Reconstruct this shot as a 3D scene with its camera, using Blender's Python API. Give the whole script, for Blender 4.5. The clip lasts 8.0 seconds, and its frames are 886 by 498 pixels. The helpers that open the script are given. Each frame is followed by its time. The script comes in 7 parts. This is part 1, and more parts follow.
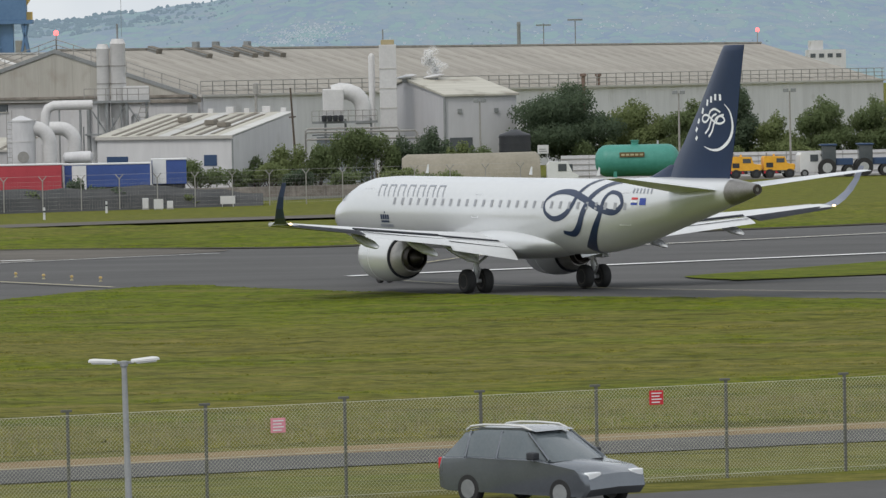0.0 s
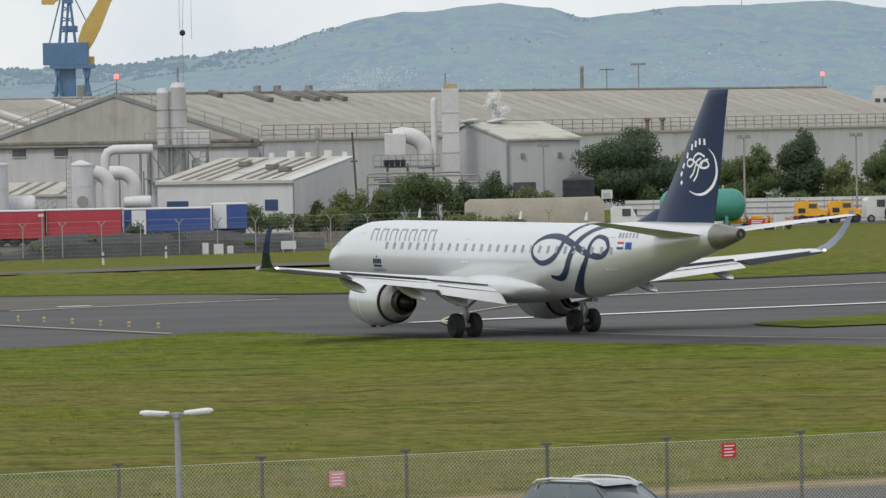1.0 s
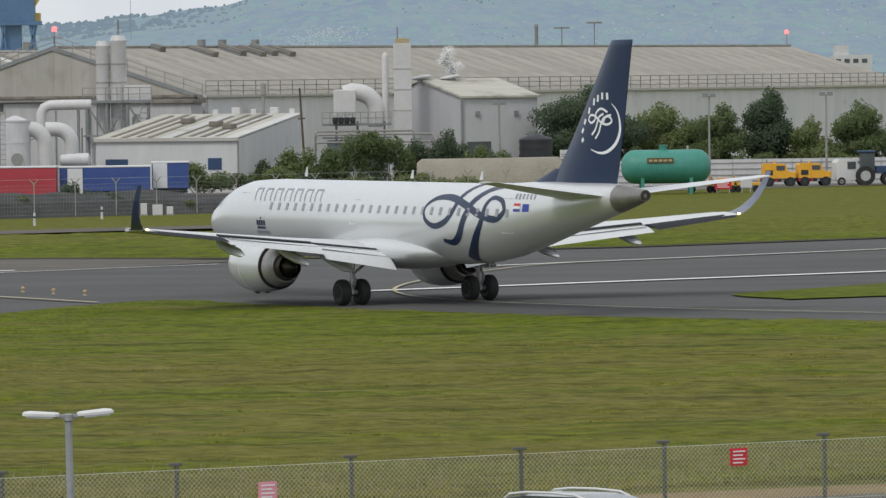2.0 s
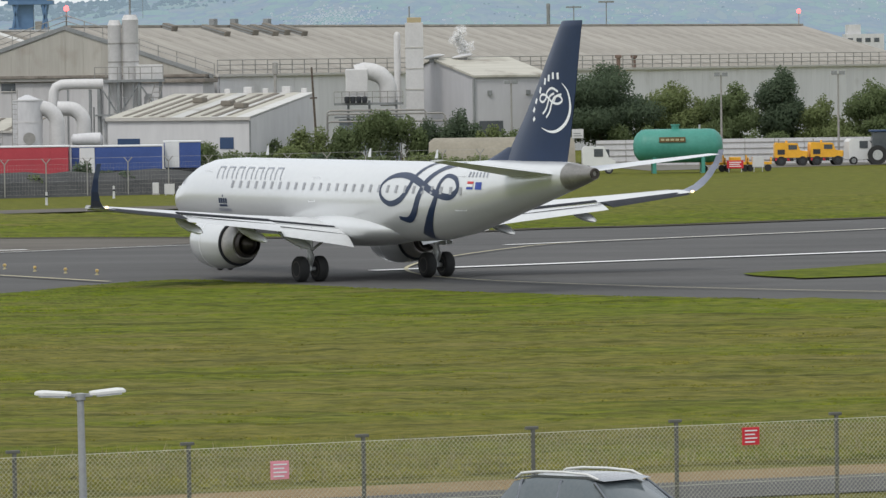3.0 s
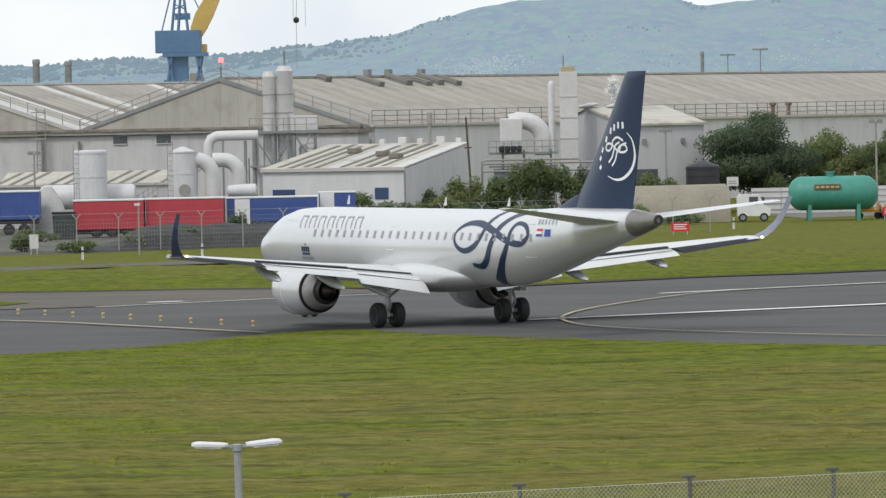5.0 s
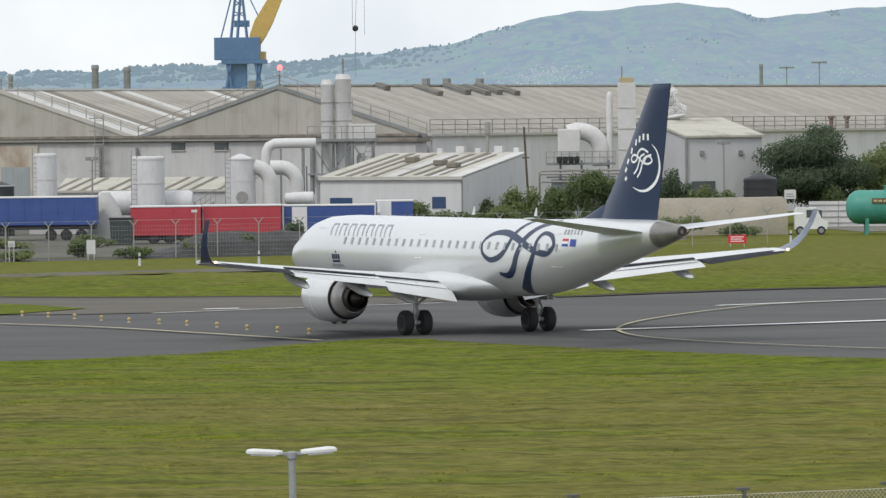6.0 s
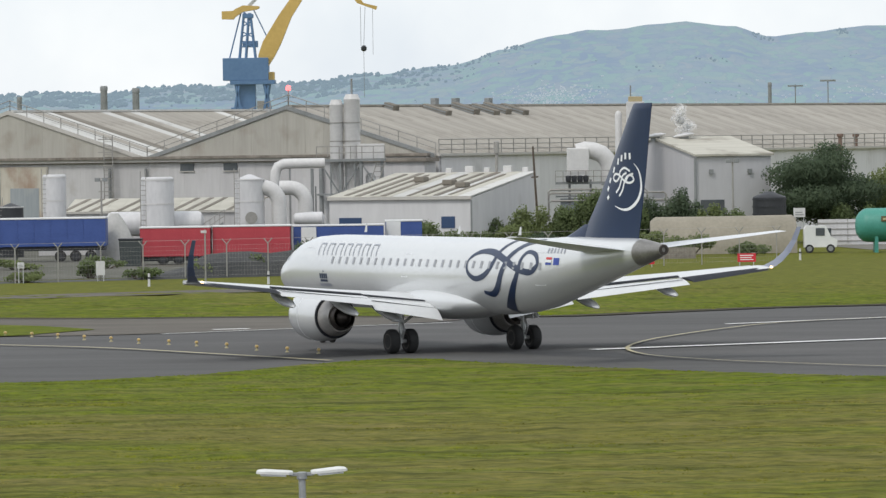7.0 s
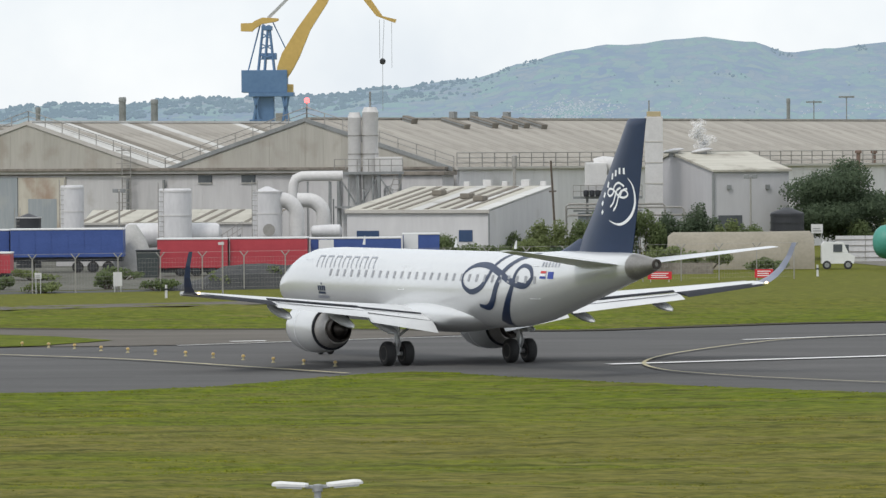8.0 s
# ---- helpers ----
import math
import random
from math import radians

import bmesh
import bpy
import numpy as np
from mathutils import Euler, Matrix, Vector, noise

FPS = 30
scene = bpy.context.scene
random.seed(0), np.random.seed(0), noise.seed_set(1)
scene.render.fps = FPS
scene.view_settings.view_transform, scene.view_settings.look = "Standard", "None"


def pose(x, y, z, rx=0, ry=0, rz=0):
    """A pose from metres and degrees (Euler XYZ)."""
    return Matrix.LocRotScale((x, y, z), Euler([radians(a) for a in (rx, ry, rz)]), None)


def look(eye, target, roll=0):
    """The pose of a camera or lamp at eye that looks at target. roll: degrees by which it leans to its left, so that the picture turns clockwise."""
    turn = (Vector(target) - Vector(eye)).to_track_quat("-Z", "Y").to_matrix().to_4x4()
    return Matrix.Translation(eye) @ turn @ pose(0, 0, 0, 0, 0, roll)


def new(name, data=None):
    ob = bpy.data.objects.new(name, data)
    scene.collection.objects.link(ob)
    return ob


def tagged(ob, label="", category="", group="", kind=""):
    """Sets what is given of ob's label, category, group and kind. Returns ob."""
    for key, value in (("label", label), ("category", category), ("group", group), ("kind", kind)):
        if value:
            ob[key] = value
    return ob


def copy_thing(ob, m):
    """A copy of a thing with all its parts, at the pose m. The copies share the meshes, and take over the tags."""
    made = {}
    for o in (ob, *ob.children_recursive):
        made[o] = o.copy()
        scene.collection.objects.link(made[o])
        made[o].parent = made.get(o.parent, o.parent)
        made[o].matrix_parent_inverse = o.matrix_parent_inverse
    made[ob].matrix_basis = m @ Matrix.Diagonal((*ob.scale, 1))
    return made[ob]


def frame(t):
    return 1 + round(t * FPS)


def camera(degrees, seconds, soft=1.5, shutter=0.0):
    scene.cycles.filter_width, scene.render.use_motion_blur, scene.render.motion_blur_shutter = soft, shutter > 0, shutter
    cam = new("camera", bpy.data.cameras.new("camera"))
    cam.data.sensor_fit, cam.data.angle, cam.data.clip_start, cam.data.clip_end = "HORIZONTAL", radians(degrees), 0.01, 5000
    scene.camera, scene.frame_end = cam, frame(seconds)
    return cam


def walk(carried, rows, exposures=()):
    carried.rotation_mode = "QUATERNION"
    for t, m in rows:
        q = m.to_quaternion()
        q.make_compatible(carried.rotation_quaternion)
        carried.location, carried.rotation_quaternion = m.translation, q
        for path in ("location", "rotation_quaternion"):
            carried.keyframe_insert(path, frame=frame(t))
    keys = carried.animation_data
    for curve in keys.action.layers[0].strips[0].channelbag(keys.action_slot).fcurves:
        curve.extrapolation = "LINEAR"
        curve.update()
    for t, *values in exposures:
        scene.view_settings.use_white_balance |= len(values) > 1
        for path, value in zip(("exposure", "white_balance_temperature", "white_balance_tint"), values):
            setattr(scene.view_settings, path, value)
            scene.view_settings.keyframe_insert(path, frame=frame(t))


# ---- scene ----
cam = camera(9.5, 8.0, soft=1.4)
CAMERA_ROWS = [  # seconds, x, y, z, yaw to the right, pitch, roll
    (0.0, -0.34, -24.00, 9.50, 1.685, -1.874, -1.100),
    (0.2, -0.34, -24.00, 9.50, 1.368, -1.682, -0.850),
    (0.4, -0.34, -24.00, 9.50, 1.258, -1.560, -1.000),
    (0.6, -0.34, -24.00, 9.50, 1.172, -1.462, -1.100),
    (0.8, -0.34, -24.00, 9.50, 1.072, -1.427, -1.130),
    (0.9, -0.32, -22.90, 9.48, 1.048, -1.402, -1.100),
    (1.0, -0.28, -19.80, 9.41, 1.026, -1.377, -1.070),
    (1.1, -0.22, -16.00, 9.33, 1.020, -1.422, -0.950),
    (1.2, -0.17, -12.20, 9.25, 1.013, -1.474, -0.840),
    (1.3, -0.12, -8.35, 9.17, 1.006, -1.540, -0.810),
    (1.4, -0.06, -4.50, 9.09, 1.000, -1.608, -0.790),
    (1.5, -0.01, -0.90, 9.02, 0.992, -1.668, -0.790),
    (1.6, 0.00, 0.00, 9.00, 1.090, -1.700, -0.780),
    (1.8, 0.00, 0.00, 9.00, 1.325, -1.755, -0.760),
    (2.0, 0.00, 0.00, 9.00, 1.557, -1.803, -0.745),
    (2.2, 0.00, 0.00, 9.00, 1.592, -1.829, -0.790),
    (3.3, 0.00, 0.00, 9.00, 1.300, -2.058, -0.839),
    (3.5, 0.00, 0.00, 9.00, 1.170, -1.728, -1.040),
    (4.0, 0.00, 0.00, 9.00, 0.341, -1.582, -0.880),
    (4.5, 0.00, 0.00, 9.00, 0.009, -1.567, -0.780),
    (5.0, 0.00, 0.00, 9.00, -0.235, -1.466, -1.180),
    (5.2, 0.00, 0.00, 9.00, -0.536, -1.431, -1.250),
    (6.3, 0.00, 0.00, 9.00, -0.850, -1.314, -0.500),
    (6.5, 0.00, 0.00, 9.00, -0.657, -1.277, -0.720),
    (7.0, 0.00, 0.00, 9.00, -0.941, -1.142, -0.820),
    (7.2, 0.00, 0.00, 9.00, -1.020, -0.902, -0.720),
    (7.3, 0.00, 0.00, 9.00, -1.119, -0.704, -0.600),
    (7.4, 0.00, 0.00, 9.00, -0.990, -1.112, -0.750),
    (7.5, 0.00, 0.00, 9.00, -1.012, -1.085, -0.850),
    (7.7, 0.00, 0.00, 9.00, -1.140, -0.923, -0.650),
    (7.9, 0.00, 0.00, 9.00, -1.170, -0.920, -0.450),
    (8.0, 0.00, 0.00, 9.00, -1.126, -0.995, -0.400),
]
PLANE_ROWS = [  # seconds, x, y, heading to the left of north
    (0.0, 10.47, 207.62, 27.07),
    (0.5, 8.86, 209.94, 27.05),
    (1.0, 7.37, 212.13, 27.04),
    (1.5, 6.01, 214.19, 27.04),
    (2.0, 4.77, 216.12, 27.04),
    (2.5, 3.63, 217.93, 27.04),
    (3.0, 2.60, 219.62, 27.04),
    (3.5, 1.66, 221.19, 27.04),
    (4.0, 0.80, 222.64, 27.04),
    (4.5, 0.02, 223.97, 27.04),
    (5.0, -0.68, 225.20, 27.03),
    (5.5, -1.33, 226.31, 27.02),
    (6.0, -1.92, 227.31, 27.01),
    (6.5, -2.46, 228.20, 26.98),
    (7.0, -2.96, 229.00, 26.95),
    (7.5, -3.43, 229.69, 26.91),
    (8.0, -3.88, 230.28, 26.86),
]

def cam_pose(x, y, z, yaw, pitch, roll):
    return pose(x, y, z, 90 + pitch, 0, -yaw) @ pose(0, 0, 0, 0, 0, roll)


EXPOSURES = [(0.0, 0.20), (0.5, 0.26), (0.8, 0.26), (1.0, 0.22), (1.2, 0.15), (1.5, 0.08), (2.0, 0.14), (2.5, 0.24), (3.5, 0.40), (8.0, 0.40)]
walk(cam, [(r[0], cam_pose(*r[1:])) for r in CAMERA_ROWS], EXPOSURES)

# ---- light: a bright overcast sky with a weak, wide sun behind thin cloud ----
world = bpy.data.worlds.new("overcast_sky")
scene.world = world
world.use_nodes = True
wn = world.node_tree.nodes
wl = world.node_tree.links
wn.clear()
sky = wn.new("ShaderNodeTexSky")
sky.sky_type = "NISHITA"
sky.sun_disc = False
sky.sun_elevation, sky.sun_rotation = radians(52), radians(215)
sky_gain = wn.new("ShaderNodeVectorMath")
sky_gain.operation = "SCALE"
sky_gain.inputs["Scale"].default_value = 0.10
wl.new(sky.outputs["Color"], sky_gain.inputs[0])
cloud_noise = wn.new("ShaderNodeTexNoise")
cloud_noise.inputs["Scale"].default_value = 9.0
cloud_noise.inputs["Detail"].default_value = 6.0
cloud_noise.inputs["Roughness"].default_value = 0.55
cloud_ramp = wn.new("ShaderNodeValToRGB")
cloud_ramp.color_ramp.elements[0].position, cloud_ramp.color_ramp.elements[0].color = 0.36, (0.62, 0.67, 0.73, 1)
cloud_ramp.color_ramp.elements[1].position, cloud_ramp.color_ramp.elements[1].color = 0.62, (0.82, 0.84, 0.85, 1)
wl.new(cloud_noise.outputs["Fac"], cloud_ramp.inputs["Fac"])
cloud_mix = wn.new("ShaderNodeMix")
cloud_mix.data_type = "RGBA"
cloud_mix.inputs["Factor"].default_value = 0.88
wl.new(sky_gain.outputs["Vector"], cloud_mix.inputs["A"])
wl.new(cloud_ramp.outputs["Color"], cloud_mix.inputs["B"])
background = wn.new("ShaderNodeBackground")
background.inputs["Strength"].default_value = 1.0
wl.new(cloud_mix.outputs["Result"], background.inputs["Color"])
world_out = wn.new("ShaderNodeOutputWorld")
wl.new(background.outputs["Background"], world_out.inputs["Surface"])

sun = new("sun", bpy.data.lights.new("sun", "SUN"))
sun.data.energy, sun.data.angle, sun.data.color = 1.1, radians(14), (1.0, 0.96, 0.9)
sun.matrix_world = look((0, 0, 60), (28, 40, 0))


# ---- materials ----
def mat(name, low, high=None, rough=0.7, metal=0.0, scale=0.5, stretch=(1, 1, 1), fine=18.0, bump=0.0, emit=None, spec=0.5,
        contrast=0.18, coat=0.0):
    """A surface of two mingled colours: broad patches, a finer grain, and a relief that follows the grain."""
    m = bpy.data.materials.new(name)
    m.use_nodes = True
    nodes, links = m.node_tree.nodes, m.node_tree.links
    b = nodes["Principled BSDF"]
    b.inputs["Roughness"].default_value = rough
    b.inputs["Metallic"].default_value = metal
    b.inputs["Specular IOR Level"].default_value = spec
    b.inputs["Coat Weight"].default_value = coat
    high = high or tuple(min(1, v * 1.18) for v in low)
    where = nodes.new("ShaderNodeTexCoord")
    mapping = nodes.new("ShaderNodeMapping")
    mapping.inputs["Scale"].default_value = stretch
    links.new(where.outputs["Object"], mapping.inputs["Vector"])
    broad = nodes.new("ShaderNodeTexNoise")
    broad.inputs["Scale"].default_value = scale
    broad.inputs["Detail"].default_value = 5.0
    broad.inputs["Roughness"].default_value = 0.62
    grain = nodes.new("ShaderNodeTexNoise")
    grain.inputs["Scale"].default_value = fine
    grain.inputs["Detail"].default_value = 3.0
    links.new(mapping.outputs["Vector"], broad.inputs["Vector"])
    links.new(mapping.outputs["Vector"], grain.inputs["Vector"])
    both = nodes.new("ShaderNodeMix")
    both.inputs["Factor"].default_value = 0.35
    links.new(broad.outputs["Fac"], both.inputs["A"])
    links.new(grain.outputs["Fac"], both.inputs["B"])
    ramp = nodes.new("ShaderNodeValToRGB")
    ramp.color_ramp.elements[0].position, ramp.color_ramp.elements[0].color = 0.5 - contrast, (*low, 1)
    ramp.color_ramp.elements[1].position, ramp.color_ramp.elements[1].color = 0.5 + contrast, (*high, 1)
    links.new(both.outputs["Result"], ramp.inputs["Fac"])
    links.new(ramp.outputs["Color"], b.inputs["Base Color"])
    if bump:
        relief = nodes.new("ShaderNodeBump")
        relief.inputs["Strength"].default_value = bump
        relief.inputs["Distance"].default_value = 0.05
        links.new(grain.outputs["Fac"], relief.inputs["Height"])
        links.new(relief.outputs["Normal"], b.inputs["Normal"])
    if emit:
        b.inputs["Emission Color"].default_value = (*emit[:3], 1)
        b.inputs["Emission Strength"].default_value = emit[3]
    return m


def grass_mat(name, lift=1.0):
    """Airfield grass: lush, dry and straw-coloured patches drawn out along the mowing, with fine streaks in them."""
    m = mat(name, (0.12, 0.15, 0.02), (0.2, 0.2, 0.04), 0.95, spec=0.12)
    nodes, links = m.node_tree.nodes, m.node_tree.links
    b = nodes["Principled BSDF"]
    where = nodes.new("ShaderNodeTexCoord")

    def streaks(stretch, detail, rough=0.6):
        mp = nodes.new("ShaderNodeMapping")
        mp.inputs["Scale"].default_value = stretch
        mp.inputs["Rotation"].default_value = (0, 0, radians(4))
        links.new(where.outputs["Object"], mp.inputs["Vector"])
        n = nodes.new("ShaderNodeTexNoise")
        n.inputs["Scale"].default_value = 1.0
        n.inputs["Detail"].default_value = detail
        n.inputs["Roughness"].default_value = rough
        links.new(mp.outputs["Vector"], n.inputs["Vector"])
        return n.outputs["Fac"]

    def ramp(fac, lo, hi, c0, c1):
        r = nodes.new("ShaderNodeValToRGB")
        r.color_ramp.elements[0].position, r.color_ramp.elements[0].color = lo, (*[v * lift for v in c0], 1)
        r.color_ramp.elements[1].position, r.color_ramp.elements[1].color = hi, (*[v * lift for v in c1], 1)
        links.new(fac, r.inputs["Fac"])
        return r.outputs["Color"]

    def mixed(fac, lo, hi, a_, b_, top=1.0):
        cut = nodes.new("ShaderNodeMapRange")
        cut.inputs["From Min"].default_value, cut.inputs["From Max"].default_value = lo, hi
        cut.inputs["To Max"].default_value = top
        links.new(fac, cut.inputs["Value"])
        mx = nodes.new("ShaderNodeMix")
        mx.data_type = "RGBA"
        links.new(cut.outputs["Result"], mx.inputs["Factor"])
        links.new(a_, mx.inputs["A"])
        links.new(b_, mx.inputs["B"])
        return mx.outputs["Result"]

    fine = streaks((1.1, 2.2, 1), 8.0, 0.75)
    lush = ramp(fine, 0.39, 0.61, (0.050, 0.077, 0.002), (0.144, 0.172, 0.006))
    dry = ramp(fine, 0.39, 0.61, (0.077, 0.079, 0.010), (0.176, 0.162, 0.033))
    place = nodes.new("ShaderNodeSeparateXYZ")
    links.new(where.outputs["Object"], place.inputs["Vector"])
    wander = nodes.new("ShaderNodeMath")
    wander.operation = "MULTIPLY_ADD"
    wander.inputs[1].default_value = 60.0
    links.new(streaks((0.03, 0.12, 1), 4.0), wander.inputs[0])
    links.new(place.outputs["Y"], wander.inputs[2])
    # mown and drier towards the fence, lush towards the taxiway
    c = mixed(wander.outputs["Value"], 204.0, 222.0, dry, lush)
    c = mixed(streaks((0.04, 0.2, 1), 4.0), 0.47, 0.62, c, lush, 0.7)
    straw = ramp(fine, 0.34, 0.66, (0.125, 0.108, 0.030), (0.205, 0.178, 0.062))
    c = mixed(streaks((0.10, 0.75, 1), 5.0), 0.50, 0.68, c, straw, 0.7)
    deep = ramp(fine, 0.34, 0.66, (0.032, 0.039, 0.004), (0.075, 0.080, 0.010))
    c = mixed(streaks((0.14, 1.0, 1), 5.0), 0.51, 0.65, c, deep, 0.8)
    # thinner, yellower growth on the far side of the airfield
    c = mixed(wander.outputs["Value"], 325.0, 350.0, c, dry, 0.55)
    links.new(c, b.inputs["Base Color"])
    relief = nodes.new("ShaderNodeBump")
    relief.inputs["Strength"].default_value, relief.inputs["Distance"].default_value = 0.6, 0.06
    links.new(fine, relief.inputs["Height"])
    links.new(relief.outputs["Normal"], b.inputs["Normal"])
    return m


GRASS = grass_mat("mown_grass")
BLADE = grass_mat("grass_blades", 1.12)
SHOULDER = mat("brown_weathered_shoulder", (0.105, 0.096, 0.084), (0.16, 0.147, 0.128), 0.95, scale=0.25, stretch=(0.4, 1.2, 1), fine=5.0, bump=0.2, spec=0.1)
ASPHALT = mat("worn_asphalt", (0.076, 0.075, 0.074), (0.122, 0.119, 0.117), 0.92, scale=0.12, stretch=(0.5, 1.6, 1), fine=6.0, bump=0.2, spec=0.15)
OLD_TAR = mat("old_service_road", (0.13, 0.125, 0.105), (0.20, 0.19, 0.165), 0.9, scale=0.3, fine=5.0, spec=0.2)
EARTH = mat("bare_brown_earth", (0.20, 0.14, 0.075), (0.30, 0.22, 0.12), 0.95, scale=0.6, fine=5.0, bump=0.4, spec=0.1)
WHITE_MARK = mat("white_road_paint", (0.72, 0.72, 0.70), (0.86, 0.86, 0.84), 0.7, scale=0.7, fine=6.0)
YELLOW_MARK = mat("faded_yellow_paint", (0.34, 0.30, 0.17), (0.48, 0.43, 0.27), 0.7, scale=0.7, fine=6.0)
# bluish tones and a blue-grey glow put distance haze into the hillside
HILL = mat("heath_hillside_haze_glow", (0.052, 0.078, 0.100), (0.100, 0.125, 0.108), 1.0, scale=0.012, stretch=(1, 0.35, 2.5), fine=0.09, spec=0.0,
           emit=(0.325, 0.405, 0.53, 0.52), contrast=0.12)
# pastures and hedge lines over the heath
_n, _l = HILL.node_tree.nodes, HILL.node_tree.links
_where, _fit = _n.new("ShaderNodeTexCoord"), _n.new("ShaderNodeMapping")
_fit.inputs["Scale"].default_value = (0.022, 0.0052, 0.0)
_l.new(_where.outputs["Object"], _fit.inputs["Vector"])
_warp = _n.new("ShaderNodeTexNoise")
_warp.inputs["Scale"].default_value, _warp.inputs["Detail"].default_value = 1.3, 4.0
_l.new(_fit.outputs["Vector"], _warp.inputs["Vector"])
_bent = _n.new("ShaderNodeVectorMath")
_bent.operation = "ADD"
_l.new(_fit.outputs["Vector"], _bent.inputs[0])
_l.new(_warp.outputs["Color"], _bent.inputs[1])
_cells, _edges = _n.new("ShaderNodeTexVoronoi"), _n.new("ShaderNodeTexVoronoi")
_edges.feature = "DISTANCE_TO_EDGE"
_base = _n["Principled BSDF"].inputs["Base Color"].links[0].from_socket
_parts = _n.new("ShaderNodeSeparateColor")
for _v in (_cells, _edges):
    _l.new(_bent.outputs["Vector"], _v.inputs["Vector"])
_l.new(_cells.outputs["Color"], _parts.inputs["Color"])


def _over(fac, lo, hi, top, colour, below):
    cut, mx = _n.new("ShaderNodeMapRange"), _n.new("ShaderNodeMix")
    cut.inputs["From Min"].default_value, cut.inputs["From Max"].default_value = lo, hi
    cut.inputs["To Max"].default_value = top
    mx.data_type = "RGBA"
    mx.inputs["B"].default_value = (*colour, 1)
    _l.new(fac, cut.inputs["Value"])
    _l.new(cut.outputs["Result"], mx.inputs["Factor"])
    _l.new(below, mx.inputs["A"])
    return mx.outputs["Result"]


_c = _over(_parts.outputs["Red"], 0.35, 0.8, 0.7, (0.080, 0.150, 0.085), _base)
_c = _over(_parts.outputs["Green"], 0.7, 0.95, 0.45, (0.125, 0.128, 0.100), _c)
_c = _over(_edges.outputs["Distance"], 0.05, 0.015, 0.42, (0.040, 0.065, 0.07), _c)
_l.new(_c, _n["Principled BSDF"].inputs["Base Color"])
# haze over the woods is laid in as bluish emission
HILL_NEAR = mat("wooded_ridge_haze_glow", (0.038, 0.062, 0.075), (0.065, 0.092, 0.090), 1.0, scale=0.02, fine=0.2, spec=0.0, emit=(0.31, 0.40, 0.49, 0.47))

PAINT = mat("silver_white_airliner_paint", (0.65, 0.66, 0.67), (0.71, 0.72, 0.72), 0.27, metal=0.32, scale=0.25, fine=4.0, coat=0.25, contrast=0.3)
WING_GREY = mat("pale_grey_wing_paint", (0.62, 0.64, 0.66), (0.70, 0.71, 0.72), 0.4, scale=0.8, fine=6.0)
FLAP_WHITE = mat("white_flap_paint", (0.58, 0.59, 0.60), (0.66, 0.67, 0.67), 0.45, scale=0.8, fine=6.0)
WING_DARK = mat("dark_gap_and_shade_grey", (0.022, 0.024, 0.03), (0.04, 0.043, 0.05), 0.75, spec=0.15, scale=0.9, fine=6.0)
TAIL_METAL = mat("dull_grey_tail_cone_metal", (0.20, 0.19, 0.18), (0.32, 0.31, 0.29), 0.42, metal=0.55, scale=1.2, fine=9.0)
WINGLET_INNER = mat("blue_grey_winglet_paint", (0.17, 0.19, 0.25), (0.23, 0.25, 0.31), 0.35, scale=0.8, fine=6.0)
NAV_LAMP = mat("wing_tip_lamp", (0.8, 0.6, 0.4), None, 0.3, emit=(1.0, 0.72, 0.40, 2.0))
NAVY = mat("navy_blue_gloss_paint", (0.005, 0.019, 0.060), (0.008, 0.025, 0.074), 0.36, scale=0.4, fine=5.0, coat=0.04)
DECAL_WHITE = mat("white_decal", (0.78, 0.79, 0.80), (0.84, 0.85, 0.86), 0.4, scale=2.0)
DECAL_GREY = mat("grey_title_paint", (0.22, 0.235, 0.28), (0.28, 0.295, 0.33), 0.4, scale=2.0)
TITLE_GREY = mat("slate_grey_title_paint", (0.27, 0.29, 0.33), (0.33, 0.35, 0.39), 0.4, scale=2.0)
DECAL_RED = mat("red_flag_paint", (0.55, 0.03, 0.03), None, 0.4, scale=3.0)
DECAL_BLUE = mat("blue_flag_paint", (0.02, 0.05, 0.30), None, 0.4, scale=3.0)
BARE_METAL = mat("bare_heat_stained_metal", (0.36, 0.35, 0.34), (0.52, 0.51, 0.49), 0.38, metal=0.65, scale=1.2, fine=9.0)
CORE_METAL = mat("dull_grey_core_metal", (0.34, 0.33, 0.32), (0.48, 0.46, 0.44), 0.4, metal=0.35, scale=1.5, fine=9.0)
DARK_METAL = mat("sooty_nozzle_metal", (0.035, 0.032, 0.03), (0.10, 0.085, 0.075), 0.45, metal=0.7, scale=2.0, fine=9.0)
WINDOW = mat("dark_cabin_window", (0.26, 0.27, 0.29), (0.36, 0.37, 0.39), 0.25, scale=2.0)
RUBBER = mat("tyre_rubber", (0.016, 0.016, 0.017), (0.03, 0.03, 0.03), 0.8, scale=3.0)
STEEL = mat("gear_leg_steel", (0.40, 0.41, 0.42), (0.55, 0.55, 0.55), 0.4, metal=0.5, scale=3.0)


# ---- mesh helpers ----
def mesh_of(name, bm, material, smooth=False):
    bmesh.ops.recalc_face_normals(bm, faces=bm.faces)
    me = bpy.data.meshes.new(name)
    bm.to_mesh(me)
    bm.free()
    me.materials.append(material)
    if smooth:
        me.shade_smooth()
        me.set_sharp_from_angle(angle=radians(38))
    return me


def part(name, bm, material, parent, label="", smooth=False):
    ob = new(name, mesh_of(name, bm, material, smooth))
    ob.parent = parent
    return tagged(ob, label)


def thing(name, label, category, m=None, group="", kind=""):
    ob = new(name)
    ob.empty_display_size = 0.3
    if m is not None:
        ob.matrix_basis = m
    return tagged(ob, label, category, group, kind)


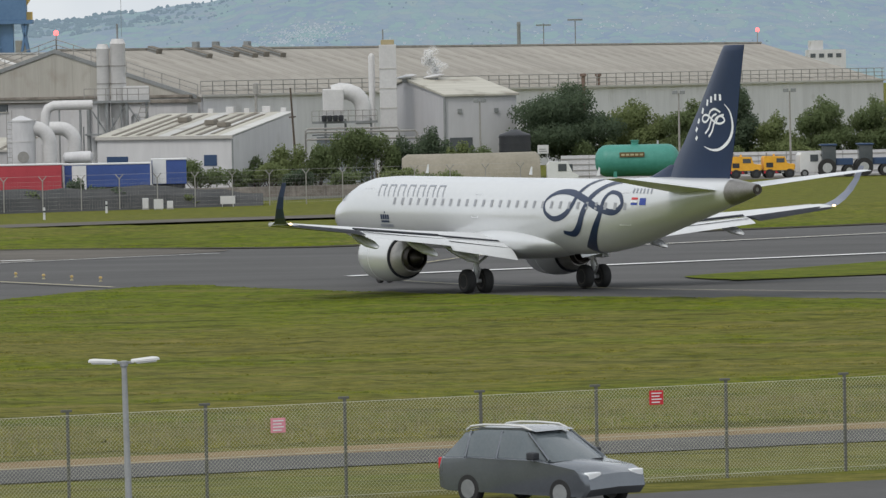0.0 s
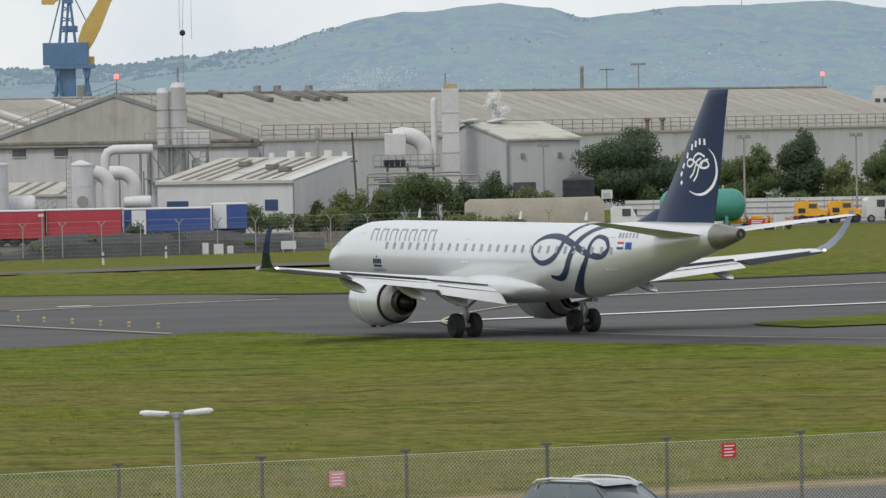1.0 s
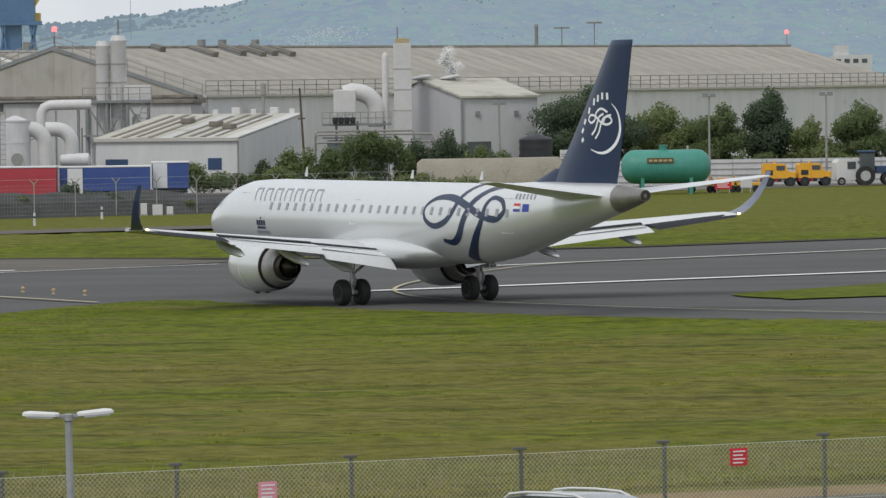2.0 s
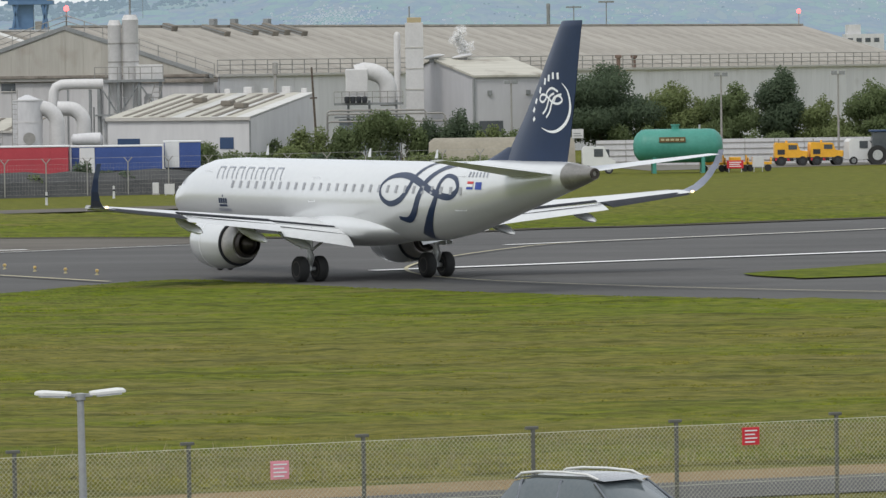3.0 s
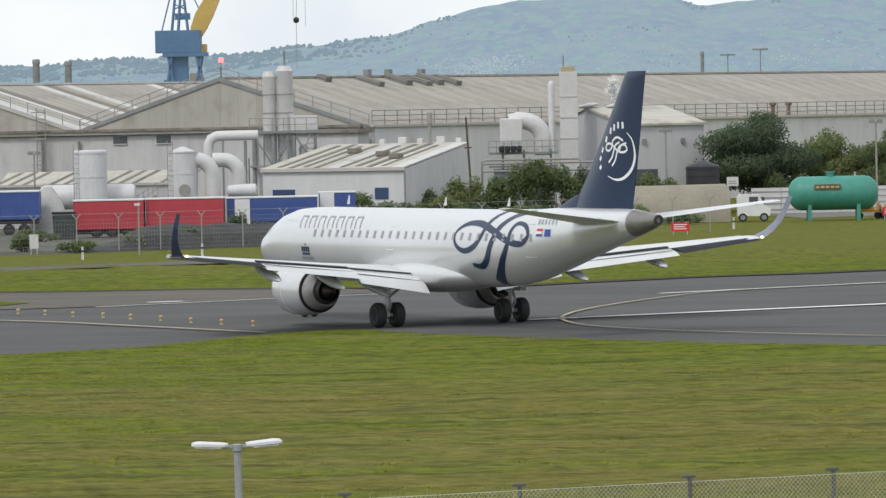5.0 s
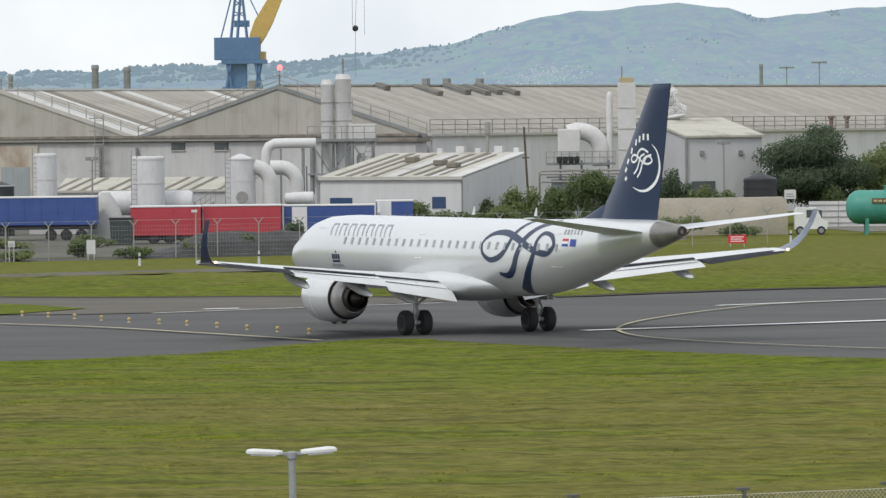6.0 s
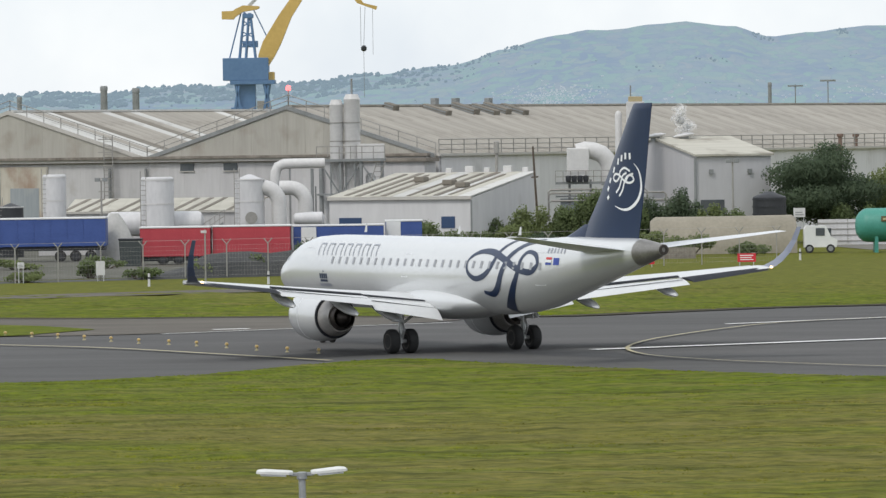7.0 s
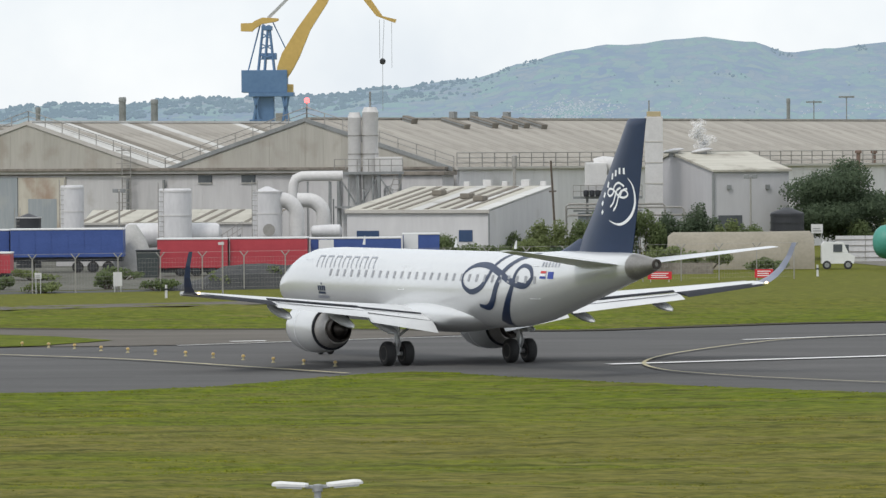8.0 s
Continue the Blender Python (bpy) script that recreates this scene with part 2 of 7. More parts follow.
def solid(name, bm, material, label, category="", m=None, kind="", group="", smooth=False):
    ob = new(name, mesh_of(name, bm, material, smooth))
    if m is not None:
        ob.matrix_basis = m
    return tagged(ob, label, category, group, kind)


def box(bm, x0, x1, y0, y1, z0, z1, bevel=0.0):
    r = bmesh.ops.create_cube(bm, size=1.0)
    vs = r["verts"]
    bmesh.ops.scale(bm, vec=(x1 - x0, y1 - y0, z1 - z0), verts=vs)
    bmesh.ops.translate(bm, vec=((x0 + x1) / 2, (y0 + y1) / 2, (z0 + z1) / 2), verts=vs)
    if bevel:
        es = list({e for v in vs for e in v.link_edges})
        bmesh.ops.bevel(bm, geom=es, offset=bevel, segments=2, affect="EDGES", profile=0.6)
    return bm


def boxes(*dims, bevel=0.0):
    bm = bmesh.new()
    for d in dims:
        box(bm, *d, bevel=bevel)
    return bm


def rod(bm, a, b, r0, r1=None, n=10):
    a, b = Vector(a), Vector(b)
    d = b - a
    m = Matrix.Translation((a + b) / 2) @ d.to_track_quat("Z", "Y").to_matrix().to_4x4()
    bmesh.ops.create_cone(bm, cap_ends=True, segments=n, radius1=r0, radius2=r0 if r1 is None else r1, depth=d.length, matrix=m)
    return bm


def lathe(bm, profile, axis_from, axis_dir, n=28, squash=(1, 1)):
    """Rings of (distance along the axis, radius), joined; end rings are closed."""
    q = Vector(axis_dir).to_track_quat("Z", "Y").to_matrix()
    rings = []
    for d, r in profile:
        ring = []
        for i in range(n):
            a = 2 * math.pi * i / n
            ring.append(bm.verts.new(Vector(axis_from) + q @ Vector((r * math.cos(a) * squash[0], r * math.sin(a) * squash[1], d))))
        rings.append(ring)
    for r0, r1 in zip(rings, rings[1:]):
        for i in range(n):
            bm.faces.new((r0[i], r0[(i + 1) % n], r1[(i + 1) % n], r1[i]))
    bm.faces.new(rings[0])
    bm.faces.new(rings[-1])
    return bm


def loft(bm, rings, closed=True):
    vs = [[bm.verts.new(p) for p in ring] for ring in rings]
    n = len(vs[0])
    for r0, r1 in zip(vs, vs[1:]):
        for i in range(n if closed else n - 1):
            bm.faces.new((r0[i], r0[(i + 1) % n], r1[(i + 1) % n], r1[i]))
    if closed:
        bm.faces.new(vs[0])
        bm.faces.new(vs[-1])
    return bm


def sheet(bm, points, z):
    bm.faces.new([bm.verts.new((x, y, z)) for x, y in points])
    return bm


def ribbon(points, width):
    """The two edges of a band of the given width along a line in the plane."""
    left, right = [], []
    for i, p in enumerate(points):
        a, b = points[max(0, i - 1)], points[min(len(points) - 1, i + 1)]
        d = Vector((b[0] - a[0], b[1] - a[1])).normalized()
        w = width[i] if isinstance(width, (list, tuple)) else width
        left.append((p[0] - d.y * w / 2, p[1] + d.x * w / 2))
        right.append((p[0] + d.y * w / 2, p[1] - d.x * w / 2))
    return left, right


def smooth_line(points, steps=6):
    """A Catmull-Rom line through the points."""
    out = []
    n = len(points)
    for i in range(n - 1):
        p = [Vector(points[max(0, min(n - 1, i + k))]) for k in (-1, 0, 1, 2)]
        for j in range(steps):
            t = j / steps
            out.append(tuple(0.5 * (2 * p[1] + (p[2] - p[0]) * t + (2 * p[0] - 5 * p[1] + 4 * p[2] - p[3]) * t * t
                                    + (3 * p[1] - p[0] - 3 * p[2] + p[3]) * t ** 3)))
    out.append(tuple(points[-1]))
    return out


def stripe(bm, points, width, z):
    left, right = ribbon(points, width)
    a = [bm.verts.new((x, y, z)) for x, y in left]
    b = [bm.verts.new((x, y, z)) for x, y in right]
    for i in range(len(a) - 1):
        bm.faces.new((a[i], b[i], b[i + 1], a[i + 1]))
    return bm


# ---- ground ----
bm = bmesh.new()
bmesh.ops.create_grid(bm, x_segments=40, y_segments=40, size=4600)
solid("ground", bm, GRASS, "green and yellowing mown airfield grass", kind="structure")

NEAR_EDGE = [(-60, 190.5), (-34, 199), (-25, 202.5), (-17.5, 204.6), (-12.8, 209), (-9.6, 215.5), (-7.4, 220), (-5.8, 221.6), (-4.2, 221.2), (-1.9, 216.5),
             (2.5, 210.4), (6.9, 204.9), (10.9, 200.8), (16.3, 196.9), (30, 188), (60, 172)]
FAR_EDGE = [(60, 312), (24, 288.5), (17.9, 284.5), (12.5, 282.5), (6.4, 277.5), (0.8, 273.5), (-9.1, 276.6), (-14, 278.4), (-22.8, 279.4), (-32, 283.5), (-60, 296)]
bm = bmesh.new()
sheet(bm, smooth_line(NEAR_EDGE, 4) + smooth_line(FAR_EDGE, 4), 0.02)
bmesh.ops.triangulate(bm, faces=bm.faces)
solid("runway", bm, ASPHALT, "dark grey worn asphalt of the runway and taxiway", kind="structure")

# dark strip painted for the shadow line below the far grass edge
bm = bmesh.new()
stripe(bm, [(x, y - 0.6) for x, y in smooth_line(FAR_EDGE, 6)], 2.0, 0.065)
solid("runway_edge_shade", bm, mat("dark_grass_edge_shade", (0.045, 0.042, 0.028), (0.08, 0.072, 0.05), 0.95, scale=0.8, fine=5.0, spec=0.1), "dark strip painted as the grass edge's shadow along the runway's far side", kind="structure")

bm = bmesh.new()
sheet(bm, smooth_line([(-45, 263), (-26, 254.6), (-18, 255.2), (-12, 259.8), (-7, 264.5), (-3.5, 270), (-9.1, 276.0), (-14, 277.8), (-22.8, 278.8), (-40, 286)], 4), 0.05)
bmesh.ops.triangulate(bm, faces=bm.faces)
solid("runway_shoulder", bm, SHOULDER, "brownish weathered asphalt shoulder", kind="structure")

bm = bmesh.new()
stripe(bm, [(2.6, 228.1), (14.9, 235.6), (24.4, 241.3), (60, 263)], 0.8, 0.07)
stripe(bm, [(9.4, 257.3), (22.4, 267.8), (60, 298)], 0.45, 0.07)
stripe(bm, [(-17.7, 254.2), (-8.7, 261.6), (-4, 265)], 0.26, 0.07)
stripe(bm, [(-15.5, 259.3), (-13.8, 260.0)], 0.7, 0.07)
solid("runway_marking_white", bm, WHITE_MARK, "thin white painted runway lines", kind="structure")
bm = bmesh.new()
YELLOW_LINE = [(60, 303), (36, 279), (22.4, 267.3), (12.9, 259.2), (9.3, 251.7), (6.6, 243.4), (4.9, 236.3), (4.1, 229.2), (4.5, 223.2), (5.9, 218.4), (9.4, 212.5), (17, 204.1), (30, 194), (50, 180)]
stripe(bm, smooth_line(YELLOW_LINE, 6), 0.18, 0.09)
stripe(bm, smooth_line([(-60, 283), (-30, 248.5), (-19.8, 238.1), (-14.3, 229.8), (-8.3, 219.9)], 4), 0.32, 0.09)
solid("taxi_line_yellow", bm, YELLOW_MARK, "faded yellow taxiway guide line", kind="structure")

bm = bmesh.new()
sheet(bm, smooth_line([(17.8, 219.2), (19.3, 221.4), (22.6, 225.2), (40, 246), (40, 226), (21.5, 214.4), (19.5, 214.6), (18.1, 217), (17.8, 219.2)], 4)[:-1], 0.08)
bmesh.ops.triangulate(bm, faces=bm.faces)
solid("grass_island", bm, GRASS, "strip of grass between the taxiway arms", kind="structure")
bm = bmesh.new()
sheet(bm, smooth_line([(-21.4, 261.6), (-23.8, 256.2), (-26.2, 253.4), (-50, 240), (-50, 290), (-27.9, 271), (-23.8, 266), (-21.4, 261.6)], 4)[:-1], 0.08)
bmesh.ops.triangulate(bm, faces=bm.faces)
solid("grass_island", bm, GRASS, "grass verge beside the runway", kind="structure")
bm = bmesh.new()
stripe(bm, [(-60, 298), (-27.5, 320), (-12, 328.5), (4, 335)], 7.0, 0.15)
solid("perimeter_road", bm, SHOULDER, "brownish worn perimeter track", kind="structure")

# ---- far hills ----
RIDGE = [(-700, 46), (-560, 48), (-443, 49.5), (-397, 53.5), (-351, 52), (-292, 57), (-187, 58.5), (-123, 65), (-64, 71.5), (-18, 85), (14, 92), (60, 98), (105, 102.3), (127, 104),
         (164, 100.5), (194, 91.5), (232, 95), (272, 98), (322, 99.5), (390, 100), (437, 95), (482, 89), (560, 80), (700, 66), (900, 50)]


def ridge_height(x):
    for (x0, z0), (x1, z1) in zip(RIDGE, RIDGE[1:]):
        if x0 <= x <= x1:
            u = (x - x0) / (x1 - x0)
            u = u * u * (3 - 2 * u)
            return z0 + (z1 - z0) * u
    return RIDGE[0][1] if x < RIDGE[0][0] else RIDGE[-1][1]


bm = bmesh.new()
rows_y = [3000 + 1300 * (i / 26) for i in range(27)] + [4400, 4500]
grid = []
for y in rows_y:
    line = []
    for i in range(221):
        x = -880 + 8 * i
        u = min(1, max(0, (y - 3000) / 1300))
        z = ridge_height(x * 4300 / y) * (u ** 1.15) if y <= 4300 else ridge_height(x * 4300 / y) * (1 - (y - 4300) / 600)
        z += 2.2 * u * noise.noise((x / 60, y / 90, 0)) + 1.0 * noise.noise((x / 14, y / 30, 3)) * u
        line.append(bm.verts.new((x, y, z)))
    grid.append(line)
for r0, r1 in zip(grid, grid[1:]):
    for i in range(220):
        bm.faces.new((r0[i], r0[i + 1], r1[i + 1], r1[i]))
solid("backdrop_hill", bm, HILL, "blue-green hill with fields beyond the town, haze tinted in as a glow", kind="structure", smooth=True)


# ---- airliner: x forward from the main wheels, y to its left, z up ----
def lerp_table(table, s):
    for a, b in zip(table, table[1:]):
        if a[0] <= s <= b[0]:
            u = (s - a[0]) / (b[0] - a[0])
            return [p + (q - p) * u for p, q in zip(a[1:], b[1:])]
    return list(table[0][1:] if s < table[0][0] else table[-1][1:])


# station behind the nose, top, bottom, half width
HULL = [(0, 3.06, 3.0, 0.03), (0.15, 3.32, 2.68, 0.33), (0.45, 3.56, 2.44, 0.58), (0.9, 3.82, 2.24, 0.84), (1.5, 4.02, 2.06, 1.05), (2.2, 4.36, 1.94, 1.22),
        (3.0, 4.64, 1.85, 1.35), (4.0, 4.83, 1.76, 1.44), (5.2, 4.89, 1.70, 1.495), (6.5, 4.92, 1.68, 1.505), (22.5, 4.92, 1.68, 1.505), (24.5, 4.93, 1.78, 1.495), (26.5, 4.96, 2.06, 1.43),
        (28.5, 5.04, 2.52, 1.30), (30.5, 5.05, 3.0, 1.10), (32.5, 5.04, 3.46, 0.84), (34.3, 5.02, 3.88, 0.57), (35.4, 4.90, 4.14, 0.38), (36.24, 4.80, 4.36, 0.22)]


def hull_ring(s, n=36, grow=0.0):
    top, bottom, half = lerp_table(HULL, s)
    zc, hh = (top + bottom) / 2, (top - bottom) / 2
    return [(18 - s, (half + grow) * math.cos(2 * math.pi * i / n), zc + (hh + grow) * math.sin(2 * math.pi * i / n)) for i in range(n)]


def hull_side(s, z, off=0.012):
    """The point of the hull's left skin at a station and a height."""
    top, bottom, half = lerp_table(HULL, s)
    zc, hh = (top + bottom) / 2, (top - bottom) / 2
    u = max(-0.999, min(0.999, (z - zc) / hh))
    y = half * math.sqrt(1 - u * u)
    nrm = Vector((0, y / half ** 2, (z - zc) / hh ** 2)).normalized()
    return Vector((18 - s, y, zc + u * hh)) + nrm * off


def hull_band(bm, points, width, off=0.012):
    left, right = ribbon(points, width)
    a = [bm.verts.new(hull_side(s, z, off)) for s, z in left]
    m_ = [bm.verts.new(hull_side(s, z, off + 0.004)) for s, z in points]
    b = [bm.verts.new(hull_side(s, z, off)) for s, z in right]
    for i in range(len(a) - 1):
        bm.faces.new((a[i], m_[i], m_[i + 1], a[i + 1]))
        bm.faces.new((m_[i], b[i], b[i + 1], m_[i + 1]))
    return bm


def hull_patch(bm, s0, s1, z0, z1, lean=0.0, off=0.014):
    cols = max(1, int((s1 - s0) / 0.3))
    rows = max(1, int((z1 - z0) / 0.15))
    g = [[bm.verts.new(hull_side(s0 + (s1 - s0) * i / cols - lean * j / rows, z0 + (z1 - z0) * j / rows, off)) for i in range(cols + 1)] for j in range(rows + 1)]
    for j in range(rows):
        for i in range(cols):
            bm.faces.new((g[j][i], g[j][i + 1], g[j + 1][i + 1], g[j + 1][i]))
    return bm


def wing_section(s_le, s_te, y, z, thick, droop=0.0, n=10):
    """An aerofoil ring at a span station."""
    c = s_te - s_le
    up, low = [], []
    for i in range(n + 1):
        u = 0.5 * (1 - math.cos(math.pi * i / n))
        t = thick * c * 5 * (0.2969 * math.sqrt(u) - 0.126 * u - 0.3516 * u * u + 0.2843 * u ** 3 - 0.1036 * u ** 4)
        camber = 0.02 * c * 4 * u * (1 - u) - droop * u * u
        up.append((18 - s_le - u * c, y, z + camber + t))
        low.append((18 - s_le - u * c, y, z + camber - t))
    return up + low[-2:0:-1]


def make_airliner():
    plane = thing("airliner", "white twin-engined airliner with navy tail, taxiing on the asphalt", "airliner")
    stations = [0, 0.06, 0.15, 0.28, 0.45, 0.65, 0.9, 1.2, 1.5, 1.85, 2.2, 2.6, 3.0, 3.5, 4.0, 4.6, 5.2, 5.8, 6.5] + [6.5 + 1.6 * i for i in range(1, 11)] + \
               [23.2, 24, 24.8, 25.6, 26.4, 27.2, 28, 29, 30, 31, 32, 33, 33.9, 34.55]
    body = part("fuselage", loft(bmesh.new(), [hull_ring(s, 44) for s in stations]), PAINT, plane, "silver-white glossy fuselage", True)
    part("tail_cone", loft(bmesh.new(), [hull_ring(s, 32, 0.004) for s in (34.5, 34.9, 35.4, 35.9, 36.24)]),
         TAIL_METAL, plane, "dull bare metal tail cone", True)
    part("exhaust_outlet", lathe(bmesh.new(), [(-0.1, 0.18), (0.0, 0.21), (0.05, 0.20), (0.05, 0.1), (-0.05, 0.08)], (18 - 36.24, 0, 4.59), (-1, 0, 0)), DARK_METAL, plane)
    # belly fairing
    rings = []
    for i in range(19):
        u = i / 18
        k = math.sin(math.pi * min(1, max(0.0, u))) ** 0.5 if 0 < u < 1 else 0.02
        rings.append([(18 - (11.3 + 12.2 * u), (1.05 + 0.78 * k) * math.cos(2 * math.pi * j / 24) * max(k, 0.02), 2.15 + (0.30 + 0.45 * k) * math.sin(2 * math.pi * j / 24) * max(k, 0.02) * 1.05)
                      for j in range(24)])
    part("belly_fairing", loft(bmesh.new(), rings), PAINT, plane, "", True)

    for side in (1, -1):
        wing = part("wing", loft(bmesh.new(), [wing_section(*w[:2], side * w[2], *w[3:]) for w in (
            (12.3, 18.3, 1.0, 2.12, 0.10, 0.05), (12.9, 18.2, 2.2, 2.24, 0.095, 0.04), (14.3, 18.35, 4.8, 2.50, 0.085, 0.03), (16.3, 19.4, 8.6, 2.86, 0.08),
            (18.2, 20.45, 12.0, 3.17, 0.075), (19.15, 21.0, 13.55, 3.32, 0.07))]), FLAP_WHITE, plane, "pale grey swept wing", True)
        # flaps, drooped behind the wing, with a dark slot ahead of them
        for y0, y1, a0, a1, z0, z1, d0, d1 in ((1.6, 4.75, (17.9, 19.35), (18.05, 19.25), 2.08, 2.42, 0.66, 0.46), (4.85, 9.7, (18.1, 19.45), (19.55, 20.65), 2.46, 2.90, 0.32, 0.20)):
            flap = part("flap", loft(bmesh.new(), [wing_section(a0[0], a0[1], side * y0, z0 - 0.01, 0.10, d0, 7), wing_section(a1[0], a1[1], side * y1, z1 - 0.02, 0.10, d1, 7)]),
                        FLAP_WHITE, wing, "white lowered flap")
            part("slot", loft(bmesh.new(), [wing_section(a0[0] - 0.16, a0[0] + 0.16, side * y0, z0 + 0.10, 0.42, 0, 4), wing_section(a1[0] - 0.16, a1[0] + 0.16, side * y1, z1 + 0.10, 0.42, 0, 4)]),
                 WING_DARK, wing, "dark gap ahead of the flap")
            mid0, mid1 = a0[0] * 0.42 + a0[1] * 0.58, a1[0] * 0.42 + a1[1] * 0.58
            part("flap_seam", loft(bmesh.new(), [wing_section(mid0 - 0.03, mid0 + 0.04, side * (y0 + 0.1), z0 + 0.075 - d0 * 0.34, 0.3, 0, 3), wing_section(mid1 - 0.03, mid1 + 0.04, side * (y1 - 0.1), z1 + 0.065 - d1 * 0.34, 0.3, 0, 3)]),
                 WING_DARK, flap)
        # the underside's shade is put into the aileron's dark colour
        part("aileron", loft(bmesh.new(), [wing_section(19.4, 20.85, side * 9.8, 2.91, 0.085, 0.13, 7), wing_section(20.2, 21.12, side * 13.4, 3.31, 0.09, 0.08, 7)]),
             WING_DARK, wing, "aileron coloured dark as its shaded underside")
        part("leading_edge", loft(bmesh.new(), [wing_section(w[0] - 0.05, w[0] + 0.35, side * w[2], w[3], 0.5, 0, 6) for w in ((13.0, 0, 2.3, 2.27), (16.3, 0, 8.6, 2.85), (19.1, 0, 13.5, 3.31))]),
             BARE_METAL, wing, "bare metal leading edge")
        # winglet
        w_rings = []
        for u in (0, 0.12, 0.28, 0.5, 0.75, 1.0):
            y = 13.5 + 0.80 * (1 - (1 - u) ** 2.2)
            z = 3.30 + 1.80 * u ** 1.35
            le, te = 19.3 + 2.65 * u ** 0.62, 21.0 + 1.35 * u
            ring = wing_section(le, te, side * y, z, 0.05, 0, 6)
            w_rings.append(ring)
        part("winglet", loft(bmesh.new(), w_rings), NAVY if side > 0 else WINGLET_INNER, wing, "navy upturned winglet" if side > 0 else "blue-grey inner face of the upturned winglet")
        part("navigation_light", lathe(bmesh.new(), [(0, 0.02), (0.05, 0.055), (0.16, 0.05), (0.2, 0.01)], (18 - 21.0, side * 13.5, 3.36), (-1, 0, 0), 10), NAV_LAMP, wing, "small glowing wing-tip lamp")
        # flap track fairings
        for s, y, z, ln in ((15.6, 3.3, 2.14, 3.2), (16.8, 5.75, 2.42, 2.9), (18.2, 9.1, 2.76, 2.4)):
            prof = [(0, 0.02), (ln * 0.15, 0.12), (ln * 0.4, 0.20), (ln * 0.7, 0.21), (ln * 0.92, 0.12), (ln, 0.02)]
            part("flap_fairing", lathe(bmesh.new(), prof, (18 - s, side * y, z), (-1, 0, -0.24), 14, (1.5, 0.75)), FLAP_WHITE, wing, "", True)
        # engine
        ey, ez = side * 4.2, 1.58
        E0 = (18 - 11.0, ey, ez)
        nacelle = part("engine", lathe(bmesh.new(), [(0.55, 0.72), (0.36, 0.82), (0.25, 0.90), (0.32, 0.985), (0.6, 1.07), (1.0, 1.12), (1.6, 1.125), (2.2, 1.09), (2.7, 1.02), (2.98, 0.965), (2.98, 0.93), (2.7, 0.90)],
                                       E0, (-1, 0, -0.02), 44), PAINT, plane, "silver-white engine nacelle", True)
        part("intake_lip", lathe(bmesh.new(), [(0.37, 0.80), (0.23, 0.88), (0.25, 0.94), (0.38, 1.01)], E0, (-1, 0, 0), 36), BARE_METAL, nacelle, "polished metal intake lip", True)
        part("cowl_seam", lathe(bmesh.new(), [(1.50, 1.122), (1.50, 1.131), (1.53, 1.131), (1.53, 1.122)], E0, (-1, 0, -0.02), 44), WING_GREY, nacelle)
        part("bypass_duct", lathe(bmesh.new(), [(2.86, 0.93), (3.02, 0.955), (3.05, 0.93), (3.05, 0.55)], E0, (-1, 0, -0.02), 36), WING_DARK, nacelle, "black bypass duct ring")
        part("core_cowl", lathe(bmesh.new(), [(2.9, 0.86), (3.15, 0.84), (3.45, 0.75), (3.7, 0.64), (3.7, 0.58), (3.5, 0.5)], E0, (-1, 0, -0.02), 32), CORE_METAL, nacelle,
             "grey heat-stained core cowl", True)
        part("exhaust_nozzle", lathe(bmesh.new(), [(3.5, 0.56), (3.72, 0.58), (3.98, 0.51), (3.98, 0.46), (3.8, 0.42)], E0, (-1, 0, -0.02), 28), DARK_METAL, nacelle, "sooty brown exhaust nozzle", True)
        part("exhaust_plug", lathe(bmesh.new(), [(3.6, 0.42), (3.9, 0.38), (4.15, 0.26), (4.36, 0.05)], E0, (-1, 0, -0.02), 20), DARK_METAL, nacelle, "sooty exhaust plug", True)
        part("strake", loft(bmesh.new(), [[(18 - 11.5 - a_, ey + side * 0.62 + w_, ez + 0.86 + h_) for a_, w_ in ((0, 0.02), (0.6, 0.02), (0.6, -0.02), (0, -0.02))] for h_ in (0.0, 0.24)]), PAINT, nacelle)
        part("pylon", loft(bmesh.new(), [[(18 - a, ey + w, z) for a, w in ((11.4, 0), (12.6, 0.18), (14.8, 0.16), (15.8, 0), (14.8, -0.16), (12.6, -0.18))] for z in (2.2, 2.58)]), PAINT, nacelle)
        # tailplane
        part("tailplane", loft(bmesh.new(), [wing_section(*w[:2], side * w[2], *w[3:]) for w in ((30.6, 34.0, 0.45, 4.45, 0.075, -0.08), (31.3, 34.2, 1.5, 4.57, 0.07, -0.08), (34.25, 35.5, 6.05, 5.16, 0.06, -0.04))]),
             WING_GREY, plane, "pale grey tailplane", True)
        # main gear
        gear = part("main_gear", bmesh.new(), STEEL, plane, "main landing gear leg")
        bm_ = bmesh.new()
        rod(bm_, (0.0, side * 2.95, 0.45), (0.05, side * 2.9, 2.3), 0.11, 0.14, 14)
        rod(bm_, (0.0, side * 2.5, 0.52), (0.0, side * 3.42, 0.52), 0.09, None, 12)
        rod(bm_, (0.0, side * 2.9, 1.2), (0.9, side * 2.7, 2.2), 0.06)
        rod(bm_, (0.0, side * 2.9, 1.25), (0.0, side * 1.7, 2.1), 0.06)
        rod(bm_, (-0.16, side * 2.95, 0.7), (-0.35, side * 2.95, 1.0), 0.05)
        rod(bm_, (-0.35, side * 2.95, 1.0), (-0.1, side * 2.95, 1.35), 0.05)
        bm_.to_mesh(gear.data)
        bm_.free()
        part("gear_door", boxes((-0.55, 0.55, side * 3.12 - 0.03, side * 3.12 + 0.03, 1.35, 2.25), bevel=0.02), FLAP_WHITE, gear, "white gear door")
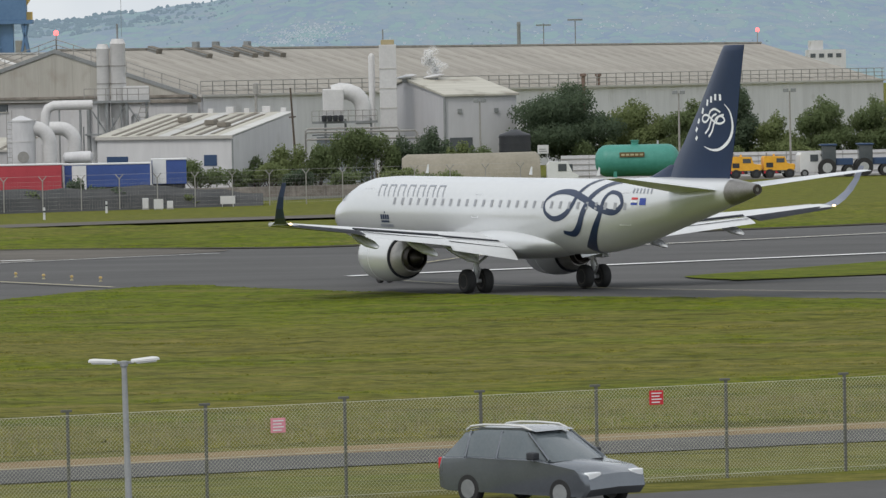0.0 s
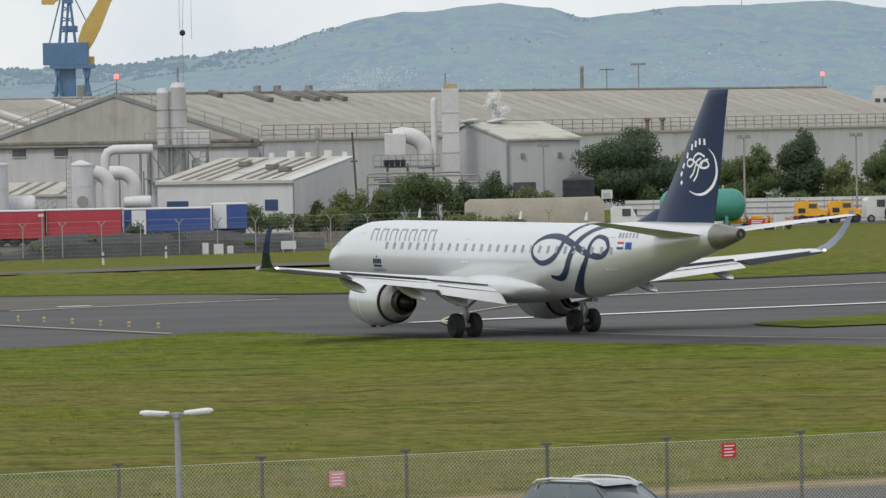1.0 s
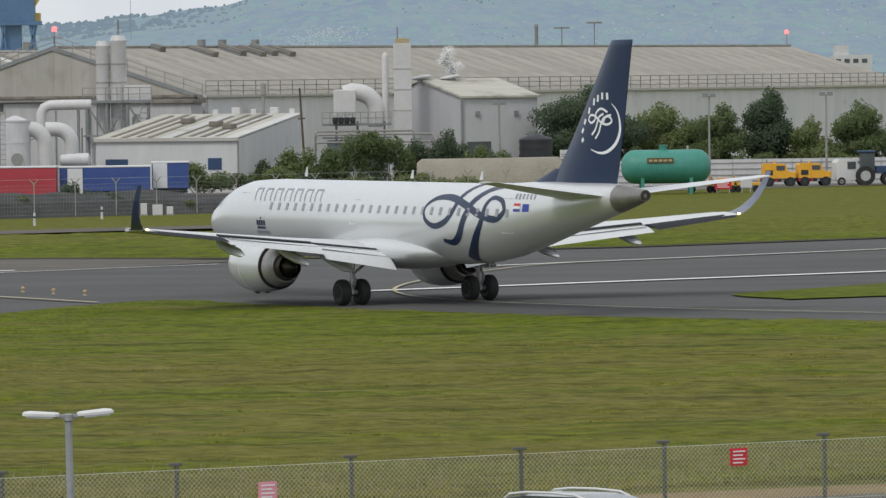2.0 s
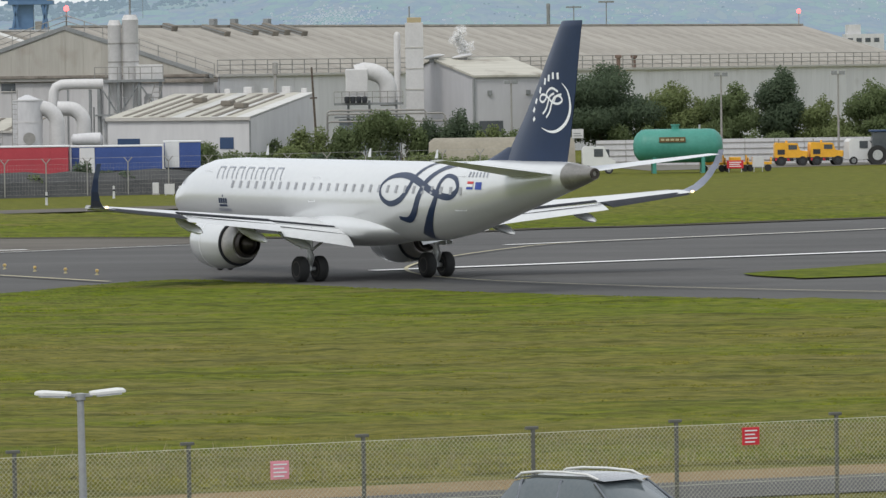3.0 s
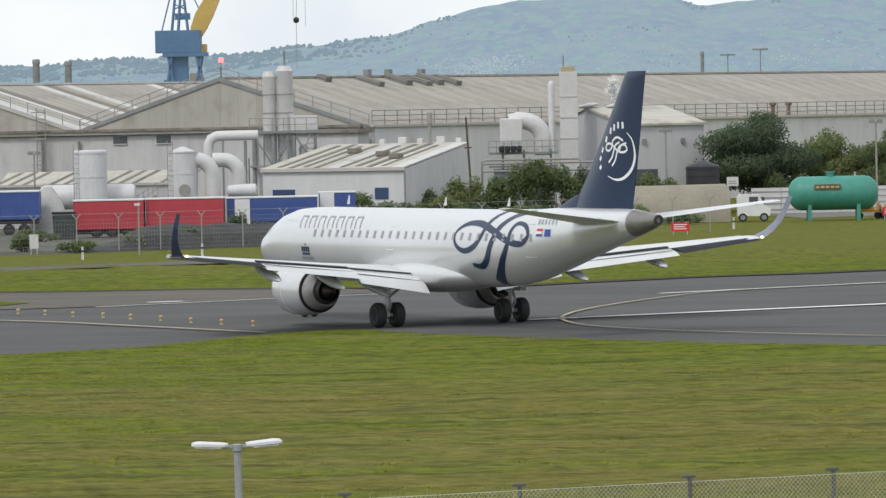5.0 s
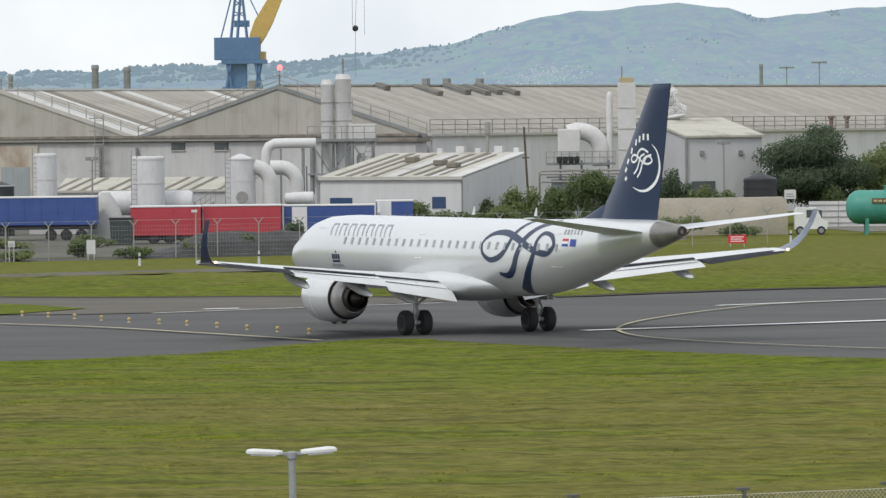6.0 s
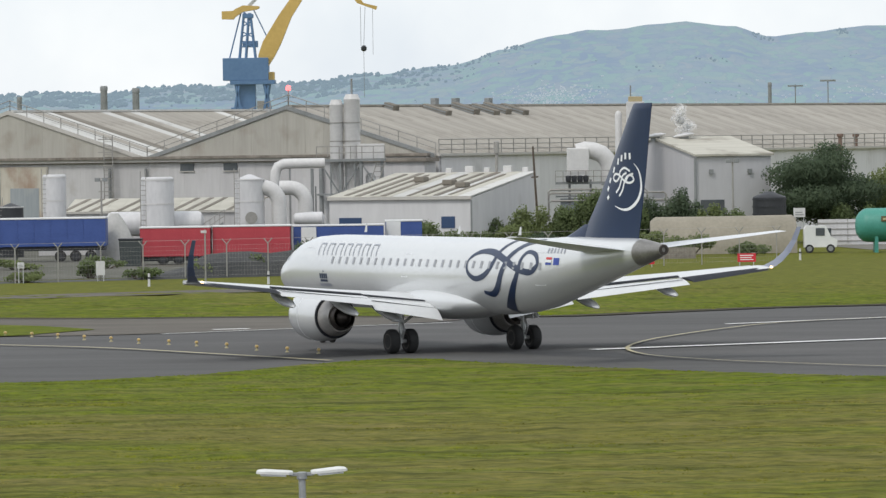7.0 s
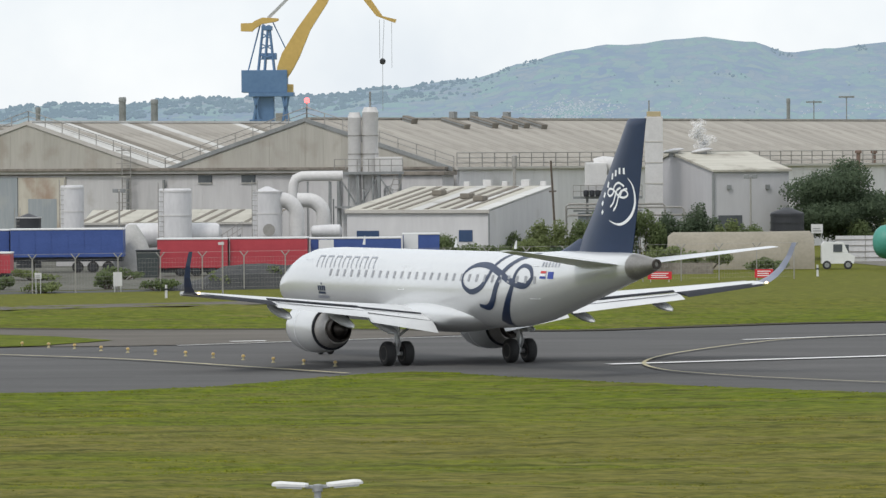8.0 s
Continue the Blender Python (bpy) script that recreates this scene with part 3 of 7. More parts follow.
        for dy in (-0.43, 0.43):
            wheel_at(gear, 0.0, side * 2.95 + dy, 0.53, 0.53, 0.40)
    # nose gear
    gear = part("nose_gear", bmesh.new(), STEEL, plane, "nose landing gear leg")
    bm_ = bmesh.new()
    rod(bm_, (13.9, 0, 0.31), (13.8, 0, 2.0), 0.08, 0.1, 12)
    rod(bm_, (13.9, -0.3, 0.31), (13.9, 0.3, 0.31), 0.06)
    bm_.to_mesh(gear.data)
    bm_.free()
    for dy in (-0.24, 0.24):
        wheel_at(gear, 13.9, dy, 0.31, 0.31, 0.2)
    # fin and dorsal fillet
    def fin_ring(s_le, s_te, z, t):
        ring = []
        for i in range(9):
            u = i / 8
            ring.append((18 - s_le - u * (s_te - s_le), t * math.sin(math.pi * u ** 0.7) + 0.012, z))
        return ring + [(x, -y, z) for x, y, z in ring[::-1]]
    fin = part("tail_fin", loft(bmesh.new(), [fin_ring(29.15, 34.1, 4.85, 0.20), fin_ring(29.8, 34.32, 5.6, 0.19), fin_ring(30.75, 34.58, 6.6, 0.17), fin_ring(31.85, 34.88, 7.9, 0.145), fin_ring(32.8, 35.12, 9.1, 0.12), fin_ring(33.66, 35.36, 10.2, 0.10), fin_ring(33.86, 35.42, 10.42, 0.085),
                                              fin_ring(34.0, 35.42, 10.46, 0.05)]), NAVY, plane, "navy blue swept tail fin", True)
    part("dorsal_fillet", loft(bmesh.new(), [fin_ring(27.6, 30.5, 4.95, 0.12), fin_ring(28.6, 30.4, 5.25, 0.06), fin_ring(29.5, 30.4, 5.55, 0.02)]), NAVY, plane, "navy fillet ahead of the fin")

    def fin_y(s, z, off=0.02):
        u0 = (z - 4.85) / (10.42 - 4.85)
        le, te = 29.15 + (34.1 - 29.15) * u0, 34.1 + (35.4 - 34.1) * u0
        u = max(0.01, min(0.99, (s - le) / (te - le)))
        return (0.20 - 0.12 * u0) * math.sin(math.pi * u ** 0.7) + 0.012 + off

    def fin_band(bm2, points, width):
        l_, r_ = ribbon(points, width)
        a = [bm2.verts.new((18 - s, fin_y(s, z), z)) for s, z in l_]
        b = [bm2.verts.new((18 - s, fin_y(s, z), z)) for s, z in r_]
        for i in range(len(a) - 1):
            bm2.faces.new((a[i], b[i], b[i + 1], a[i + 1]))
        return bm2
    bm2 = bmesh.new()
    fin_band(bm2, smooth_line([(34.0, 8.05), (34.35, 7.75), (34.5, 7.3), (34.45, 6.9), (34.15, 6.5), (33.6, 6.22), (33.05, 6.18), (32.5, 6.32)], 5),
             [0.02 + 0.13 * math.sin(math.pi * i / 35) for i in range(36)])
    part("tail_arc", bm2, DECAL_WHITE, fin, "white crescent line on the fin")
    bm2 = bmesh.new()
    fin_band(bm2, smooth_line([(33.72, 7.72), (33.3, 7.86), (32.95, 7.72), (32.85, 7.45), (32.6, 7.32), (32.38, 7.42), (32.5, 7.6), (32.85, 7.58), (33.3, 7.32), (33.7, 7.26), (33.98, 7.38),
                                   (33.8, 7.56), (33.45, 7.5), (33.25, 7.25), (33.1, 6.95), (32.85, 6.72)], 5), 0.09)
    fin_band(bm2, smooth_line([(33.45, 7.66), (33.15, 7.55), (33.0, 7.3), (32.85, 7.05), (32.6, 6.86)], 5), 0.09)
    fin_band(bm2, smooth_line([(33.95, 7.62), (33.6, 7.55), (33.4, 7.3)], 5), 0.08)
    part("tail_emblem", bm2, DECAL_WHITE, fin, "white looped ribbon emblem on the fin")
    for s, z, lean in ((31.97, 6.66, 1.1), (31.95, 7.02, 0.9), (32.1, 7.36, 0.7), (32.4, 7.78, 0.45), (32.76, 8.12, 0.2), (33.06, 8.25, 0.1), (33.38, 8.34, 0.0), (33.72, 8.33, -0.1)):
        bm2 = bmesh.new()
        dx, dz = 0.13 * math.sin(lean), 0.13 * math.cos(lean)
        fin_band(bm2, [(s - dx, z - dz * 1.0), (s + dx * 0.2, z + dz)], 0.15)
        part("tail_letter_bar", bm2, DECAL_WHITE, fin, "white bar")

    # livery on the left skin
    loop = [(24.8, 5.06), (24.3, 4.80), (23.95, 4.38), (23.75, 3.86), (23.2, 3.42), (22.3, 3.24), (21.55, 3.52), (21.42, 4.0), (22.1, 4.34), (23.3, 4.36), (24.7, 4.08), (26.0, 3.72), (27.1, 3.58),
            (27.72, 3.9), (27.4, 4.28), (26.6, 4.40), (26.25, 4.14), (26.1, 3.5), (25.45, 2.8), (24.75, 2.25), (24.1, 1.9)]
    pts = smooth_line(loop, 6)
    n = len(pts)
    part("ribbon_loop", hull_band(bmesh.new(), pts, [0.12 + 0.15 * abs(math.sin(2.6 * math.pi * i / n + 0.35)) + 0.10 * (i / n) ** 4 for i in range(n)]), NAVY, plane, "navy looped ribbon painted on the fuselage", True)
    pts = smooth_line([(26.9, 4.86), (25.9, 4.72), (25.15, 4.25), (24.8, 3.67), (24.35, 2.98), (23.7, 2.62), (22.95, 2.68)], 6)
    n = len(pts)
    part("ribbon_stem", hull_band(bmesh.new(), pts, [0.12 + 0.24 * math.sin(math.pi * i / n) for i in range(n)]), NAVY, plane, "navy ribbon stroke painted on the fuselage", True)
    # airline title as plain slanted outlines
    for i in range(7):
        s = 6.12 + i * 0.92
        bm2 = bmesh.new()
        hull_patch(bm2, s, s + 0.075, 4.04, 4.56, 0.34)
        hull_patch(bm2, s + 0.52, s + 0.595, 4.04, 4.56, 0.34)
        hull_patch(bm2, s - 0.24, s + 0.26, 4.50, 4.56, 0.02)
        part("title_shape", bm2, TITLE_GREY, plane, "grey-blue slanted title shape")
    for i in range(28):
        s = 7.75 + i * 0.745
        if 24.9 < s < 25.2:
            continue
        part("cabin_window", hull_patch(bmesh.new(), s, s + 0.2, 3.68, 3.98, 0.0, 0.02), WINDOW, plane)
    bm2 = bmesh.new()
    for i in range(4):
        hull_patch(bm2, 6.62 + i * 0.21, 6.78 + i * 0.21, 3.0, 3.22)
    hull_patch(bm2, 6.65, 7.4, 2.86, 2.95)
    hull_patch(bm2, 6.97, 7.07, 3.27, 3.36)
    part("crown_badge", bm2, NAVY, plane, "small dark crown-shaped badge")
    part("name_bar", hull_patch(bmesh.new(), 6.5, 7.7, 2.66, 2.78), DECAL_GREY, plane, "dark lettering bar")
    for z, c in ((4.08, DECAL_RED), (3.97, DECAL_WHITE), (3.86, DECAL_BLUE)):
        part("flag_band", hull_patch(bmesh.new(), 28.4, 28.85, z + 0.04, z + 0.13, 0, 0.016), c, plane)
    part("flag_panel", hull_patch(bmesh.new(), 29.0, 29.45, 3.9, 4.19, 0, 0.016), DECAL_BLUE, plane, "small blue flag")
    for i in range(6):
        part("registration_bar", hull_patch(bmesh.new(), 28.3 + i * 0.27, 28.4 + i * 0.27, 4.38, 4.58, 0.08), DECAL_GREY, plane)
    # doors: thin pale outlines
    for s0, s1, z0, z1 in ((4.55, 5.35, 2.5, 4.35), (27.4, 28.1, 3.05, 4.4), (15.1, 15.65, 3.2, 4.2)):
        bm2 = bmesh.new()
        hull_band(bm2, [(s0, z0), (s0, z1), (s1, z1), (s1, z0), (s0, z0)], 0.05)
        part("door_outline", bm2, WING_GREY, plane, "pale grey door outline")
    for s, h in ((8.2, 0.35), (17.6, 0.3), (23.4, 0.3)):
        part("antenna", loft(bmesh.new(), [[(18 - s - a, b_, z) for a, b_ in ((0, 0), (0.15, 0.02), (0.3, 0), (0.15, -0.02))] for z in (5.05,)] +
                             [[(18 - s - 0.2 - a * 0.4, b_ * 0.5, 5.1 + h) for a, b_ in ((0, 0), (0.15, 0.02), (0.3, 0), (0.15, -0.02))]]), FLAP_WHITE, plane)
    bm2 = bmesh.new()
    hull_patch(bm2, 1.75, 2.5, 3.75, 4.15, 0.2, 0.015)
    part("cockpit_window", bm2, WINDOW, plane)
    return plane


WHEELS = []


def wheel_at(gear, x, y, z, r, w):
    """A wheel turning about its axle: tyre and rim under one empty-free mesh of its own."""
    tyre = lathe(bmesh.new(), [(-w * 0.5, r * 0.62), (-w * 0.5, r * 0.86), (-w * 0.36, r * 0.97), (-w * 0.12, r), (w * 0.12, r), (w * 0.36, r * 0.97), (w * 0.5, r * 0.86), (w * 0.5, r * 0.62)],
                 (0, 0, 0), (0, 1, 0), 28)
    ob = part("wheel", tyre, RUBBER, gear, "black rubber tyre", True)
    rim = lathe(bmesh.new(), [(-w * 0.44, 0.02), (-w * 0.44, r * 0.3), (-w * 0.51, r * 0.58), (-w * 0.51, r * 0.64), (w * 0.51, r * 0.64), (w * 0.51, r * 0.58), (w * 0.44, r * 0.3), (w * 0.44, 0.02)],
                (0, 0, 0), (0, 1, 0), 24)
    me = mesh_of("rim", rim, STEEL)
    ob.data.materials.append(DARK_METAL)
    bm3 = bmesh.new()
    bm3.from_mesh(ob.data)
    k = len(bm3.faces)
    bm3.from_mesh(me)
    bm3.faces.ensure_lookup_table()
    for f in bm3.faces[k:]:
        f.material_index = 1
    bm3.to_mesh(ob.data)
    bm3.free()
    ob.matrix_basis = pose(x, y, z)
    WHEELS.append((ob, (x, y, z), r))
    return ob


AIRLINER = make_airliner()


# ---- materials of the works and the yard ----
def sheet_mat(name, low, high, rough=0.75, streak=(0.12, 1.6, 0.5), vary=0.12, stain=(0.16, 0.13, 0.10), stain_at=0.62):
    """Profiled sheeting: streaks down the fall, dirt in patches, each sheet a little lighter or darker."""
    m = mat(name, low, high, rough, scale=0.8, stretch=streak, fine=3.0, spec=0.3)
    nodes, links = m.node_tree.nodes, m.node_tree.links
    b = nodes["Principled BSDF"]
    base = b.inputs["Base Color"].links[0].from_socket
    info = nodes.new("ShaderNodeObjectInfo")
    gain = nodes.new("ShaderNodeMath")
    gain.operation = "MULTIPLY_ADD"
    gain.inputs[1].default_value, gain.inputs[2].default_value = 2 * vary, 1 - vary
    links.new(info.outputs["Random"], gain.inputs[0])
    scale_c = nodes.new("ShaderNodeVectorMath")
    scale_c.operation = "SCALE"
    links.new(base, scale_c.inputs[0])
    links.new(gain.outputs["Value"], scale_c.inputs["Scale"])
    where = nodes.new("ShaderNodeTexCoord")
    dirt = nodes.new("ShaderNodeTexNoise")
    dirt.inputs["Scale"].default_value = 0.35
    dirt.inputs["Detail"].default_value = 7.0
    links.new(where.outputs["Object"], dirt.inputs["Vector"])
    cut = nodes.new("ShaderNodeMapRange")
    cut.inputs["From Min"].default_value, cut.inputs["From Max"].default_value = stain_at - 0.08, stain_at + 0.1
    cut.inputs["To Max"].default_value = 0.6
    links.new(dirt.outputs["Fac"], cut.inputs["Value"])
    mix = nodes.new("ShaderNodeMix")
    mix.data_type = "RGBA"
    mix.inputs["B"].default_value = (*stain, 1)
    links.new(cut.outputs["Result"], mix.inputs["Factor"])
    links.new(scale_c.outputs["Vector"], mix.inputs["A"])
    links.new(mix.outputs["Result"], b.inputs["Base Color"])
    return m


ROOF = sheet_mat("weathered_fibre_cement_roof", (0.27, 0.252, 0.222), (0.40, 0.375, 0.33), 0.85, (0.07, 1.1, 0.5), 0.07, (0.17, 0.15, 0.125), 0.60)
ROOF_LIGHT = sheet_mat("bleached_roof_light", (0.50, 0.50, 0.48), (0.64, 0.63, 0.60), 0.7)
ROOF_DARK = sheet_mat("grimy_roof_strip", (0.15, 0.135, 0.11), (0.24, 0.22, 0.19), 0.85)
ROOF_CREAM = sheet_mat("cream_weathered_sheet", (0.40, 0.385, 0.33), (0.52, 0.50, 0.44), 0.85, vary=0.06)
GABLE = sheet_mat("stained_cream_cladding", (0.36, 0.345, 0.305), (0.44, 0.42, 0.38), 0.75, (1.6, 1, 0.15), 0.06, (0.27, 0.235, 0.19), 0.60)
WALL_PALE = sheet_mat("pale_grey_painted_cladding", (0.44, 0.43, 0.435), (0.54, 0.53, 0.53), 0.7, (1.2, 1.2, 0.15), 0.05, (0.30, 0.27, 0.23), 0.68)
WALL_BLOCK = sheet_mat("smooth_grey_cladding", (0.455, 0.45, 0.465), (0.52, 0.515, 0.53), 0.6, (1.0, 1.0, 0.2), 0.04, (0.35, 0.34, 0.32), 0.72)
GUTTER = mat("dirty_concrete_and_eave_shade", (0.10, 0.085, 0.07), (0.30, 0.27, 0.235), 0.85, scale=0.6, fine=4.0)
LEDGE_PALE = mat("pale_gutter_board", (0.43, 0.41, 0.38), (0.52, 0.50, 0.47), 0.8, scale=0.5, fine=4.0)
TANK_WHITE = mat("white_painted_tank_steel", (0.52, 0.515, 0.525), (0.64, 0.635, 0.64), 0.5, scale=0.5, stretch=(1, 1, 0.3), fine=4.0)
DUCT = mat("pale_duct_steel", (0.52, 0.51, 0.505), (0.64, 0.63, 0.62), 0.5, scale=0.7, fine=5.0)
RAIL = mat("galvanised_rail", (0.27, 0.26, 0.24), (0.36, 0.35, 0.33), 0.6, metal=0.3, scale=2.0)
GRIMY = mat("grimy_structural_steel", (0.17, 0.18, 0.18), (0.28, 0.29, 0.29), 0.65, scale=0.8, fine=6.0)
GLASS_DARK = mat("dark_window_glass", (0.05, 0.06, 0.07), (0.10, 0.11, 0.12), 0.2, scale=0.8)
BLUE_DOOR = mat("dark_blue_shutter", (0.02, 0.05, 0.12), (0.035, 0.07, 0.15), 0.5, scale=1.0)
RED_TILT = mat("red_trailer_curtain", (0.36, 0.035, 0.05), (0.46, 0.055, 0.07), 0.5, scale=0.5, stretch=(1, 1, 2), fine=5.0)
BLUE_TILT = mat("blue_trailer_curtain", (0.03, 0.065, 0.22), (0.05, 0.095, 0.30), 0.5, scale=0.5, stretch=(1, 1, 2), fine=5.0)
WHITE_PANEL = mat("white_vehicle_panel", (0.62, 0.63, 0.63), (0.75, 0.75, 0.74), 0.45, scale=0.7)
TARP = mat("grey_canvas_tarpaulin", (0.40, 0.40, 0.38), (0.52, 0.51, 0.49), 0.85, scale=0.9, fine=5.0, bump=0.5)
BEIGE = mat("weathered_concrete_vault", (0.23, 0.21, 0.165), (0.33, 0.30, 0.24), 0.9, scale=0.4, fine=4.0)
GREEN_TANK = mat("sea_green_tank_paint", (0.04, 0.22, 0.175), (0.07, 0.30, 0.24), 0.5, scale=0.5, fine=5.0)
BLACK_PLASTIC = mat("black_plastic_tank", (0.018, 0.02, 0.025), (0.035, 0.037, 0.042), 0.5, scale=1.0)
YELLOW = mat("yellow_plant_paint", (0.70, 0.34, 0.02), (0.85, 0.45, 0.04), 0.45, scale=0.8, fine=6.0)
# both crane paints get a faint blue-grey glow as haze
CRANE_BLUE = mat("crane_blue_haze_glow", (0.05, 0.12, 0.25), (0.09, 0.18, 0.33), 0.6, scale=0.1, fine=1.0, emit=(0.3, 0.4, 0.5, 0.06))
CRANE_YELLOW = mat("crane_yellow_haze_glow", (0.46, 0.29, 0.045), (0.60, 0.39, 0.08), 0.6, scale=0.1, fine=1.0, emit=(0.3, 0.4, 0.5, 0.06))
YARD = mat("weedy_worn_concrete", (0.085, 0.088, 0.07), (0.16, 0.155, 0.135), 0.95, scale=0.3, stretch=(0.6, 0.3, 1), fine=3.0, spec=0.1)
CONCRETE = mat("grey_concrete", (0.25, 0.24, 0.22), (0.38, 0.37, 0.34), 0.9, scale=0.5, fine=5.0, bump=0.3)
BANK = mat("dark_fenced_bank", (0.045, 0.048, 0.05), (0.085, 0.085, 0.085), 0.95, scale=0.4, fine=4.0, bump=0.5)
RED_LAMP = mat("red_obstruction_lamp", (0.8, 0.05, 0.05), None, 0.4, emit=(1.0, 0.10, 0.10, 3.2))
RED_SIGN = mat("red_notice_board", (0.55, 0.015, 0.03), (0.65, 0.03, 0.05), 0.5, scale=2.0)
PINK_SIGN = mat("faded_pink_notice", (0.72, 0.25, 0.32), (0.80, 0.34, 0.40), 0.6, scale=2.0)
WIRE = mat("fence_wire", (0.40, 0.40, 0.32), (0.52, 0.52, 0.43), 0.6, metal=0.2, scale=2.0)
POST = mat("grey_fence_post", (0.09, 0.09, 0.08), (0.15, 0.15, 0.135), 0.8, scale=2.0, fine=12.0)

# ---- the works: three long bays side by side ----
WORKS = Matrix(((0.837, 0.547, 0, -21.8), (-0.547, 0.837, 0, 479.5), (0, 0, 1, 0), (0, 0, 0, 1)))
EAVE, RIDGE_Z, LENGTH = 7.95, 12.45, 141.0
factory = thing("factory", "long cream and grey factory with weathered pitched sheet roofs", "factory", WORKS)
wall = part("wall", boxes((-80, 15.9, 0.25, 0.75, 0, EAVE + 0.1)), GABLE, factory, "stained cream front wall")
# the long side takes a paler sheet colour than the front wall
WALL_SIDE = sheet_mat("paler_white_grey_cladding", (0.58, 0.57, 0.58), (0.67, 0.66, 0.67), 0.65, (1.2, 1.2, 0.15), 0.03, (0.36, 0.34, 0.31), 0.70)
side_wall = part("wall", boxes((15.5, 16.0, 0.8, LENGTH, 0, EAVE)), WALL_SIDE, factory, "pale grey long side wall")
part("wall", boxes((-80, -79.5, 0.8, LENGTH, 0, EAVE), (-79, 15.4, LENGTH - 0.5, LENGTH, 0, EAVE)), WALL_PALE, factory)
slope = math.hypot(16, RIDGE_Z - EAVE)
fall = math.degrees(math.atan2(RIDGE_Z - EAVE, 16))


def sheet_mesh(name, length, width, material, ribs=6):
    """One roof sheet: a shallow profiled strip, thick at its edges."""
    bm2 = bmesh.new()
    ring = []
    for i in range(ribs * 2 + 1):
        ring.append((0.0, width * i / (ribs * 2), 0.04 if i % 2 else 0.0))
    ring += [(0.0, width, -0.06), (0.0, 0.0, -0.06)]
    loft(bm2, [ring, [(length, y, z) for _, y, z in ring]])
    return mesh_of(name, bm2, material)


SHEET = {(k, w): sheet_mesh("roof_sheet", slope + 0.15, w - 0.03, m_, 6 if w > 2 else 3) for w in (3.0, 1.5) for k, m_ in (("plain", ROOF), ("light", ROOF_LIGHT), ("dark", ROOF_DARK))}
rng = random.Random(4)
for bay in range(3):
    ridge_u = -32 * bay
    roof = part("roof", boxes((ridge_u - 0.35, ridge_u + 0.35, 0.4, LENGTH, RIDGE_Z - 0.02, RIDGE_Z + 0.16)), ROOF_LIGHT if bay else ROOF, factory, "ridge of a weathered sheet roof")
    for hand in (1, -1):
        # the left-hand bays are patched with narrow bleached strips
        wide = 1.5 if bay and hand == 1 else 3.0
        for i in range(94 if wide < 2 else 47):
            v = 0.3 + wide * i
            kind_ = "plain"
            if wide < 2:
                kind_ = ("light", "plain", "plain", "light", "dark", "plain")[i % 6] if rng.random() < 0.8 else "plain"
                if i < 2:
                    kind_ = "light"
            ob = new("roof_sheet", SHEET[kind_, wide])
            ob.parent = roof
            # the sheet runs from the ridge down to the eave
            m_ = Matrix.Translation((ridge_u, v, RIDGE_Z)) @ Matrix.Rotation(radians(fall), 4, "Y")
            if hand == -1:
                m_ = Matrix.Translation((ridge_u, v + wide - 0.03, RIDGE_Z)) @ Matrix.Rotation(math.pi, 4, "Z") @ Matrix.Rotation(radians(fall), 4, "Y")
            ob.matrix_basis = m_
    # gable panels
    for i in range(16):
        u0, u1 = ridge_u - 16 + 2 * i, ridge_u - 16 + 2 * i + 1.985
        bm2 = bmesh.new()
        def top(u):
            return EAVE + (RIDGE_Z - EAVE) * (1 - abs(u - ridge_u) / 16) - 0.05
        ring = [(u0, EAVE - 0.3), (u1, EAVE - 0.3), (u1, max(top(u1), EAVE - 0.2)), (u0, max(top(u0), EAVE - 0.2))]
        loft(bm2, [[(u, 0.1, z) for u, z in ring], [(u, 0.24, z) for u, z in ring]])
        part("gable_panel", bm2, GABLE, wall)
    # barge boards and hand rails along the rakes
    for s_ in (-1, 1):
        bm2 = bmesh.new()
        loft(bm2, [[(ridge_u + s_ * 16.0, y, EAVE + z) for y, z in ((-0.02, -0.25), (0.08, -0.25), (0.08, 0.12), (-0.02, 0.12))],
                   [(ridge_u, y, RIDGE_Z + z) for y, z in ((-0.02, -0.25), (0.08, -0.25), (0.08, 0.12), (-0.02, 0.12))]])
        part("barge_board", bm2, LEDGE_PALE if bay else GRIMY, wall)
        bm2 = bmesh.new()
        for k in range(9):
            u = ridge_u + s_ * 2.0 * k
            z = RIDGE_Z - (RIDGE_Z - EAVE) * 2.0 * k / 16
            rod(bm2, (u, 0.3, z), (u, 0.3, z + 1.05), 0.045, None, 5)
        for h in (0.55, 1.05):
            rod(bm2, (ridge_u, 0.3, RIDGE_Z + h), (ridge_u + s_ * 16, 0.3, EAVE + h), 0.04, None, 5)
        part("hand_rail", bm2, RAIL, factory, "thin galvanised hand rail on the roof edge")
part("gutter", boxes((-80, 15.6, -0.55, 0.1, EAVE - 0.10, EAVE + 0.16), bevel=0.03), GUTTER, factory, "dirty ledge below the gables")
part("fascia", boxes((-80, 15.4, -0.35, 0.09, EAVE - 0.36, EAVE - 0.11)), LEDGE_PALE, factory, "pale fascia board")
# dark strip set in as the shade line under the pale board
part("fascia", boxes((-79.8, 15.0, -0.12, 0.08, EAVE - 0.46, EAVE - 0.37)), GUTTER, factory)
for i in range(24):
    u0 = -79.6 + 4.0 * i
    part("wall_panel", boxes((u0, u0 + 3.985, 0.1, 0.24, 0, EAVE - 0.31)), WALL_PALE, wall)
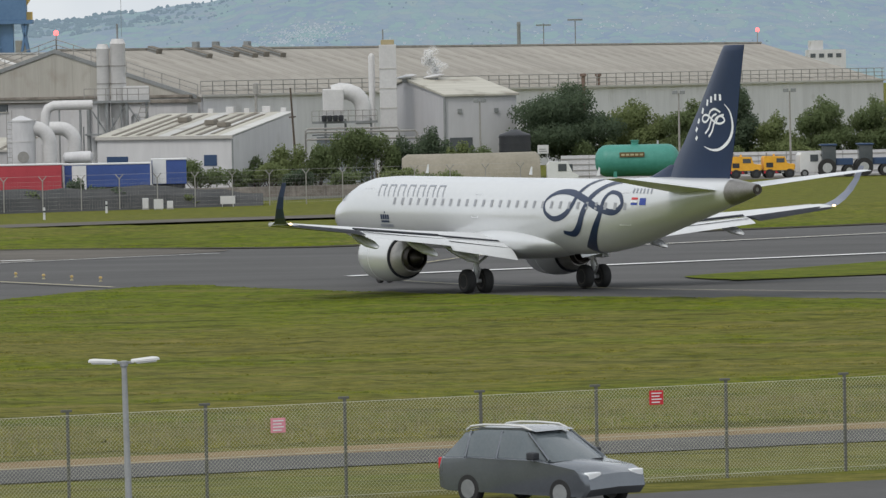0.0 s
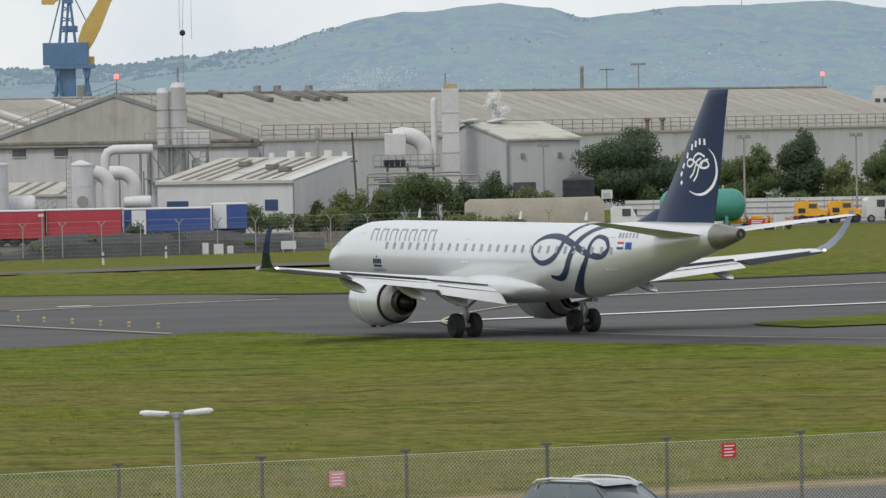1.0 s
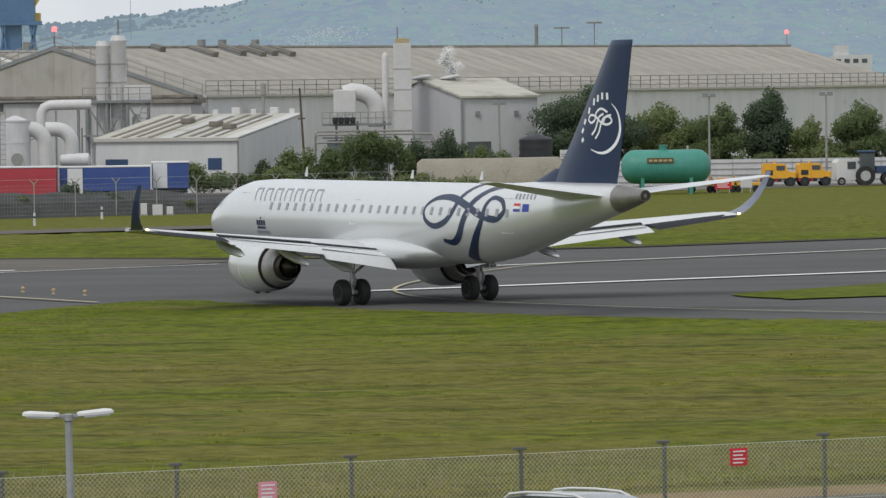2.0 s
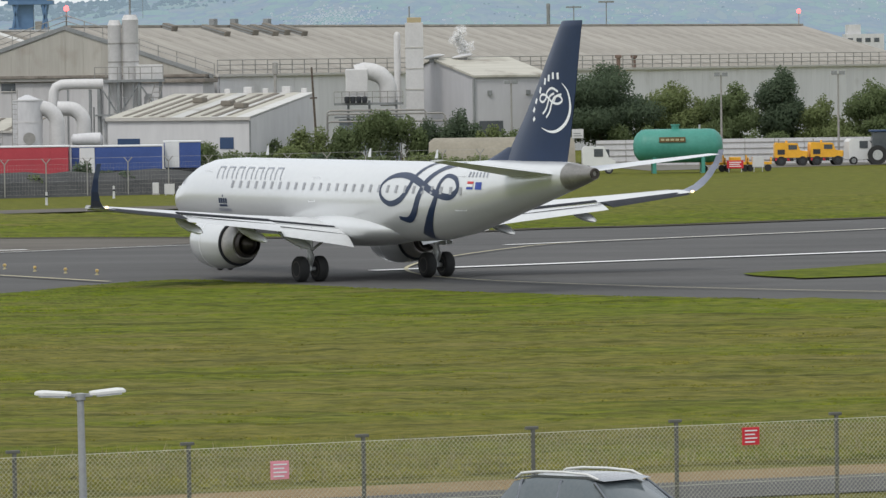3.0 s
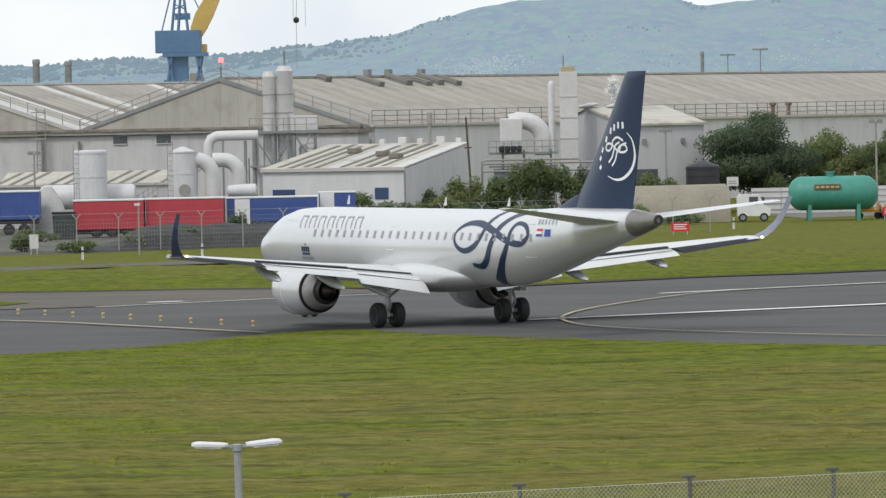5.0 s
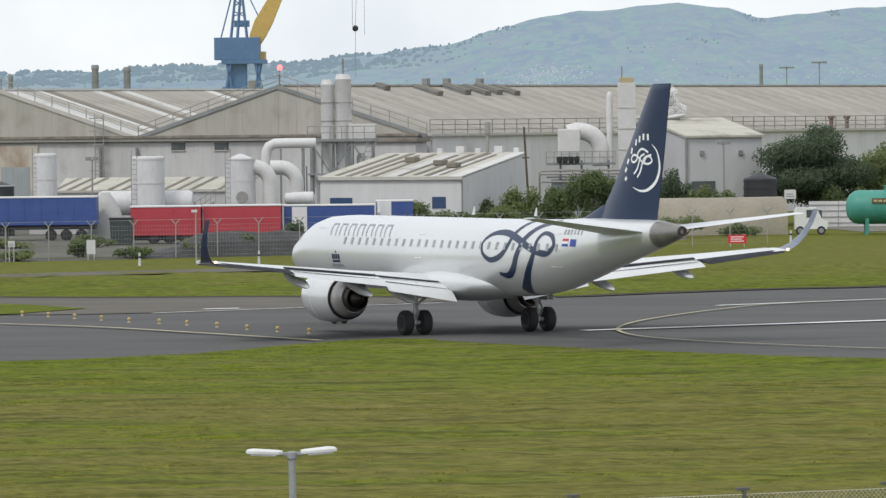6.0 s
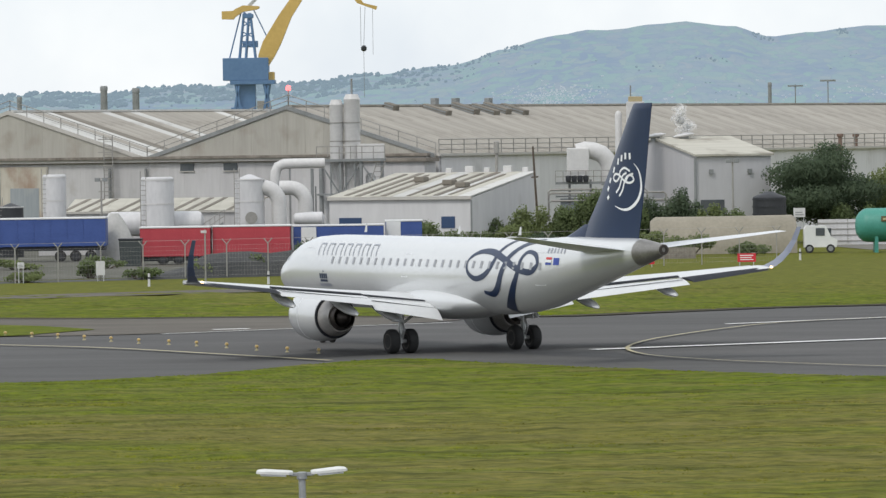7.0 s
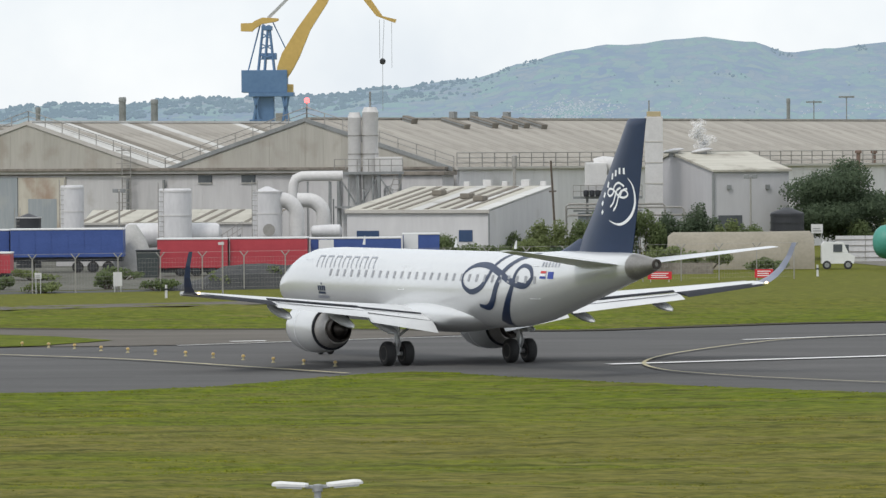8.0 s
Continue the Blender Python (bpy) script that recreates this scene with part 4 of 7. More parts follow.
for u in (-12.0, -7.1):
    win = part("window", boxes((u, u + 1.5, -0.02, 0.09, EAVE - 1.2, EAVE - 0.5)), GLASS_DARK, wall, "small dark high window")
    part("frame", boxes((u - 0.08, u + 1.58, -0.05, 0.08, EAVE - 0.5, EAVE - 0.44), (u - 0.08, u + 1.58, -0.05, 0.08, EAVE - 1.28, EAVE - 1.2)), LEDGE_PALE, win)
for i in range(35):
    part("wall_panel", boxes((16.02, 16.1, 1 + 4 * i, 4.98 + 4 * i, 0, EAVE - 0.1)), WALL_SIDE, side_wall)
bm2 = bmesh.new()
for i in range(71):
    rod(bm2, (16.2, 2 * i + 0.5, EAVE - 0.1), (16.2, 2 * i + 0.5, EAVE + 1.35), 0.05, None, 5)
for h in (0.45, 0.9, 1.35):
    rod(bm2, (16.2, 0.5, EAVE + h), (16.2, LENGTH, EAVE + h), 0.045, None, 5)
part("hand_rail", bm2, RAIL, factory, "long hand rail above the side eave")
part("eave_board", boxes((15.9, 16.45, 0.3, LENGTH, EAVE - 0.12, EAVE + 0.1)), LEDGE_PALE, factory)
# louvred ridge vents
for i, v in enumerate((14.7, 20.7, 25.8, 28.8, 31.2, 33.8)):
    u, long_ = 0.4 + 0.25 * (i % 2), 2.8 if i else 1.2
    z = RIDGE_Z - (RIDGE_Z - EAVE) * u / 16
    vent = part("roof_vent", boxes((u, u + long_, v, v + 0.9, -0.1, 0.6), bevel=0.05), ROOF_DARK, factory, "grimy long roof ventilator")
    for k in range(2):
        part("louvre", boxes((u + 0.1, u + long_ - 0.1, v - 0.05, v + 0.0, 0.1 + 0.25 * k, 0.25 + 0.25 * k)), GRIMY, vent)
    vent.matrix_basis = Matrix.Translation((0, 0, z)) @ Matrix.Rotation(radians(fall * 0.95), 4, "Y")
for v in (23.5, 27.0, 32.6):
    part("roof_cowl", boxes((-0.3, 0.3, v, v + 0.6, RIDGE_Z, RIDGE_Z + 0.75), bevel=0.06), GRIMY, factory, "boxy ridge ventilator cowl")
# corner annexe and down pipes
part("annexe", boxes((9.5, 16.6, -2.4, -0.6, 0, 7.35)), WALL_PALE, factory, "stained corner block")
part("annexe_roof", boxes((9.0, 17.0, -2.7, -0.6, 7.37, 7.7), bevel=0.04), GUTTER, factory)
for u in (-47.8, -20.0, -15.8, 4.0):
    part("down_pipe", rod(bmesh.new(), (u, -0.2, 0), (u, -0.2, EAVE - 0.9), 0.13, None, 8), GRIMY, factory)
# access ladder with a cage
bm2 = bmesh.new()
for du in (0, 1.0):
    rod(bm2, (-20.2 + du, -0.75, 0), (-20.2 + du, -0.75, EAVE + 2.2), 0.05, None, 6)
for k in range(26):
    rod(bm2, (-20.2, -0.75, 0.4 + 0.38 * k), (-19.2, -0.75, 0.4 + 0.38 * k), 0.03, None, 5)
for k in range(7):
    box(bm2, -20.5, -18.9, -1.25, -1.2, 2.5 + 1.2 * k, 2.6 + 1.2 * k)
part("ladder", bm2, RAIL, factory, "caged steel ladder up the wall")


def beacon(x, y, z, h):
    ob = thing("obstruction_light", "red obstruction light glowing on a roof pole", "warning light", pose(x, y, z), "roof obstruction lights")
    part("pole", rod(bmesh.new(), (0, 0, 0), (0, 0, h), 0.06, None, 8), RAIL, ob)
    part("lamp", lathe(bmesh.new(), [(0, 0.14), (0.06, 0.22), (0.34, 0.22), (0.46, 0.1)], (0, 0, h), (0, 0, 1), 14), RED_LAMP, ob, "glowing red lamp")


beacon(-21.8 + 0.2, 479.5 + 0.3, RIDGE_Z + 0.15, 1.3)
beacon(*(WORKS @ Vector((0, LENGTH - 0.4, RIDGE_Z + 0.15))), 1.2)


# ---- plant in front of the works ----
def tank_upright(x, y, r, z_top, label, cone=0.0, material=None, m_name="storage_tank"):
    t_ = thing(m_name, label, "tank", pose(x, y, 0), "upright tanks of the works")
    material = material or TANK_WHITE
    prof = [(0, r), (z_top - 0.25, r), (z_top - 0.1, r * 0.985), (z_top, r * 0.9)] if not cone else [(0, r), (z_top - cone, r), (z_top - cone + 0.02, r * 1.05), (z_top, 0.12)]
    part("shell", lathe(bmesh.new(), prof, (0, 0, 0), (0, 0, 1), 32), material, t_, "", True)
    for z in (z_top * 0.33, z_top * 0.66, z_top - max(cone, 0.3)):
        part("band", lathe(bmesh.new(), [(0, r + 0.01), (0.0, r + 0.03), (0.12, r + 0.03), (0.12, r + 0.01)], (0, 0, z), (0, 0, 1), 32), DUCT, t_)
    bm2 = bmesh.new()
    for dx in (-0.22, 0.22):
        rod(bm2, (r * -0.8 + dx, -r * 0.75, 0), (r * -0.8 + dx, -r * 0.75, z_top + 0.5), 0.035, None, 5)
    for k in range(int(z_top / 0.4)):
        rod(bm2, (r * -0.8 - 0.22, -r * 0.75, 0.3 + 0.4 * k), (r * -0.8 + 0.22, -r * 0.75, 0.3 + 0.4 * k), 0.02, None, 4)
    part("ladder", bm2, RAIL, t_)
    return t_


tank_upright(-30.13, 431, 1.34, 6.55, "tall white round-topped storage tank behind the trailers")
tank_upright(-40.7, 456, 1.0, 6.75, "white upright tank beside the wall")
filt = tank_upright(-22.9, 435.5, 1.22, 6.65, "white conical-topped dust filter tank with a bent duct", 0.5, None, "dust_filter")


def bent_duct(bm2, points, r, n=16):
    """A round duct along a bent line."""
    pts = [Vector(p) for p in points]
    rings = []
    for i, p in enumerate(pts):
        d = (pts[min(i + 1, len(pts) - 1)] - pts[max(i - 1, 0)]).normalized()
        side_v = d.cross(Vector((0, 1, 0.001))).normalized()
        up = side_v.cross(d)
        rings.append([p + r * (math.cos(2 * math.pi * j / n) * side_v + math.sin(2 * math.pi * j / n) * up) for j in range(n)])
    return loft(bm2, rings)


def arch(x0, x1, y, z0, z_low0, z_low1, r, k=14):
    """Points up from z_low0 at x0, round a half circle or quarter, and down at x1."""
    c, R = (x0 + x1) / 2, abs(x1 - x0) / 2
    pts = [(x0, y, z_low0)]
    for i in range(k + 1):
        a = math.pi * (1 - i / k)
        pts.append((c + R * math.cos(a) * (1 if x1 > x0 else -1), y, z0 + R * math.sin(a)))
    pts.append((x1, y, z_low1))
    return pts


def elbow(x0, z0, x1, z1, y, k=8):
    """A level run that bends down."""
    pts = [(x0, y, z0)]
    R = min(abs(x1 - x0), 1.3)
    for i in range(k + 1):
        a = math.pi / 2 * (1 - i / k)
        pts.append((x1 - R + R * math.cos(a), y, z0 - R + R * math.sin(a)))
    pts.append((x1, y, z1))
    return pts


part("duct", bent_duct(bmesh.new(), [(x + 22.9, y - 435.5, z) for x, y, z in elbow(-22.2, 5.55, -20.5, 0.0, 435.5)], 0.62), DUCT, filt, "pale bent extraction duct", True)
pd = thing("extraction_duct", "pale steel bent extraction duct rising from the yard", "duct", pose(-18.9, 441, 0))
part("pipe", bent_duct(bmesh.new(), elbow(-1.8, 5.45, 0.35, 0.0, 0), 0.6), DUCT, pd, "", True)
part("flange", lathe(bmesh.new(), [(0, 0.5), (0, 0.62), (0.15, 0.62), (0.15, 0.5)], (0.35, 0, 2.4), (0, 0, 1), 18), DUCT, pd)
pd = thing("overhead_duct", "pale overhead duct bent down along the wall", "duct", pose(-21.4, 443, 0))
part("pipe", bent_duct(bmesh.new(), [(4.4, 0, 7.45)] + [(4.4 - x, 0, 7.45 + dz) for x, dz in ((1, 0), (2.5, 0), (3.4, -0.02), (3.9, -0.25), (4.1, -0.7), (4.15, -1.4), (4.15, -3.4))], 0.42), DUCT, pd, "", True)
part("stand", boxes((1.4, 1.55, -0.1, 0.1, 0, 7.0), (3.2, 3.35, -0.1, 0.1, 0, 7.0)), GRIMY, pd)
pd = thing("extraction_duct", "low white horizontal drum between the ducts", "drum", pose(-18.3, 436, 0))
part("drum", lathe(bmesh.new(), [(0, 0.2), (0.15, 0.45), (1.6, 0.55), (2.4, 0.55), (2.6, 0.2)], (-1.1, 0, 2.95), (1, 0, 0.0), 20), TANK_WHITE, pd, "", True)
part("stand", boxes((-0.6, -0.4, -0.3, 0.3, 0, 2.5), (0.8, 1.0, -0.3, 0.3, 0, 2.5)), GRIMY, pd)

ht = thing("horizontal_tank", "white horizontal tank partly under a grey tarpaulin", "tank", pose(-30.5, 433, 0))
part("shell", lathe(bmesh.new(), [(-4.0, 0.4), (-3.8, 0.85), (-3.5, 1.0), (3.5, 1.0), (3.8, 0.85), (4.0, 0.4)], (0, 0, 2.75), (1, 0, 0), 28), TANK_WHITE, ht, "", True)
for x in (-2.4, 2.0):
    part("saddle", boxes((x, x + 0.4, -0.8, 0.8, 0, 2.0)), CONCRETE, ht)
bm2 = bmesh.new()
rings = []
for i in range(9):
    z = 0.6 + 3.75 * i / 8
    k = 1.0 - 0.78 * (i / 8) ** 2.4
    rings.append([(1.55 * k * math.cos(a) * (1 + 0.06 * math.sin(5 * a)), 0.9 * k * math.sin(a) * (1 + 0.06 * math.cos(4 * a)), z) for a in [2 * math.pi * j / 22 for j in range(22)]])
loft(bm2, rings)
solid("tarpaulin_cover", bm2, TARP, "grey canvas tarpaulin draped over plant", "tarpaulin", pose(-33.1, 424, -0.6), smooth=True)

# twin stacks on a steel gantry
for x, w, top_z, pole in ((-16.6, 0.58, 12.85, 0), (-15.25, 0.70, 13.3, 1.35)):
    st = thing("flue_stack", "cream square-shouldered flue stack above the steel gantry", "stack", pose(x, 460, 0), "twin flue stacks")
    part("shaft", lathe(bmesh.new(), [(0, w), (top_z - 0.5, w), (top_z - 0.45, w * 1.04), (top_z - 0.1, w * 0.8), (top_z, w * 0.75)], (0, 0, 0), (0, 0, 1), 20), DUCT, st, "", True)
    for z in (9.2, 10.8):
        part("band", lathe(bmesh.new(), [(0, w), (0, w + 0.04), (0.1, w + 0.04), (0.1, w)], (0, 0, z), (0, 0, 1), 20), RAIL, st)
    if pole:
        part("pipe", rod(bmesh.new(), (0, 0, top_z - 0.1), (0, 0, top_z + pole), 0.09, None, 8), GRIMY, st)
gantry = thing("steel_gantry", "grimy steel gantry with platform and bracing under the stacks", "gantry", pose(-15.4, 459.5, 0))
for x in (-2.6, -0.9, 0.9, 2.7):
    for y in (-0.9, 1.1):
        part("column", boxes((x - 0.11, x + 0.11, y - 0.11, y + 0.11, 0, 7.5)), GRIMY, gantry)
part("platform", boxes((-2.9, 3.0, -1.2, 1.4, 7.5, 7.72)), GRIMY, gantry)
part("platform", boxes((-2.9, 3.0, -1.2, 1.4, 4.6, 4.75)), GRIMY, gantry)
part("housing", boxes((0.6, 2.9, -0.6, 1.2, 7.72, 9.0), bevel=0.04), DUCT, gantry)
bm2 = bmesh.new()
for x0, x1, z0, z1 in ((-2.6, -0.9, 0.4, 4.5), (-0.9, 0.9, 4.6, 7.4), (0.9, 2.7, 0.4, 4.5), (-2.6, -0.9, 7.4, 4.7), (0.9, 2.7, 7.4, 4.7)):
    rod(bm2, (x0, -0.95, z0), (x1, -0.95, z1), 0.07, None, 6)
part("bracing", bm2, GRIMY, gantry)
bm2 = bmesh.new()
for i in range(7):
    rod(bm2, (-2.9 + i * 0.98, -1.2, 7.7), (-2.9 + i * 0.98, -1.2, 8.8), 0.04, None, 5)
for h in (8.25, 8.8):
    rod(bm2, (-2.9, -1.2, h), (3.0, -1.2, h), 0.04, None, 5)
part("hand_rail", bm2, RAIL, gantry)
for k, (x, r, h) in enumerate(((-2.0, 0.35, 4.4), (-0.2, 0.5, 4.2), (1.7, 0.42, 6.5))):
    part("vessel", lathe(bmesh.new(), [(0.3, r * 0.5), (0.8, r), (h - 0.3, r), (h, r * 0.5)], (x, 0.2, 0), (0, 0, 1), 14), DUCT, gantry, "", True)

for x, y, top_ in ((-3.3, 0.4, 6.9), (-3.05, -0.2, 5.4), (-1.7, -1.0, 7.3), (-0.4, -1.1, 6.2), (0.4, -1.1, 7.3), (2.0, -1.0, 4.4)):
    part("riser_pipe", rod(bmesh.new(), (x, y, 0), (x, y, top_), 0.07, None, 8), GRIMY, gantry, "dark riser pipe")
bm2 = bmesh.new()
for k in range(2):
    for dx in (0.0, 0.7):
        rod(bm2, (1.1 + dx, -1.3, 0.2 + 3.6 * k), (2.3 + dx, -1.3, 3.8 + 3.6 * k), 0.05, None, 5)
    for m_ in range(8):
        rod(bm2, (1.1 + 0.15 * m_, -1.3, 0.3 + 0.45 * m_ + 3.6 * k), (1.8 + 0.15 * m_, -1.3, 0.3 + 0.45 * m_ + 3.6 * k), 0.04, None, 5)
part("stair", bm2, RAIL, gantry, "steep steel stair")

# low shed with a striped roof
SHED_WHITE = sheet_mat("white_rendered_wall", (0.55, 0.545, 0.55), (0.63, 0.625, 0.625), 0.75, (1.0, 1.0, 0.2), 0.03, (0.42, 0.40, 0.37), 0.70)
shed = thing("low_shed", "low pale shed with a stained striped roof", "shed")
A, B = Vector((-16.6, 441, 0)), Vector((-4.3, 438, 0))
ux = (B - A).normalized()
uy = Vector((-ux.y, ux.x, 0))
uy = (uy + ux * 0.30).normalized()
SH = Matrix(((ux.x, uy.x, 0, A.x), (ux.y, uy.y, 0, A.y), (0, 0, 1, 0), (0, 0, 0, 1)))
shed.matrix_basis = SH
SHW = (B - A).length
part("wall", boxes((0, SHW, 0, 0.3, 0, 4.5)), SHED_WHITE, shed, "pale front wall")
bm2 = bmesh.new()
loft(bm2, [[(SHW - 0.3 + 0.3 * k, 0.3, 0), (SHW - 0.3 + 0.3 * k, 14.0, 0), (SHW - 0.3 + 0.3 * k, 14.0, 6.3), (SHW - 0.3 + 0.3 * k, 0.3, 4.5)] for k in (0, 1)])
part("wall", bm2, SHED_WHITE, shed, "pale gable wall")
part("wall", boxes((0, 0.3, 0.3, 14, 0, 4.5), (0.3, SHW - 0.3, 13.7, 14, 0, 6.2)), SHED_WHITE, shed)
shed_roof = part("roof", boxes((-0.1, SHW + 0.15, -0.25, 0.05, 4.35, 4.6)), LEDGE_PALE, shed, "pale eave board")
rise = math.degrees(math.atan2(1.8, 14))
for i in range(11):
    w = (SHW + 0.2) / 11
    tilt = Matrix.Translation((0, 0, 4.55)) @ Matrix.Rotation(radians(rise), 4, "X")
    o = part("roof_sheet", boxes((i * w - 0.1, (i + 1) * w - 0.13, -0.2, 14.4, 0, 0.1)), ROOF_LIGHT if i in (5, 8, 10) else ROOF_CREAM, shed_roof)
    o.matrix_basis = tilt
    if i not in (0, 5, 10):
        strip = part("roof_strip", boxes((i * w - 0.08, i * w + 0.24 + 0.1 * (i % 3), 0.1 + 0.5 * (i % 2), 12.6 + 0.6 * (i % 3), 0.102, 0.15)), ROOF_DARK, shed_roof, "grimy roof-light strip")
        strip.matrix_basis = tilt
for x, y in ((7.6, 6.0), (9.4, 4.5), (4.2, 8.0)):
    part("roof_vent", boxes((x, x + 0.9, y, y + 1.2, 4.7 + y * 0.1285, 5.15 + y * 0.1285), bevel=0.1), ROOF_DARK, shed)
part("door", boxes((0.9, 2.9, -0.06, 0.0, 0, 2.9)), BLUE_DOOR, shed, "dark blue shutter door")
part("window", boxes((SHW - 2.6, SHW - 1.4, -0.06, 0.0, 2.0, 2.95)), BLUE_DOOR, shed, "dark blue window")
part("down_pipe", rod(bmesh.new(), (SHW + 0.1, -0.1, 0), (SHW + 0.1, -0.1, 4.3), 0.08, None, 8), GRIMY, shed)

for i in range(5):
    part("roof_fan", boxes((4.6 + 1.75 * i, 5.1 + 1.75 * i + 0.25 * (i % 2), 14.0, 14.5, 6.2, 6.85 + 0.15 * (i % 2)), bevel=0.05), DUCT, shed, "small pale roof fan box")
part("flue", lathe(bmesh.new(), [(5.8, 0.13), (8.0, 0.13), (8.05, 0.24), (9.0, 0.24), (9.1, 0.12)], (9.2, 14.2, 0), (0, 0, 1), 12), RAIL, shed, "slim grey flue behind the roof")

# hooked duct on a plant frame
hook = thing("hooked_duct", "large white hooked ventilation duct on a steel frame", "duct", pose(3.2, 455, 0))
part("casing", boxes((0.0, 1.9, -0.9, 0.9, 5.9, 8.4), bevel=0.12), DUCT, hook)
part("pipe", bent_duct(bmesh.new(), [(0.9, 0, 8.0), (1.6, 0, 8.2), (2.3, 0, 8.12), (2.95, 0, 7.85), (3.4, 0, 7.4), (3.62, 0, 6.8), (3.68, 0, 6.0), (3.68, 0, 5.2)], 0.74), DUCT, hook, "", True)
for x in (0.2, 2.0, 4.3):
    part("leg", boxes((x - 0.1, x + 0.1, -0.7, -0.5, 0, 5.7)), GRIMY, hook)
part("frame", boxes((-1.0, 4.9, -1.0, 1.0, 5.3, 5.5), (-1.0, 4.9, -1.05, -0.95, 4.2, 4.35)), GRIMY, hook)
for i in range(4):
    part("fan_unit", lathe(bmesh.new(), [(0, 0.2), (0.2, 0.24), (0.5, 0.24), (0.55, 0.1)], (0.1 + 0.5 * i, -1.2, 5.5), (0, 0, 1), 10), BLACK_PLASTIC, hook)
bm2 = bmesh.new()
for i in range(10):
    rod(bm2, (-1.0 + 0.65 * i, -1.05, 5.5), (-1.0 + 0.65 * i, -1.05, 6.45), 0.035, None, 5)
for h in (5.95, 6.45):
    rod(bm2, (-1.0, -1.05, h), (4.85, -1.05, h), 0.035, None, 5)
part("hand_rail", bm2, RAIL, hook, "thin platform rail")
for z, x1 in ((4.55, 8.2), (4.85, 6.6), (3.9, 9.0)):
    part("service_pipe", bent_duct(bmesh.new(), [(-1.6, -1.15, z - 1.6), (-1.6, -1.15, z - 0.2), (-1.4, -1.15, z), (x1, -1.15, z), (x1 + 0.2, -1.15, z - 0.2), (x1 + 0.2, -1.15, 0.5)], 0.09, 8), RAIL, hook, "grey service pipe", True)
for x in (5.2, 6.5, 7.8):
    part("switch_cabinet", boxes((x, x + 1.15, -0.6, 0.0, 1.2, 3.6), bevel=0.04), WALL_BLOCK, hook, "pale switch cabinet")
part("plant_room", boxes((-0.6, 4.6, -0.6, 1.2, 0, 4.1)), mat("blue_grey_plant_panel", (0.24, 0.28, 0.31), (0.33, 0.36, 0.38), 0.6), hook, "blue-grey lower panels")

chim = thing("square_chimney", "tall cream square chimney with an ochre cap and mast", "chimney", pose(9.2, 460, 0))
part("shaft", boxes((-0.76, 0.76, -0.76, 0.76, 0, 12.3), bevel=0.05), DUCT, chim)
part("cap", boxes((-0.6, 0.6, -0.6, 0.6, 12.3, 12.75), bevel=0.05), mat("ochre_stained_cap", (0.38, 0.31, 0.17), (0.46, 0.39, 0.25), 0.8), chim, "ochre stained cap")
part("mast", rod(bmesh.new(), (-0.4, 0, 12.7), (-0.4, 0, 13.7), 0.07, None, 6), GRIMY, chim)
for z in (6.5, 8.3, 10.1):
    part("band", boxes((-0.8, 0.8, -0.8, 0.8, z, z + 0.1)), LEDGE_PALE, chim)
st = thing("flue_pipe", "slim pale flue pipe with a rounded cap", "stack", pose(7.74, 461, 0))
part("shaft", lathe(bmesh.new(), [(0, 0.29), (11.2, 0.29), (11.45, 0.2), (11.55, 0.05)], (0, 0, 0), (0, 0, 1), 14), DUCT, st, "", True)

# clean grey block
block = thing("clad_building", "plain grey clad building with a low pitched roof", "building")
C0 = Vector((14.2, 455, 0))
bx = Vector((1.0, 0.18, 0)).normalized()
by = Vector((-0.55, 0.83, 0)).normalized()
block.matrix_basis = Matrix(((bx.x, by.x, 0, C0.x), (bx.y, by.y, 0, C0.y), (0, 0, 1, 0), (0, 0, 0, 1)))
part("wall", boxes((0.0, 7.0, 0, 0.25, 0, 7.5)), WALL_BLOCK, block, "pale grey front wall")
bm2 = bmesh.new()
loft(bm2, [[(0.25 * k, 0.26, 0), (0.25 * k, 15, 0), (0.25 * k, 15, 7.8), (0.25 * k, 9, 9.0), (0.25 * k, 0.26, 7.5)] for k in (0, 1)])
part("wall", bm2, WALL_BLOCK, block, "grey gable wall")
part("wall", boxes((6.75, 7.0, 0.26, 15, 0, 7.5)), WALL_BLOCK, block)
part("roof", loft(bmesh.new(), [[(x, -0.25, 7.52), (x, 9, 9.05), (x, 15.2, 7.9), (x, 15.2, 8.05), (x, 9, 9.25), (x, -0.25, 7.7)] for x in (-0.2, 7.2)]), ROOF_CREAM, block, "weathered low pitched roof")
part("down_pipe", rod(bmesh.new(), (-0.12, -0.1, 0), (-0.12, -0.1, 7.4), 0.12, None, 8), GRIMY, block)
part("window", boxes((0.4, 2.6, -0.05, 0.0, 2.6, 3.8)), GLASS_DARK, block, "dark ground-floor window")
for x in (1.2, 4.8):
    part("wall_light", boxes((x, x + 0.35, -0.2, 0.0, 6.0, 6.4)), GRIMY, block)
for s_, e_ in ((10.95, 462.9), (13.45, 463.4)):
    hv = thing("roof_vent_hood", "white curved vent hood on the roof", "vent", pose(s_, e_, 9.05))
    part("hood", lathe(bmesh.new(), [(-1.0, 0.04), (-0.7, 0.26), (0, 0.42), (0.6, 0.3), (0.95, 0.05)], (0, 0, 0), (1, 0, 0), 14), TANK_WHITE, hv, "", True).matrix_basis = Matrix.Translation((0, 0, 0.3)) @ Matrix.Rotation(radians(-9), 4, "Y") @ Matrix.Diagonal((1, 1.6, 0.5, 1))
    part("curb", boxes((-0.4, 0.4, -0.3, 0.3, -0.2, 0.2)), GRIMY, hv)

